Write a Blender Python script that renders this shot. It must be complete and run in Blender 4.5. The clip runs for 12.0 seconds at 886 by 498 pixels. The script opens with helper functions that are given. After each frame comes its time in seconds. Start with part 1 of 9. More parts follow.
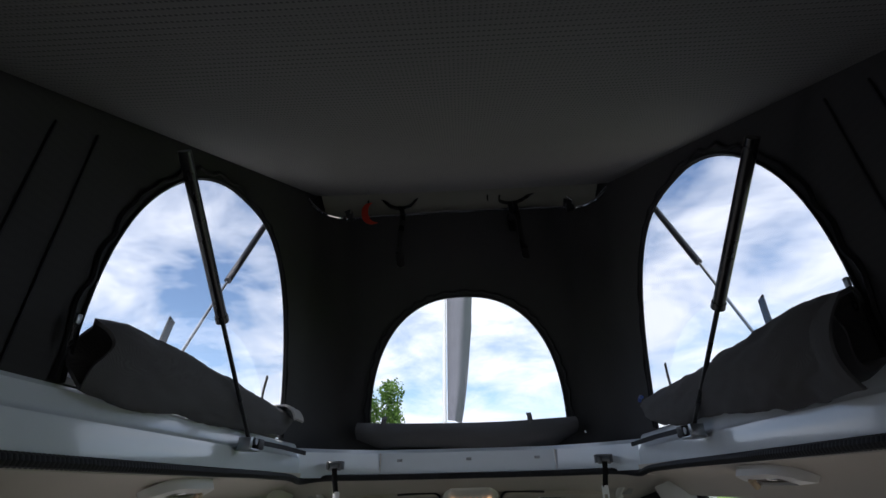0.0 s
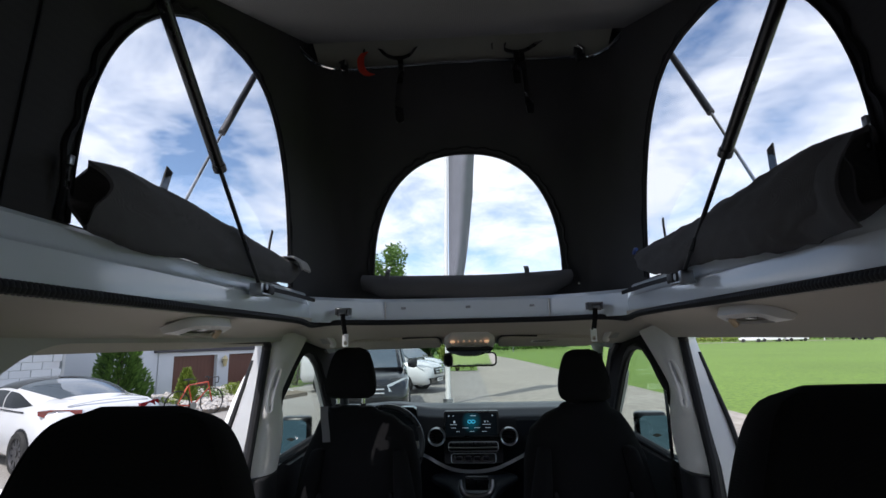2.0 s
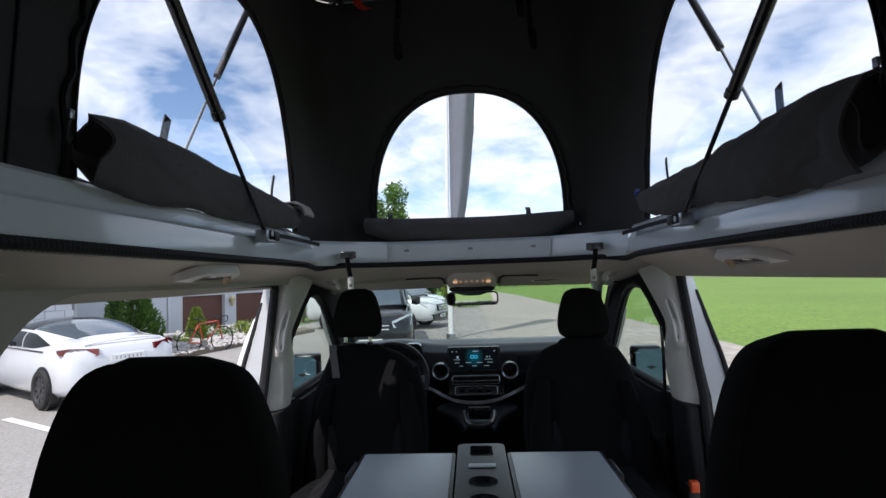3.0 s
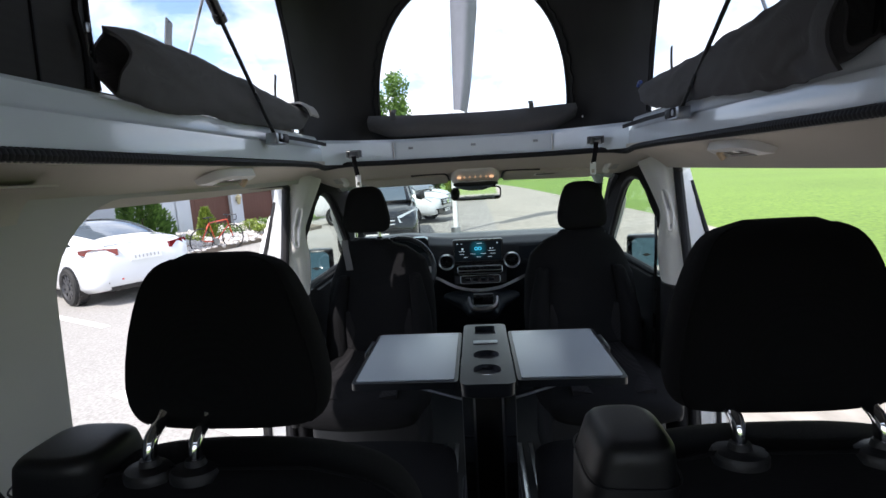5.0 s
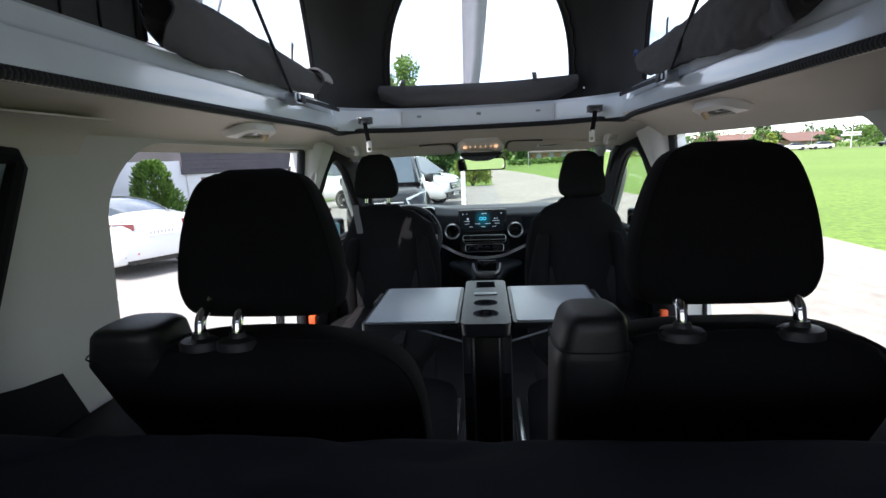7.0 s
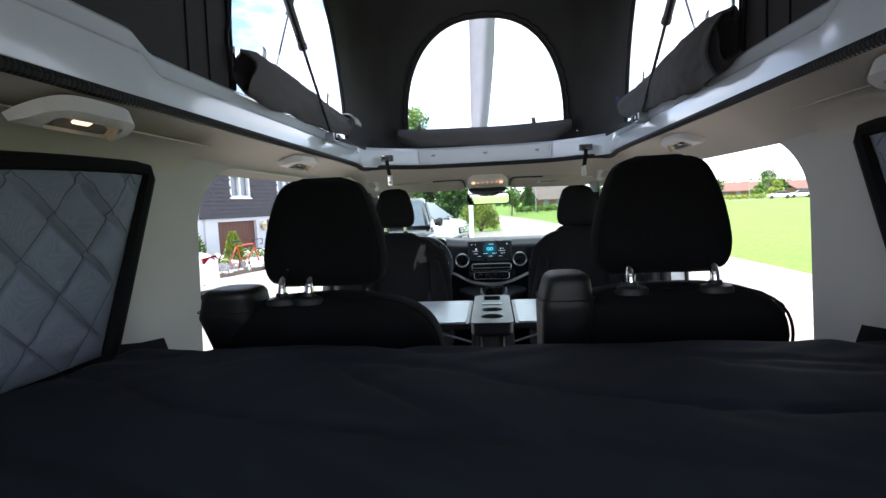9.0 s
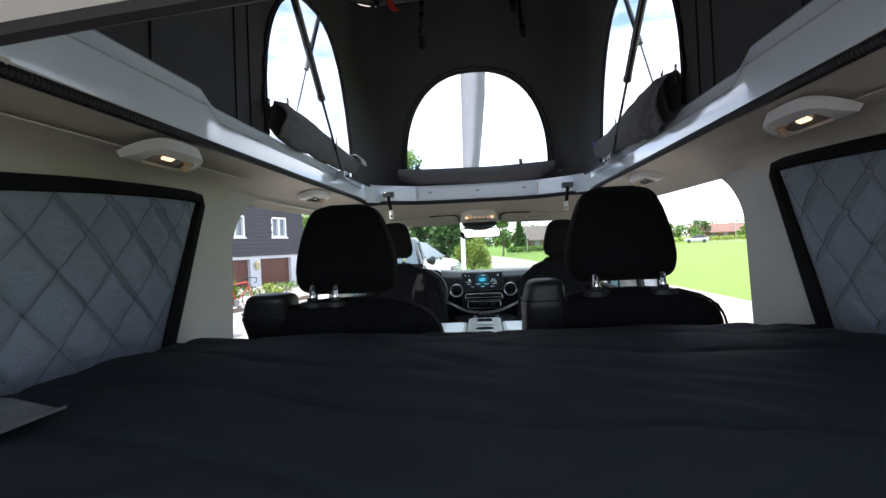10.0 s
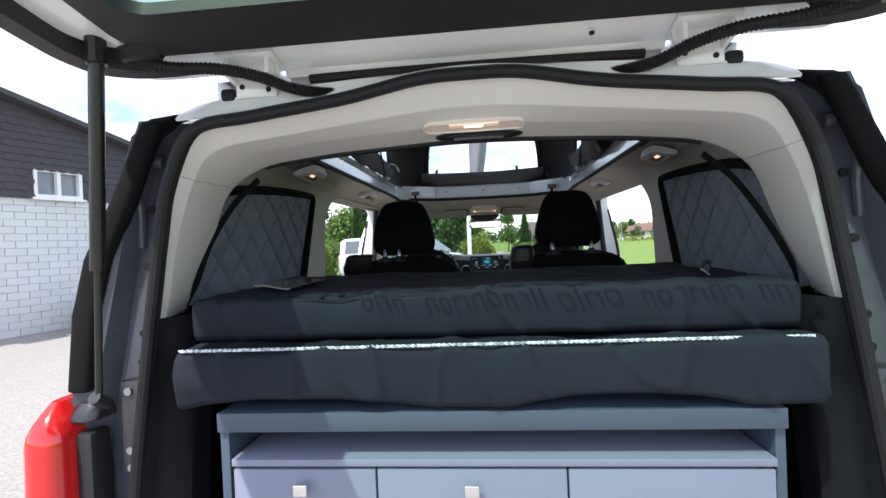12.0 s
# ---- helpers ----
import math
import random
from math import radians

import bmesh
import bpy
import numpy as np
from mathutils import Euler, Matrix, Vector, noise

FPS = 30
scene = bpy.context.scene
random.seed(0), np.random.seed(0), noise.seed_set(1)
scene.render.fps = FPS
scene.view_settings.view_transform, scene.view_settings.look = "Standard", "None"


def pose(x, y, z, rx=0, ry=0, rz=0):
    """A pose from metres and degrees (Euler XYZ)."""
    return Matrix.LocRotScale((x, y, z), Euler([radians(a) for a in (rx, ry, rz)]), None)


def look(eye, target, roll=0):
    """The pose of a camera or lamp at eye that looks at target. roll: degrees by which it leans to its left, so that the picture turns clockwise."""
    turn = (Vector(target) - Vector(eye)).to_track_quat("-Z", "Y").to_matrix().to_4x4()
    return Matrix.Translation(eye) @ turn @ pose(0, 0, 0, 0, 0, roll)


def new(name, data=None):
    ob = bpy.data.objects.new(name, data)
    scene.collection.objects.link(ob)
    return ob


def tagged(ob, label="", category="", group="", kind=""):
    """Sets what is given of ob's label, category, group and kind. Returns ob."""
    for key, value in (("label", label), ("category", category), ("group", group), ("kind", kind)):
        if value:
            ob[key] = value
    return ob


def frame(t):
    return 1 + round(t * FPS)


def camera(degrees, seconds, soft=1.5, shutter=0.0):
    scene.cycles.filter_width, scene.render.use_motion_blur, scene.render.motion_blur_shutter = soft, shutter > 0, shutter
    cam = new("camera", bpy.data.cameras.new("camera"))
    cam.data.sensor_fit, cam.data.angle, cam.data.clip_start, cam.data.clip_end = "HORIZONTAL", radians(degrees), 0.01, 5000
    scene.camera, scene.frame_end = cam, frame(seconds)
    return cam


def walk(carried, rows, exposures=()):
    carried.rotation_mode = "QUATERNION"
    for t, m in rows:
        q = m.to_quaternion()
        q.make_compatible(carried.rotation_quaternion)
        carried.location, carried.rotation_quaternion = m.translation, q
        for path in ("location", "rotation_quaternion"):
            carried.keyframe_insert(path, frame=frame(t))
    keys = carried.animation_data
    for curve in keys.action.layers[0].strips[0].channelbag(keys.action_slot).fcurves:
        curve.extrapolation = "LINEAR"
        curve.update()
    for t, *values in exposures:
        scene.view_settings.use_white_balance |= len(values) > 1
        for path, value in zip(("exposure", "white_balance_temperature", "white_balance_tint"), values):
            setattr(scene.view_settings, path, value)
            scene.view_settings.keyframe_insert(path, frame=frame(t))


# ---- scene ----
cam = camera(84.2, 12.0)
PATH = [
    (0, (0.004, 1.519, 1.797), (-0.064, 3.315, 2.675), -1.4),
    (0.5, (0.004, 1.522, 1.787), (-0.069, 3.377, 2.533), -1.5),
    (1, (0.0, 1.528, 1.779), (-0.076, 3.43, 2.392), -1.3),
    (1.5, (0.002, 1.536, 1.772), (-0.083, 3.474, 2.257), -1.1),
    (2, (0.005, 1.543, 1.764), (-0.089, 3.506, 2.13), -1.2),
    (2.5, (0.007, 1.536, 1.772), (-0.097, 3.519, 2.011), -1.4),
    (3, (0.003, 1.525, 1.78), (-0.105, 3.519, 1.896), -1.9),
    (5, (0.007, 1.441, 1.791), (-0.136, 3.412, 1.479), -3.2),
    (5.5, (0.01, 1.409, 1.786), (-0.144, 3.371, 1.428), -3.3),
    (6, (0.016, 1.377, 1.773), (-0.145, 3.335, 1.398), -3.1),
    (6.5, (0.021, 1.346, 1.744), (-0.145, 3.304, 1.37), -2.7),
    (8.5, (0.039, 1.113, 1.638), (-0.176, 3.086, 1.387), -2.8),
    (9, (0.033, 1.023, 1.635), (-0.174, 3.004, 1.461), -2.6),
    (9.5, (0.022, 0.927, 1.611), (-0.157, 2.918, 1.538), -2.6),
    (10, (0.03, 0.797, 1.587), (-0.138, 2.79, 1.577), -2.6),
    (10.5, (0.05, 0.624, 1.573), (-0.132, 2.615, 1.585), -2.5),
    (11, (0.043, 0.453, 1.552), (-0.143, 2.445, 1.579), -2.3),
    (11.5, (0.031, 0.222, 1.534), (-0.151, 2.213, 1.546), -2.7),
    (12, (0.038, -0.021, 1.523), (-0.153, 1.97, 1.498), -2.5),
]
EXPOSURES = [(0.0, 0.05, 6250, 14), (3.0, 0.1, 6250, 14), (5.0, 0.8, 6350, 14), (6.5, 0.95, 6350, 14), (8.5, 1.42, 6400, 14), (9.5, 1.50, 6400, 14), (10.5, 1.14, 6400, 14), (11.5, 0.9, 6350, 14), (12.0, 0.70, 6350, 14)]
walk(cam, [(t, look(eye, target, roll)) for t, eye, target, roll in PATH], EXPOSURES)

# ---- light ----
SUN_WAY = Vector((0.42, 0.72, -1.25)).normalized()
world = bpy.data.worlds.new("sky")
scene.world = world
world.use_nodes = True
wn, wl = world.node_tree.nodes, world.node_tree.links
wn.clear()
w_out = wn.new("ShaderNodeOutputWorld")
w_bg = wn.new("ShaderNodeBackground")
w_bg.inputs["Strength"].default_value = 0.13
w_sky = wn.new("ShaderNodeTexSky")
w_sky.sky_type = "NISHITA"
w_sky.sun_disc = False
w_sky.sun_elevation = math.asin(-SUN_WAY.z)
w_sky.sun_rotation = math.atan2(-SUN_WAY.x, -SUN_WAY.y)
w_sky.air_density, w_sky.dust_density, w_sky.ozone_density = 1.0, 0.6, 1.5
# fair-weather clouds, drawn on a flat layer high above
w_co = wn.new("ShaderNodeTexCoord")
w_sep = wn.new("ShaderNodeSeparateXYZ")
wl.new(w_co.outputs["Generated"], w_sep.inputs[0])
w_up = wn.new("ShaderNodeMath")
w_up.operation = "MAXIMUM"
w_up.inputs[1].default_value = 0.0
wl.new(w_sep.outputs["Z"], w_up.inputs[0])
w_add = wn.new("ShaderNodeMath")
w_add.operation = "ADD"
w_add.inputs[1].default_value = 0.22
wl.new(w_up.outputs[0], w_add.inputs[0])
w_div = wn.new("ShaderNodeVectorMath")
w_div.operation = "DIVIDE"
wl.new(w_co.outputs["Generated"], w_div.inputs[0])
w_cmb = wn.new("ShaderNodeCombineXYZ")
for i in range(3):
    wl.new(w_add.outputs[0], w_cmb.inputs[i])
wl.new(w_cmb.outputs[0], w_div.inputs[1])
w_no = wn.new("ShaderNodeTexNoise")
w_no.inputs["Scale"].default_value = 2.2
w_no.inputs["Detail"].default_value = 9.0
w_no.inputs["Roughness"].default_value = 0.6
w_no.inputs["Distortion"].default_value = 0.35
wl.new(w_div.outputs[0], w_no.inputs["Vector"])
w_ramp = wn.new("ShaderNodeValToRGB")
w_ramp.color_ramp.elements[0].position = 0.36
w_ramp.color_ramp.elements[0].color = (0.0, 0.0, 0.0, 1)
w_ramp.color_ramp.elements[1].position = 0.60
w_ramp.color_ramp.elements[1].color = (0.95, 0.95, 0.95, 1)
wl.new(w_no.outputs["Fac"], w_ramp.inputs[0])
w_mix = wn.new("ShaderNodeMix")
w_mix.data_type = "RGBA"
w_mix.inputs["B"].default_value = (9.6, 9.9, 10.4, 1)
wl.new(w_ramp.outputs["Color"], w_mix.inputs["Factor"])
w_gain = wn.new("ShaderNodeVectorMath")
w_gain.operation = "SCALE"
w_gain.inputs["Scale"].default_value = 1.5
wl.new(w_sky.outputs["Color"], w_gain.inputs[0])
wl.new(w_gain.outputs[0], w_mix.inputs["A"])
wl.new(w_mix.outputs["Result"], w_bg.inputs["Color"])
wl.new(w_bg.outputs[0], w_out.inputs[0])

sun = new("sun", bpy.data.lights.new("sun", "SUN"))
sun.data.energy, sun.data.angle, sun.data.color = 4.2, radians(0.53), (1.0, 0.95, 0.88)
sun.matrix_world = look((0, 0, 30), Vector((0, 0, 30)) + SUN_WAY)


# ---- building helpers ----
def mesh_of(name, bm, material, angle=35):
    me = bpy.data.meshes.new(name)
    bmesh.ops.recalc_face_normals(bm, faces=bm.faces)
    bm.to_mesh(me)
    bm.free()
    for m in (material if isinstance(material, (list, tuple)) else [material]):
        me.materials.append(m)
    me.polygons.foreach_set("use_smooth", [True] * len(me.polygons))
    me.set_sharp_from_angle(angle=radians(angle))
    return me


def part(name, bm, material, parent=None, label="", angle=35):
    """One mesh object, drawn in world coordinates, under a thing or a part."""
    ob = new(name, mesh_of(name, bm, material, angle) if isinstance(bm, bmesh.types.BMesh) else bm)
    if parent is not None:
        ob.parent = parent
        ob.matrix_parent_inverse = chain(parent).inverted()
    if label:
        ob["label"] = label
    return ob


def chain(ob):
    m = ob.matrix_basis.copy()
    if ob.parent:
        m = chain(ob.parent) @ ob.matrix_parent_inverse @ m
    return m


def thing(name, at, label, category, group="", kind=""):
    ob = new(name)
    ob.empty_display_size = 0.05
    ob.location = at
    return tagged(ob, label, category, group, kind)


def solo(name, bm, material, label, category="", group="", kind="", angle=35):
    return tagged(part(name, bm, material, None, "", angle), label, category, group, kind)


def box(bm, x0, x1, y0, y1, z0, z1, bevel=0.0, seg=2, m=None):
    r = bmesh.ops.create_cube(bm, size=1.0)
    vs = r["verts"]
    for v in vs:
        v.co = Vector((x0 + (v.co.x + 0.5) * (x1 - x0), y0 + (v.co.y + 0.5) * (y1 - y0), z0 + (v.co.z + 0.5) * (z1 - z0)))
    if bevel > 0:
        es = list({e for v in vs for e in v.link_edges})
        r = bmesh.ops.bevel(bm, geom=es, offset=bevel, segments=seg, profile=0.5, affect="EDGES")
        vs = list({v for f in r["faces"] for v in f.verts} | {v for v in vs if v.is_valid})
    if m is not None:
        bmesh.ops.transform(bm, matrix=m, verts=vs)
    return bm


def new_box(*a, **k):
    return box(bmesh.new(), *a, **k)


def loft(bm, rings, closed=True, caps=True):
    rows = [[bm.verts.new(p) for p in ring] for ring in rings]
    n = len(rows[0])
    for a, b in zip(rows, rows[1:]):
        for i in range(n if closed else n - 1):
            j = (i + 1) % n
            bm.faces.new((a[i], a[j], b[j], b[i]))
    if caps and closed:
        bm.faces.new(rows[0][::-1])
        bm.faces.new(rows[-1])
    return bm


def sheet(bm, fn, nu, nv, thick):
    """A surface fn(u, v) on the unit square with a back at fn + thick(u, v), closed all round."""
    top = [[bm.verts.new(fn(i / nu, j / nv)) for j in range(nv + 1)] for i in range(nu + 1)]
    bot = [[bm.verts.new(Vector(fn(i / nu, j / nv)) + Vector(thick(i / nu, j / nv) if callable(thick) else thick)) for j in range(nv + 1)] for i in range(nu + 1)]
    for i in range(nu):
        for j in range(nv):
            bm.faces.new((top[i][j], top[i + 1][j], top[i + 1][j + 1], top[i][j + 1]))
            bm.faces.new((bot[i][j], bot[i][j + 1], bot[i + 1][j + 1], bot[i + 1][j]))
    for i in range(nu):
        bm.faces.new((top[i][0], bot[i][0], bot[i + 1][0], top[i + 1][0]))
        bm.faces.new((top[i][nv], top[i + 1][nv], bot[i + 1][nv], bot[i][nv]))
    for j in range(nv):
        bm.faces.new((top[0][j], top[0][j + 1], bot[0][j + 1], bot[0][j]))
        bm.faces.new((top[nu][j], bot[nu][j], bot[nu][j + 1], top[nu][j + 1]))
    return bm


def spline(pts, n):
    """Catmull-Rom through the points, n steps a span."""
    pts = [Vector(p) for p in pts]
    out = []
    for i in range(len(pts) - 1):
        p0, p1, p2, p3 = pts[max(i - 1, 0)], pts[i], pts[i + 1], pts[min(i + 2, len(pts) - 1)]
        for k in range(n):
            t = k / n
            out.append(0.5 * (2 * p1 + (p2 - p0) * t + (2 * p0 - 5 * p1 + 4 * p2 - p3) * t * t + (3 * p1 - p0 - 3 * p2 + p3) * t ** 3))
    return out + [pts[-1]]


def tube(bm, pts, r, n=10, caps=True, closed=False):
    pts = [Vector(p) for p in pts]
    rings, up = [], None
    for i, p in enumerate(pts):
        a = pts[i - 1] if (i > 0 or closed) else p
        b = pts[(i + 1) % len(pts)] if (i < len(pts) - 1 or closed) else p
        d = (b - a).normalized()
        if up is None:
            up = Vector((0, 0, 1)) if abs(d.z) < 0.9 else Vector((1, 0, 0))
        side = d.cross(up).normalized()
        up = side.cross(d).normalized()
        rr = r(i / max(1, len(pts) - 1)) if callable(r) else r
        rings.append([p + rr * (math.cos(2 * math.pi * k / n) * side + math.sin(2 * math.pi * k / n) * up) for k in range(n)])
    if closed:
        rings.append(rings[0])
        loft(bm, rings, True, False)
        bmesh.ops.remove_doubles(bm, verts=bm.verts, dist=1e-6)
        return bm
    return loft(bm, rings, True, caps)


def band(bm, pts, w, t, across):
    """A flat strap along pts, w wide in the direction across, t thick."""
    across = Vector(across).normalized()
    rings = []
    for i, p in enumerate(pts):
        d = (Vector(pts[min(i + 1, len(pts) - 1)]) - Vector(pts[max(i - 1, 0)])).normalized()
        nrm = d.cross(across).normalized()
        a, p = across * w / 2, Vector(p)
        rings.append([p - a - nrm * t / 2, p + a - nrm * t / 2, p + a + nrm * t / 2, p - a + nrm * t / 2])
    return loft(bm, rings)


def plate(bm, outer, holes, near, far):
    """A slab with holes: outlines in (u, v); near and far map (u, v) to its two faces."""
    flat = bmesh.new()
    loops = [outer, *holes]
    edges = []
    for lp in loops:
        vs = [flat.verts.new((u, v, 0)) for u, v in lp]
        edges += [flat.edges.new((vs[i], vs[(i + 1) % len(vs)])) for i in range(len(vs))]
    bmesh.ops.triangle_fill(flat, use_beauty=True, edges=edges)
    flat.verts.index_update()
    a = [bm.verts.new(near(v.co.x, v.co.y)) for v in flat.verts]
    b = [bm.verts.new(far(v.co.x, v.co.y)) for v in flat.verts]
    for f in flat.faces:
        ix = [v.index for v in f.verts]
        bm.faces.new([a[i] for i in ix])
        bm.faces.new([b[i] for i in reversed(ix)])
    k = 0
    for lp in loops:
        n = len(lp)
        for i in range(n):
            p, q = k + i, k + (i + 1) % n
            bm.faces.new((a[p], a[q], b[q], b[p]))
        k += n
    flat.free()
    return bm


def rrect(u0, u1, v0, v1, r, n=6):
    r = r if isinstance(r, (list, tuple)) else (r,) * 4
    out = []
    for (cu, cv, a0), rr in zip(((u1, v1, 0), (u0, v1, 90), (u0, v0, 180), (u1, v0, 270)), r):
        su, sv = (-1 if cu == u1 else 1), (-1 if cv == v1 else 1)
        for k in range(n + 1):
            a = radians(a0 + 90 * k / n)
            out.append((cu + su * rr + rr * math.cos(a), cv + sv * rr + rr * math.sin(a)))
    return out


def se_ring(c, a, b, p, n, ax=(1, 0, 0), ay=(0, 1, 0)):
    """A superellipse round c with half widths a, b and exponent p."""
    ax, ay, out = Vector(ax), Vector(ay), []
    for k in range(n):
        t = 2 * math.pi * k / n
        cs, sn = math.cos(t), math.sin(t)
        out.append(Vector(c) + ax * (a * math.copysign(abs(cs) ** (2 / p), cs)) + ay * (b * math.copysign(abs(sn) ** (2 / p), sn)))
    return out


def pad(bm, secs, n=32, ax=(1, 0, 0), ay=(0, 1, 0), wob=0.0, seed=0.0, edge=0.02):
    """An upholstered body: superellipse sections (centre, a, b, exponent), rounded off at both ends."""
    rings = []
    c0, a0, b0, p0 = secs[0]
    c1, a1, b1, p1 = secs[-1]
    d0 = (Vector(secs[1][0]) - Vector(c0)).normalized()
    d1 = (Vector(c1) - Vector(secs[-2][0])).normalized()
    for k in range(4):
        q = math.cos(radians(90 * (1 - k / 4)))
        s = math.sin(radians(90 * (1 - k / 4)))
        rings.append(se_ring(Vector(c0) - d0 * edge * s, max(a0 - edge * (1 - q), 0.001), max(b0 - edge * (1 - q), 0.001), p0, n, ax, ay))
    rings += [se_ring(c, a, b, p, n, ax, ay) for c, a, b, p in secs]
    for k in range(1, 5):
        q, s = math.cos(radians(90 * k / 4)), math.sin(radians(90 * k / 4))
        rings.append(se_ring(Vector(c1) + d1 * edge * s, max(a1 - edge * (1 - q), 0.001), max(b1 - edge * (1 - q), 0.001), p1, n, ax, ay))
    if wob:
        for ring in rings:
            for q in ring:
                q += wob * noise.noise_vector(q * 9 + Vector((seed, 0, 0)))
    return loft(bm, rings)


def secs_between(keys, n):
    """Evenly filled sections between key sections (t, centre, a, b, p)."""
    out = []
    for (ta, ca, aa, ba, pa), (tb, cb, ab, bb, pb) in zip(keys, keys[1:]):
        for k in range(n):
            f = k / n
            f = f * f * (3 - 2 * f) * 0.5 + f * 0.5
            out.append((Vector(ca).lerp(Vector(cb), f), aa + (ab - aa) * f, ba + (bb - ba) * f, pa + (pb - pa) * f))
    t, c, a, b, p = keys[-1]
    return out + [(Vector(c), a, b, p)]


# ---- materials ----
def nodes_of(name):
    m = bpy.data.materials.new(name)
    m.use_nodes = True
    nt = m.node_tree
    return m, nt, nt.nodes["Principled BSDF"]


def mat(name, color, rough=0.5, metal=0.0, grain=(300.0, 0.15, 0.002), stain=(6.0, 0.12), spec=0.5, coat=0.0, sheen=0.0, emit=None, rvar=0.1, random_tone=0.0):
    """A plain surface: base colour with fine grain and broad stains, and a fine relief."""
    m, nt, b = nodes_of(name)
    N, L = nt.nodes.new, nt.links.new
    co = N("ShaderNodeTexCoord")
    fine, broad = N("ShaderNodeTexNoise"), N("ShaderNodeTexNoise")
    fine.inputs["Scale"].default_value, fine.inputs["Detail"].default_value = grain[0], 3
    broad.inputs["Scale"].default_value, broad.inputs["Detail"].default_value = stain[0], 5
    for t in (fine, broad):
        L(co.outputs["Object"], t.inputs["Vector"])
    add = N("ShaderNodeMath")
    add.operation = "MULTIPLY_ADD"
    L(broad.outputs["Fac"], add.inputs[0])
    add.inputs[1].default_value = 2 * stain[1]
    add.inputs[2].default_value = 1 - stain[1] - grain[1] / 2
    add2 = N("ShaderNodeMath")
    add2.operation = "MULTIPLY_ADD"
    L(fine.outputs["Fac"], add2.inputs[0])
    add2.inputs[1].default_value = grain[1]
    L(add.outputs[0], add2.inputs[2])
    last = add2
    if random_tone:
        oi = N("ShaderNodeObjectInfo")
        ra = N("ShaderNodeMath")
        ra.operation = "MULTIPLY_ADD"
        L(oi.outputs["Random"], ra.inputs[0])
        ra.inputs[1].default_value = random_tone
        L(add2.outputs[0], ra.inputs[2])
        last = ra
    mul = N("ShaderNodeVectorMath")
    mul.operation = "SCALE"
    mul.inputs[0].default_value = color
    L(last.outputs[0], mul.inputs["Scale"])
    L(mul.outputs[0], b.inputs["Base Color"])
    rr = N("ShaderNodeMath")
    rr.operation = "MULTIPLY_ADD"
    L(broad.outputs["Fac"], rr.inputs[0])
    rr.inputs[1].default_value = rvar
    rr.inputs[2].default_value = max(0.02, rough - rvar / 2)
    L(rr.outputs[0], b.inputs["Roughness"])
    bp = N("ShaderNodeBump")
    bp.inputs["Strength"].default_value = 0.6
    bp.inputs["Distance"].default_value = grain[2]
    L(fine.outputs["Fac"], bp.inputs["Height"])
    L(bp.outputs[0], b.inputs["Normal"])
    b.inputs["Metallic"].default_value = metal
    b.inputs["Specular IOR Level"].default_value = spec
    b.inputs["Coat Weight"].default_value = coat
    b.inputs["Coat Roughness"].default_value = 0.05
    b.inputs["Sheen Weight"].default_value = sheen
    if emit:
        b.inputs["Emission Color"].default_value = (*emit[0], 1)
        b.inputs["Emission Strength"].default_value = emit[1]
    return m


def weave(name, color, scale, depth=0.0006, rough=0.85, contrast=0.35, sheen=0.2, stain=0.15, spec=0.25):
    """A woven cloth: two crossed waves for the threads."""
    m, nt, b = nodes_of(name)
    N, L = nt.nodes.new, nt.links.new
    co = N("ShaderNodeTexCoord")
    w1, w2 = N("ShaderNodeTexWave"), N("ShaderNodeTexWave")
    w1.bands_direction, w2.bands_direction = "Y", "Z"
    for w in (w1, w2):
        w.inputs["Scale"].default_value, w.inputs["Distortion"].default_value = scale, 0.6
        L(co.outputs["Object"], w.inputs["Vector"])
    w3 = N("ShaderNodeTexWave")
    w3.bands_direction = "X"
    w3.inputs["Scale"].default_value = scale
    L(co.outputs["Object"], w3.inputs["Vector"])
    s = N("ShaderNodeMath")
    s.operation = "ADD"
    L(w1.outputs["Fac"], s.inputs[0])
    L(w2.outputs["Fac"], s.inputs[1])
    s2 = N("ShaderNodeMath")
    s2.operation = "ADD"
    L(s.outputs[0], s2.inputs[0])
    L(w3.outputs["Fac"], s2.inputs[1])
    br = N("ShaderNodeTexNoise")
    br.inputs["Scale"].default_value, br.inputs["Detail"].default_value = 5, 6
    L(co.outputs["Object"], br.inputs["Vector"])
    f1 = N("ShaderNodeMath")
    f1.operation = "MULTIPLY_ADD"
    L(s2.outputs[0], f1.inputs[0])
    f1.inputs[1].default_value, f1.inputs[2].default_value = contrast / 1.5, 1 - contrast - stain
    f2 = N("ShaderNodeMath")
    f2.operation = "MULTIPLY_ADD"
    L(br.outputs["Fac"], f2.inputs[0])
    f2.inputs[1].default_value = 2 * stain
    L(f1.outputs[0], f2.inputs[2])
    mul = N("ShaderNodeVectorMath")
    mul.operation = "SCALE"
    mul.inputs[0].default_value = color
    L(f2.outputs[0], mul.inputs["Scale"])
    L(mul.outputs[0], b.inputs["Base Color"])
    bp = N("ShaderNodeBump")
    bp.inputs["Strength"].default_value, bp.inputs["Distance"].default_value = 0.5, depth
    L(s2.outputs[0], bp.inputs["Height"])
    L(bp.outputs[0], b.inputs["Normal"])
    b.inputs["Roughness"].default_value = rough
    b.inputs["Specular IOR Level"].default_value = spec
    b.inputs["Sheen Weight"].default_value = sheen
    return m


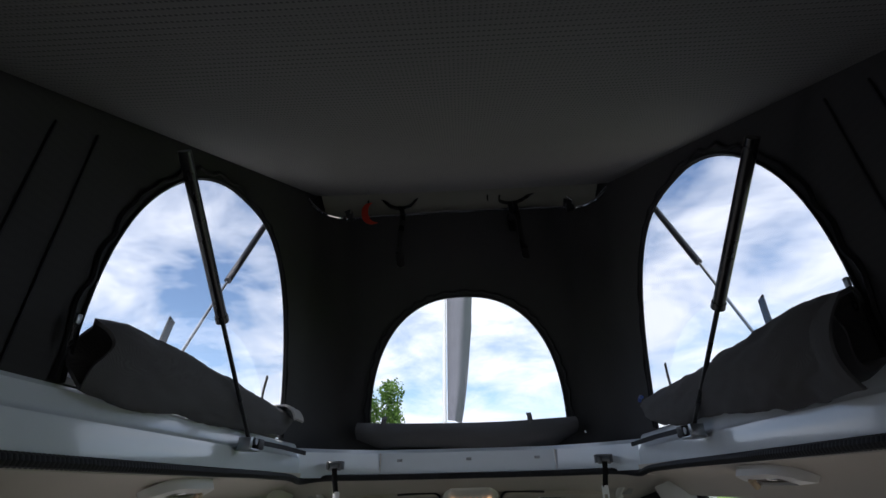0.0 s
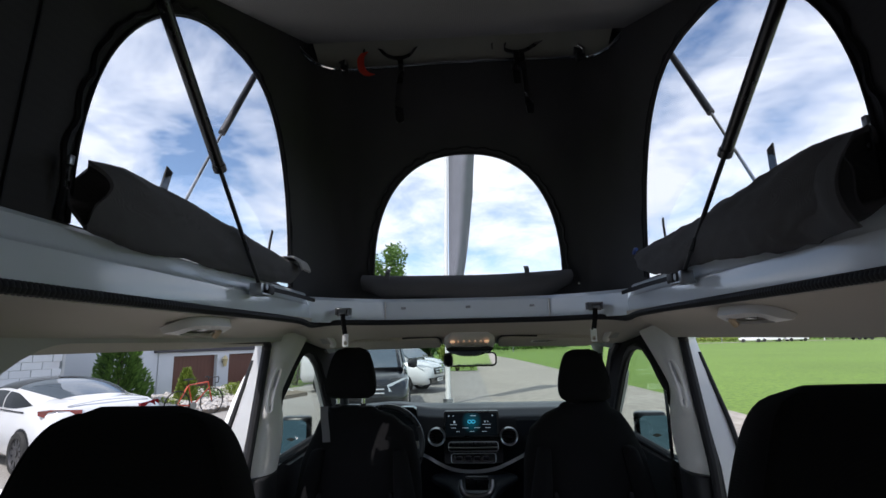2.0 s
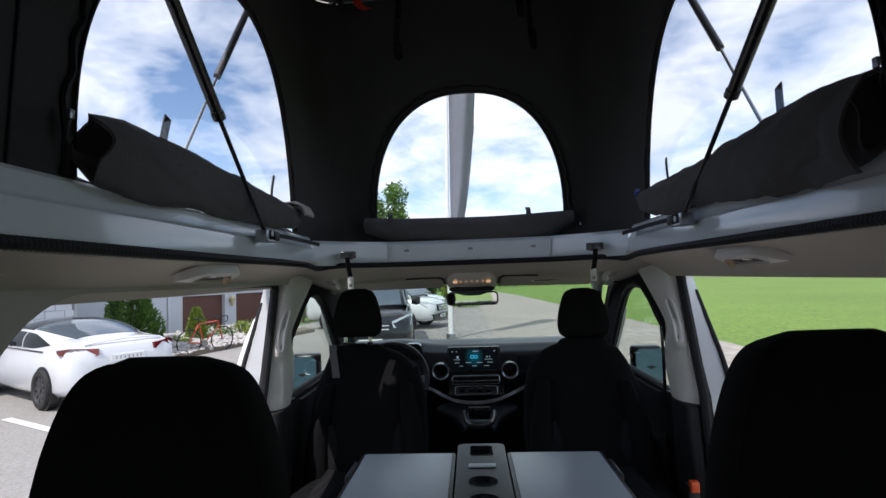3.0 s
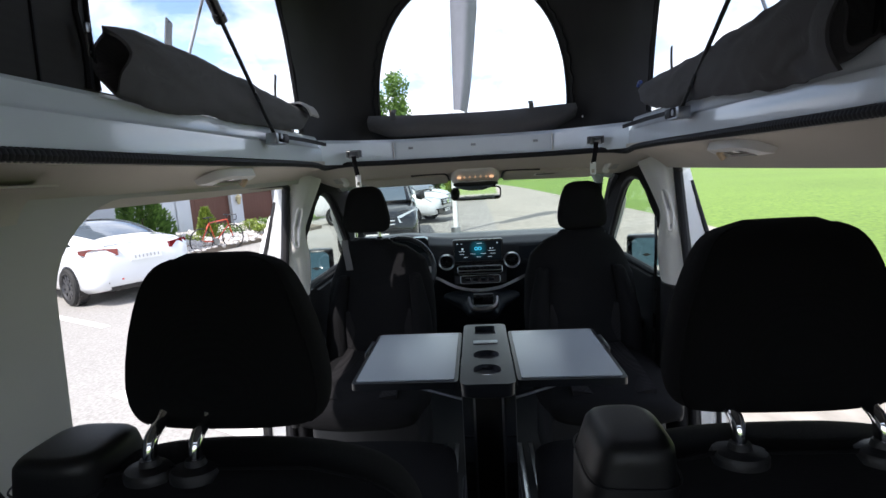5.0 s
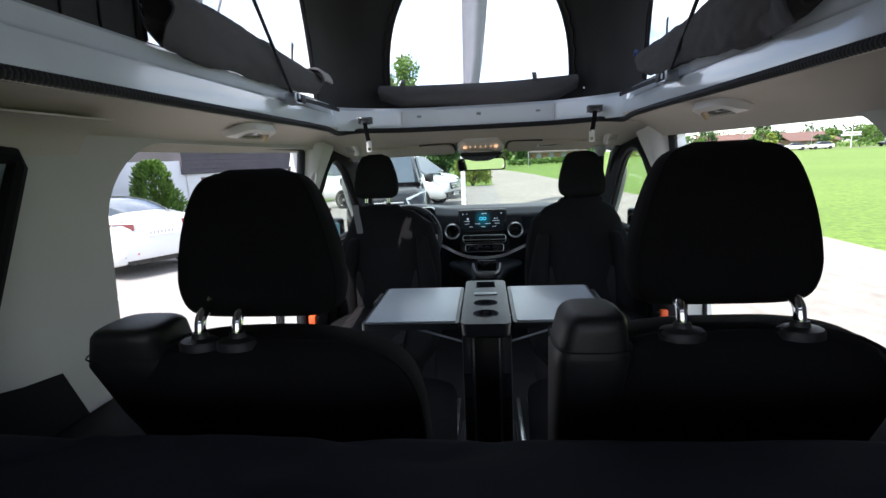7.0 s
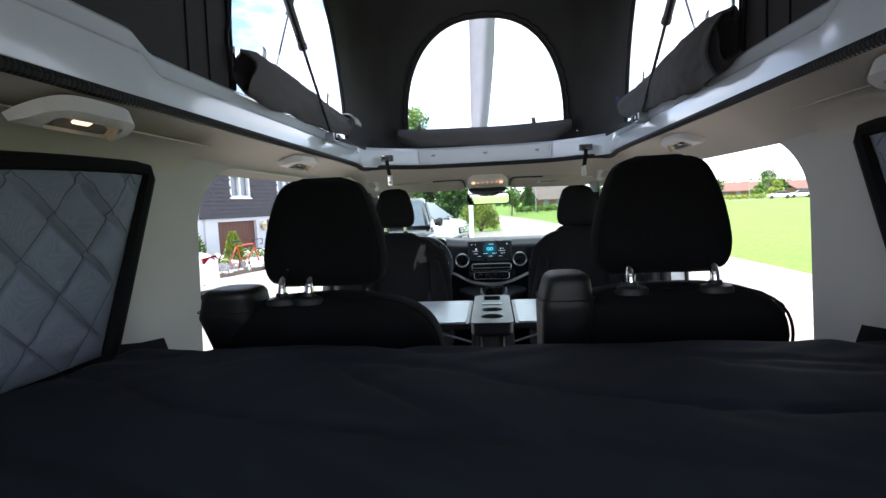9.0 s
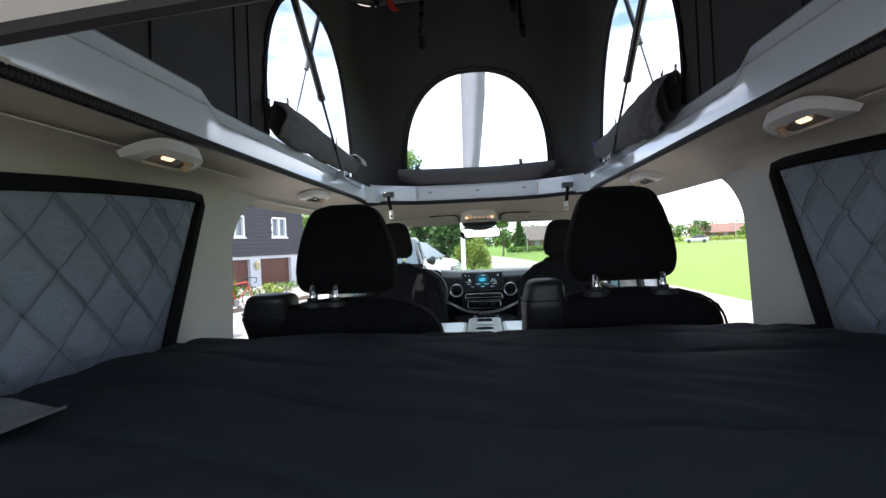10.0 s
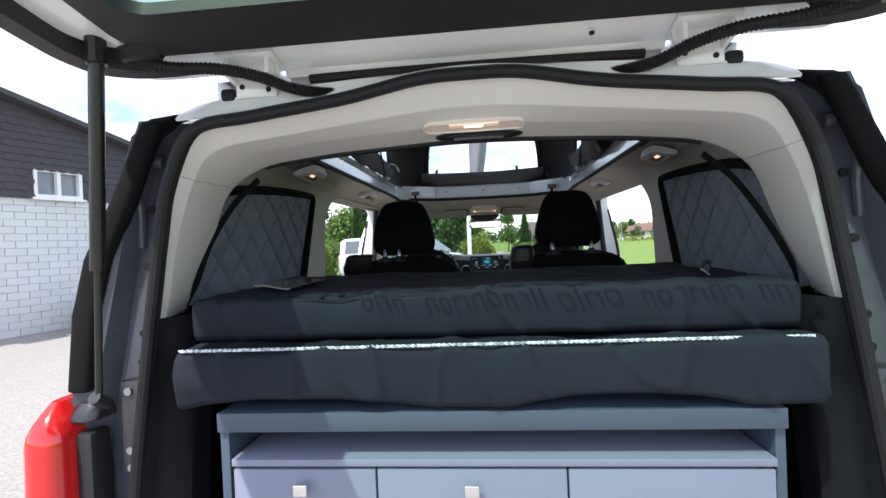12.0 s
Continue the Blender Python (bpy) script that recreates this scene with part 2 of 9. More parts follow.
def glass(name, tint=(0.95, 0.97, 0.96), gloss=0.06):
    """A thin clear pane: light goes straight through with a tint, and it mirrors by the angle."""
    m = bpy.data.materials.new(name)
    m.use_nodes = True
    nt = m.node_tree
    nt.nodes.clear()
    N, L = nt.nodes.new, nt.links.new
    o, mx, tr, gl, fr = N("ShaderNodeOutputMaterial"), N("ShaderNodeMixShader"), N("ShaderNodeBsdfTransparent"), N("ShaderNodeBsdfGlossy"), N("ShaderNodeLayerWeight")
    tr.inputs["Color"].default_value = (*tint, 1)
    gl.inputs["Roughness"].default_value = gloss
    fr.inputs["Blend"].default_value = 0.25
    amt = N("ShaderNodeMath")
    amt.operation = "MULTIPLY"
    amt.inputs[1].default_value = 0.22
    L(fr.outputs["Facing"], amt.inputs[0])
    L(amt.outputs[0], mx.inputs[0])
    L(tr.outputs[0], mx.inputs[1])
    L(gl.outputs[0], mx.inputs[2])
    L(mx.outputs[0], o.inputs["Surface"])
    return m


def patterned(name, kind, c1, c2, scale, rough=0.8, depth=0.002, lo=0.4, hi=0.6, detail=4, stretch=(1, 1, 1), broad=(0.6, 0.25)):
    """Two colours mixed by a texture (dots, noise or cells), with relief and a slow change of tone."""
    m, nt, b = nodes_of(name)
    N, L = nt.nodes.new, nt.links.new
    co, mp = N("ShaderNodeTexCoord"), N("ShaderNodeMapping")
    mp.inputs["Scale"].default_value = stretch
    L(co.outputs["Object"], mp.inputs["Vector"])
    if kind == "noise":
        t = N("ShaderNodeTexNoise")
        t.inputs["Detail"].default_value = detail
        out = t.outputs["Fac"]
    else:
        t = N("ShaderNodeTexVoronoi")
        t.inputs["Randomness"].default_value = 0.0 if kind == "dots" else 1.0
        out = t.outputs["Distance"]
    t.inputs["Scale"].default_value = scale
    L(mp.outputs[0], t.inputs["Vector"])
    rp = N("ShaderNodeValToRGB")
    rp.color_ramp.elements[0].position, rp.color_ramp.elements[1].position = lo, hi
    rp.color_ramp.elements[0].color, rp.color_ramp.elements[1].color = (*c1, 1), (*c2, 1)
    L(out, rp.inputs[0])
    br = N("ShaderNodeTexNoise")
    br.inputs["Scale"].default_value, br.inputs["Detail"].default_value = broad[0], 5
    L(co.outputs["Object"], br.inputs["Vector"])
    f = N("ShaderNodeMath")
    f.operation = "MULTIPLY_ADD"
    L(br.outputs["Fac"], f.inputs[0])
    f.inputs[1].default_value, f.inputs[2].default_value = 2 * broad[1], 1 - broad[1]
    mul = N("ShaderNodeVectorMath")
    mul.operation = "SCALE"
    L(rp.outputs["Color"], mul.inputs[0])
    L(f.outputs[0], mul.inputs["Scale"])
    L(mul.outputs[0], b.inputs["Base Color"])
    bp = N("ShaderNodeBump")
    bp.inputs["Strength"].default_value, bp.inputs["Distance"].default_value = 0.7, depth
    L(out, bp.inputs["Height"])
    L(bp.outputs[0], b.inputs["Normal"])
    b.inputs["Roughness"].default_value = rough
    return m


def leafy(name, dark, light):
    """Leaves: each clump has its own tone."""
    m, nt, b = nodes_of(name)
    N, L = nt.nodes.new, nt.links.new
    g, rp = N("ShaderNodeNewGeometry"), N("ShaderNodeValToRGB")
    rp.color_ramp.elements[0].color, rp.color_ramp.elements[1].color = (*dark, 1), (*light, 1)
    L(g.outputs["Random Per Island"], rp.inputs[0])
    L(rp.outputs[0], b.inputs["Base Color"])
    b.inputs["Roughness"].default_value = 0.55
    b.inputs["Subsurface Weight"].default_value = 0.0
    tr, mx = N("ShaderNodeBsdfTranslucent"), N("ShaderNodeMixShader")
    L(rp.outputs[0], tr.inputs["Color"])
    mx.inputs[0].default_value = 0.3
    L(b.outputs[0], mx.inputs[1])
    L(tr.outputs[0], mx.inputs[2])
    L(mx.outputs[0], nt.nodes["Material Output"].inputs["Surface"])
    return m


M_CANVAS = weave("tent_canvas", (0.046, 0.046, 0.048), 500, 0.0002, 0.9, 0.08, 0.0)
M_ROLL = weave("rolled_canvas", (0.098, 0.096, 0.099), 420, 0.0006, 0.85, 0.4, 0.05)
M_BOARD = patterned("bed_board_fabric", "dots", (0.05, 0.05, 0.05), (0.15, 0.145, 0.14), 165, 0.9, 0.001, 0.22, 0.38, broad=(3, 0.1))
M_GRP = mat("painted_roof_frame", (0.70, 0.76, 0.81), 0.16, 0, (40, 0.03, 0.0006), (8, 0.05), 0.5, 0.5)
M_SEAL = mat("rubber_seal", (0.012, 0.012, 0.014), 0.55, 0, (400, 0.2, 0.001), (20, 0.2), 0.25)
M_LINER = mat("headliner_felt", (0.50, 0.46, 0.405), 0.95, 0, (900, 0.18, 0.0012), (4, 0.06), 0.2)
M_TRIM = mat("light_grey_trim", (0.66, 0.645, 0.625), 0.55, 0, (700, 0.05, 0.0006), (6, 0.05), 0.4)
# darker copy of M_TRIM: the side lining's shade is put into its colour
M_SHADETRIM = mat("shaded_grey_trim", (0.43, 0.42, 0.395), 0.6, 0, (700, 0.05, 0.0006), (6, 0.06), 0.35)
M_BLACK = mat("black_plastic", (0.016, 0.016, 0.018), 0.5, 0, (600, 0.2, 0.0008), (12, 0.2), 0.4)
M_SATIN = mat("satin_black", (0.011, 0.011, 0.012), 0.28, 0, (300, 0.1, 0.0003), (12, 0.2), 0.5)
M_SATIN2 = mat("satin_dark_plastic", (0.016, 0.018, 0.022), 0.30, 0, (400, 0.1, 0.0003), (12, 0.2), 0.6)
M_SEAT = weave("seat_fabric", (0.0084, 0.0084, 0.0095), 330, 0.0008, 0.9, 0.3, 0.0, 0.15, 0.1)
M_ARM = mat("soft_black_armrest", (0.009, 0.009, 0.010), 0.5, 0, (500, 0.15, 0.0005), (12, 0.15), 0.5)
M_INSERT = weave("seat_insert_fabric", (0.016, 0.0155, 0.017), 110, 0.001, 0.9, 0.8, 0.0, 0.15, 0.1)
M_CHROME = mat("chrome", (0.8, 0.8, 0.82), 0.08, 1.0, (200, 0.02, 0.0001), (20, 0.05), 0.5)
M_ALU = mat("brushed_aluminium", (0.55, 0.56, 0.58), 0.3, 1.0, (500, 0.1, 0.0002), (20, 0.1))
M_STEEL = mat("zinc_steel", (0.38, 0.40, 0.42), 0.35, 1.0, (200, 0.1, 0.0003), (30, 0.15))
M_TABLE = mat("table_laminate", (0.42, 0.47, 0.51), 0.2, 0, (900, 0.05, 0.0002), (5, 0.05), 0.5)
M_CARPET = mat("floor_covering", (0.02, 0.021, 0.024), 0.8, 0, (500, 0.4, 0.002), (8, 0.25))
M_QUILT = weave("quilted_blind", (0.22, 0.255, 0.315), 380, 0.0005, 0.8, 0.25, 0.2)
M_BED = weave("mattress_cover", (0.019, 0.0225, 0.031), 460, 0.00005, 0.75, 0.04, 0.0, 0.14, 0.06)
M_CAB = mat("grey_cabinet_board", (0.19, 0.203, 0.285), 0.5, 0, (300, 0.04, 0.0002), (4, 0.05))
M_CABTOP = mat("blue_grey_board", (0.050, 0.070, 0.106), 0.5, 0, (300, 0.05, 0.0003), (4, 0.06))
M_WHITE = mat("white_car_paint", (0.78, 0.79, 0.80), 0.25, 0, (60, 0.01, 0.0001), (3, 0.03), 0.5, 1.0)
M_PANE = glass("window_film", (0.93, 0.94, 0.95), 0.03)
M_GLASS = glass("clear_glass", (0.88, 0.93, 0.90), 0.02)
M_TINT = glass("tinted_rear_glass", (0.70, 0.84, 0.76), 0.02)
M_DARKGLASS = mat("dark_glass", (0.015, 0.018, 0.02), 0.06, 0, (50, 0.02, 0.0001), (5, 0.1), 0.6)
M_MIRROR = mat("mirror_silver", (0.85, 0.87, 0.88), 0.03, 1.0, (50, 0.0, 0.0), (5, 0.01), rvar=0.01)
# door mirrors: the dark blue base colour stands in for reflected sky
M_SKYMIRROR = mat("sky_toned_mirror", (0.10, 0.19, 0.25), 0.03, 1.0, (50, 0.0, 0.0), (5, 0.01), rvar=0.01)
M_RED = mat("red_lens", (0.55, 0.012, 0.01), 0.12, 0, (80, 0.1, 0.0004), (10, 0.1), 0.6, 0.6)
M_REDCLOTH = mat("red_cloth", (0.5, 0.03, 0.012), 0.8, 0, (500, 0.2, 0.001))
M_LENS = mat("lamp_lens", (0.64, 0.55, 0.49), 0.15, 0, (200, 0.2, 0.0005), (30, 0.1), emit=((1.0, 0.62, 0.42), 0.06))
M_BULB = mat("lit_bulb", (1.0, 0.8, 0.6), 0.3, emit=((1.0, 0.68, 0.42), 0.7))
M_TAPE = mat("black_edging_tape", (0.008, 0.008, 0.009), 0.9, 0, (500, 0.2, 0.0006), (12, 0.2), 0.15)
M_LED = mat("amber_light", (1.0, 0.6, 0.3), 0.3, emit=((1.0, 0.6, 0.35), 0.5))
M_CLEAR = mat("frosted_plastic", (0.12, 0.125, 0.135), 0.15, 0, (300, 0.1, 0.0004), (30, 0.2), 0.6)
M_ROPE = patterned("white_cord", "noise", (0.26, 0.29, 0.35), (0.66, 0.69, 0.74), 110, 0.8, 0.002, 0.45, 0.5)

# ---- the van's shell ----
CX = 0.012


def roof_z(y):
    return 1.355 + 0.48 * y


def canvas_w(z):
    return 0.613 + 0.038 * (z - 1.93)


def canvas_f(z):
    return 3.66 - 0.10 * (z - 1.93)


def side_window(grow=0.0, n=40):
    """The outline of a tent side window in (y, z): an arch that leans forward, open at the bottom."""
    out = []
    for k in range(n + 1):
        u = math.pi * k / n
        s = math.sin(u)
        y = 2.734 + (0.475 + grow) * math.copysign(abs(math.cos(u)) ** 0.832, math.cos(u)) + 0.005 * s
        z = 1.955 + (0.633 + grow) * s ** 0.811 + 0.111 * math.cos(u) * s
        out.append((y, z))
    return out


def front_window(grow=0.0, n=40):
    out = []
    for k in range(n + 1):
        u = math.pi * k / n
        out.append((0.008 + (0.404 + grow) * math.copysign(abs(math.cos(u)) ** 0.86, math.cos(u)), 2.02 + (0.548 + grow) * math.sin(u) ** 0.82))
    return out


def side_top(y0, y1, n=8):
    return [(y0 + (y1 - y0) * i / n, roof_z(y0 + (y1 - y0) * i / n) + 0.07) for i in range(n + 1)]


# tent canvas: two sides, front and two rounded corners
for s, nm in ((-1, "left"), (1, "right")):
    bm = bmesh.new()
    outer = [(1.12, 1.945), *[(1.12 + 2.26 * i / 10, 1.945) for i in range(1, 11)], (3.38, roof_z(3.38) + 0.07), *side_top(3.38, 1.12)[1:]]
    plate(bm, outer, [side_window()], lambda y, z: (s * canvas_w(z), y, z), lambda y, z: (s * (canvas_w(z) + 0.003), y, z))
    solo("tent_wall_" + nm, bm, M_CANVAS, "dark grey woven tent canvas with an arched window, raised on the roof frame", "tent wall", "tent walls", "structure")
    # seams sewn on the canvas
    bm = bmesh.new()
    for yy in (2.06, 2.14, 1.72):
        tube(bm, [(s * (canvas_w(z) - 0.002), yy + 0.10 * (z - 1.95), z) for z in np.linspace(1.94, roof_z(yy) - 0.01, 9)], 0.0025, 6)
    part("seam", bm, M_SEAL, bpy.data.objects["tent_wall_" + nm])
    # zip run round the window, slightly wavy
    bm = bmesh.new()
    pts = side_window(0.022, 90)
    tube(bm, [(s * (canvas_w(z) - 0.004), y + 0.005 * math.sin(i * 1.3) + 0.003 * math.sin(i * 0.41), z + 0.005 * math.cos(i * 1.1)) for i, (y, z) in enumerate(pts)], 0.0055, 6)
    tube(bm, [(s * (canvas_w(z) - 0.003), y, z) for y, z in side_window(0.006, 60)], 0.0035, 6)
    part("zip", bm, M_SEAL, bpy.data.objects["tent_wall_" + nm])
    bm = bmesh.new()
    plate(bm, side_window(0.004), [], lambda y, z: (s * (canvas_w(z) + 0.004), y, z), lambda y, z: (s * (canvas_w(z) + 0.005), y, z))
    w = solo("tent_window_" + nm, bm, M_PANE, "clear arched plastic film window in the tent canvas", "window", "", "structure")
    w.visible_shadow = False

bm = bmesh.new()
outer = [(-0.49, 1.93), (0.49, 1.93), (0.54, roof_z(3.5) + 0.06), (-0.54, roof_z(3.5) + 0.06)]
plate(bm, outer, [front_window()], lambda x, z: (x, canvas_f(z), z), lambda x, z: (x, canvas_f(z) + 0.003, z))
solo("tent_wall_front", bm, M_CANVAS, "dark grey front tent canvas with an arched window", "tent wall", "tent walls", "structure")
bm = bmesh.new()
tube(bm, [(x + 0.004 * math.sin(i * 1.4), canvas_f(z) - 0.005, z + 0.004 * math.cos(i * 1.15)) for i, (x, z) in enumerate(front_window(0.026, 110))], 0.0058, 6)
tube(bm, [(x, canvas_f(z) - 0.003, z) for x, z in front_window(0.006, 60)], 0.0035, 6)
part("zip", bm, M_SEAL, bpy.data.objects["tent_wall_front"])
bm = bmesh.new()
plate(bm, front_window(0.004), [], lambda x, z: (x, canvas_f(z) + 0.004, z), lambda x, z: (x, canvas_f(z) + 0.005, z))
w = solo("tent_window_front", bm, M_PANE, "clear arched plastic film window in the front canvas", "window", "", "structure")
w.visible_shadow = False
for s, nm in ((-1, "left"), (1, "right")):
    def corner(u, v):
        z0 = 1.93
        y_s, y_f, x_f = 3.38, 3.66, 0.46
        a = radians(90 * u)
        top = roof_z(3.5) + 0.06
        z = z0 + (top - z0) * v
        w, f = canvas_w(z), canvas_f(z)
        xi = x_f + (0.04 * v)
        return Vector((s * (xi + (w - xi) * math.cos(a) ** 0.9 if u < 1 else s * 0 + xi), y_s + (f - y_s) * math.sin(a) ** 0.9, z)) + Vector((0, 0.002 * math.sin(25 * v) * math.sin(a), 0))
    bm = sheet(bmesh.new(), corner, 12, 20, (s * 0.002, 0.002, 0))
    solo("tent_corner_" + nm, bm, M_CANVAS, "rounded corner of the dark grey tent canvas", "tent wall", "tent walls", "structure")

# raised roof: shell above, padded liner frame and bed board below
bm = bmesh.new()
sheet(bm, lambda u, v: Vector((-0.78 + 1.56 * u, 1.10 + 2.62 * v, roof_z(1.10 + 2.62 * v) + 0.055 - 0.03 * abs(2 * u - 1) ** 4)), 16, 16, (0, 0, 0.05))
solo("pop_up_roof", bm, [M_WHITE], "raised white pop-up roof shell hinged at the rear", "roof", "", "structure")
bm = bmesh.new()
sheet(bm, lambda u, v: Vector((-0.775 + 1.55 * u, 1.12 + 2.52 * v, roof_z(1.12 + 2.52 * v) + 0.046)), 10, 10, (0, 0, 0.006))
solo("roof_lining", bm, mat("roof_lining_grey", (0.17, 0.17, 0.14), 0.7, 0, (400, 0.1, 0.001), (6, 0.1)), "grey moulded lining under the raised roof", "lining", "", "structure")
bm = bmesh.new()


def board(u, v):
    x = -0.598 + 1.235 * u
    e = 0.012 * (1 - min(1, 14 * min(u, 1 - u, v * 2, (1 - v) * 2)) ** 0.5)
    y = 1.16 + 2.16 * v
    return Vector((x * (1 + 0.025 * v), y, roof_z(y) + e - 0.004 * math.sin(math.pi * u)))


sheet(bm, board, 40, 40, (0, -0.015, 0.03))
rb = thing("roof_bed", (0, 2.2, 2.4), "grey dotted-fabric bed board folded up under the raised roof", "bed board")
part("panel", bm, M_BOARD, rb)
for u0, v0, u1, v1 in ((0, 0.02, 0, 1), (0, 1, 1, 1), (1, 1, 1, 0.02)):
    bm = bmesh.new()
    tube(bm, [board(u0 + (u1 - u0) * k / 30, v0 + (v1 - v0) * k / 30) + Vector((0, 0, 0.006)) for k in range(31)], 0.005, 8)
    part("edge_binding", bm, M_ROLL, rb, "grey sewn edge binding")
bed_frame = thing("roof_bed_frame", (0, 3.5, 3.0), "bent chrome tube frame at the front edge of the roof bed", "tube frame")
bm = bmesh.new()
pts = spline([(-0.672, 3.34, 2.985), (-0.645, 3.38, 2.950), (-0.60, 3.41, 2.922), (-0.535, 3.455, 2.920), (-0.46, 3.50, 2.942), (-0.03, 3.52, 2.965), (0.46, 3.52, 2.964), (0.545, 3.47, 2.932), (0.615, 3.42, 2.938), (0.655, 3.38, 2.965), (0.678, 3.35, 2.978)], 8)
tube(bm, [Vector(p) + Vector((0, -0.016, -0.004)) for p in pts], 0.009, 10)
part("tube", bm, M_CHROME, bed_frame)
bm = bmesh.new()


def skirt(u, v):
    """Roof lining between the bed board's edge and the tube."""
    x = -0.60 + 1.215 * u
    e = max(0.0, abs(2 * u - 1) - 0.72) / 0.28
    y = 3.532 - 0.10 * e ** 1.5
    return Vector((x, y - 0.17 * v, 2.968 - 0.03 * e + 0.075 * v))


sheet(bm, skirt, 40, 6, (0, 0.006, 0.004))
solo("roof_skirt", bm, bpy.data.materials["roof_lining_grey"], "olive grey roof lining behind the bed's front edge", "lining", "", "structure")
for sx in (-0.50, 0.515):
    bm = bmesh.new()
    box(bm, sx - 0.016, sx + 0.016, 3.46, 3.50, 2.925, 2.965, 0.006)
    box(bm, sx - 0.026, sx + 0.010, 3.465, 3.49, 2.96, 2.99, 0.004)
    part("clamp", bm, M_BLACK, bed_frame)
    bm = bmesh.new()
    tube(bm, [(sx - 0.012, 3.455, 2.985), (sx + 0.012, 3.455, 2.965), (sx + 0.008, 3.455, 2.94)], 0.006, 8)
    part("bolt", bm, M_CHROME, bed_frame)

# webbing straps that hang from the bed board's front edge
for xl, xr, xc, zc, tails in ((-0.405, -0.134, -0.262, 2.966, ((-0.255, -0.256, 2.663),)), (0.146, 0.400, 0.245, 2.968, ((0.238, 0.235, 2.814), (0.262, 0.282, 2.681)))):
    st = thing("hanging_strap", (xc, 3.46, 2.97), "black webbing strap looped under the roof bed's front edge", "strap", "hanging straps")
    bm = bmesh.new()
    band(bm, spline([(xl - 0.005, 3.45, 2.985), (xl, 3.45, 3.016), (xl + 0.05, 3.45, 3.018), (xc - 0.05, 3.45, zc + 0.008), (xc, 3.45, zc - 0.008), (xc + 0.05, 3.45, zc + 0.006), (xr - 0.04, 3.45, 3.018), (xr, 3.45, 3.020)], 8), 0.020, 0.005, (0, 0.35, 1))
    part("loop", bm, M_SATIN, st)
    for x0, x1, zb in tails:
        bm = bmesh.new()
        band(bm, spline([(x0, 3.448, zc), (x0 + 0.006, 3.44, zc - 0.08), (x1 - 0.006, 3.435, zb + 0.08), (x1, 3.435, zb), (x1 + 0.008, 3.438, zb + 0.004), (x1 + 0.004, 3.44, zb + 0.07)], 6), 0.022, 0.004, (1, 0.2, 0))
        part("tail", bm, M_SATIN, st)
bm = bmesh.new()
band(bm, spline([(-0.405, 3.44, 2.985), (-0.420, 3.435, 2.955), (-0.415, 3.43, 2.905), (-0.395, 3.43, 2.88), (-0.372, 3.43, 2.872)], 6), 0.030, 0.004, (1, 0, 0.25))
solo("red_tag", bm, M_REDCLOTH, "bright red cloth safety tag tied to the black strap", "tag")

# ---- painted roof frame round the roof opening ----
def ring_profile(y, s):
    """Cross-section of the side frame: from the rubber seal up to the ledge under the canvas."""
    hi = 0.03 * min(1, max(0, (1.93 - y) / 0.05))
    return [(0.586, 1.853), (0.588, 1.899 + hi), (0.590, 1.905 + hi), (0.594, 1.909 + hi), (0.598, 1.915 + hi), (0.604, 1.944 + hi), (0.610, 1.951 + hi), (0.66, 1.955 + hi)]


for s, nm in ((-1, "left"), (1, "right")):
    bm = bmesh.new()
    ys = [1.09, 1.24, 1.5, 1.7, 1.86, 1.88, 1.90, 1.92, 1.94, 2.0, 2.2, 2.4, 2.6, 2.8, 3.0, 3.2, 3.36]
    rows = []
    for y in ys:
        pr = ring_profile(y, s)
        rows.append([Vector((s * x, y, z)) for x, z in pr] + [Vector((s * 0.70, y, 1.95 + 0.03 * min(1, max(0, (1.93 - y) / 0.05)))), Vector((s * 0.70, y, 1.84)), Vector((s * 0.60, y, 1.84))])
    loft(bm, rows)
    fr = solo("roof_frame_" + nm, bm, M_GRP, "glossy pale blue-grey painted frame along the roof opening", "roof frame", "roof frame", "structure", 25)
    bm = bmesh.new()
    band(bm, [(s * 0.588, 2.90, 1.926), (s * 0.56, 3.1, 1.921), (s * 0.535, 3.25, 1.912)], 0.012, 0.006, (0, 0.1, 1))
    part("edge_strip", bm, M_SEAL, fr)

FRONT = [(0.586, 3.36), (0.50, 3.455), (0.42, 3.515), (0.33, 3.565), (0.16, 3.585), (0.0, 3.59), (-0.16, 3.585), (-0.33, 3.565), (-0.42, 3.515), (-0.50, 3.455), (-0.586, 3.36)]
bm = bmesh.new()
rows = []
for x, y in FRONT:
    n = Vector((x * 0.9, 0.5 + 0.3 * (1 - abs(x)), 0)).normalized()
    p = Vector((x, y, 0))
    rows.append([p + n * a + Vector((0, 0, z)) for a, z in ((0, 1.852), (0.002, 1.89), (0.006, 1.925), (0.02, 1.938), (0.13, 1.942), (0.13, 1.84), (0.0, 1.84))])
loft(bm, rows)
fr = solo("roof_frame_front", bm, M_GRP, "pale painted front panel of the roof opening frame with small bolts", "roof frame", "roof frame", "structure", 20)
for x in (-0.262, 0.006, 0.268):
    bm = bmesh.new()
    box(bm, x - 0.010, x + 0.010, 3.572, 3.583, 1.893, 1.903, 0.002)
    part("bolt", bm, M_STEEL, fr)
for x in (-0.335, 0.335):
    bm = bmesh.new()
    box(bm, x - 0.0015, x + 0.0015, 3.555, 3.565, 1.855, 1.925, 0.0005, 1)
    part("joint", bm, M_TRIM, fr)

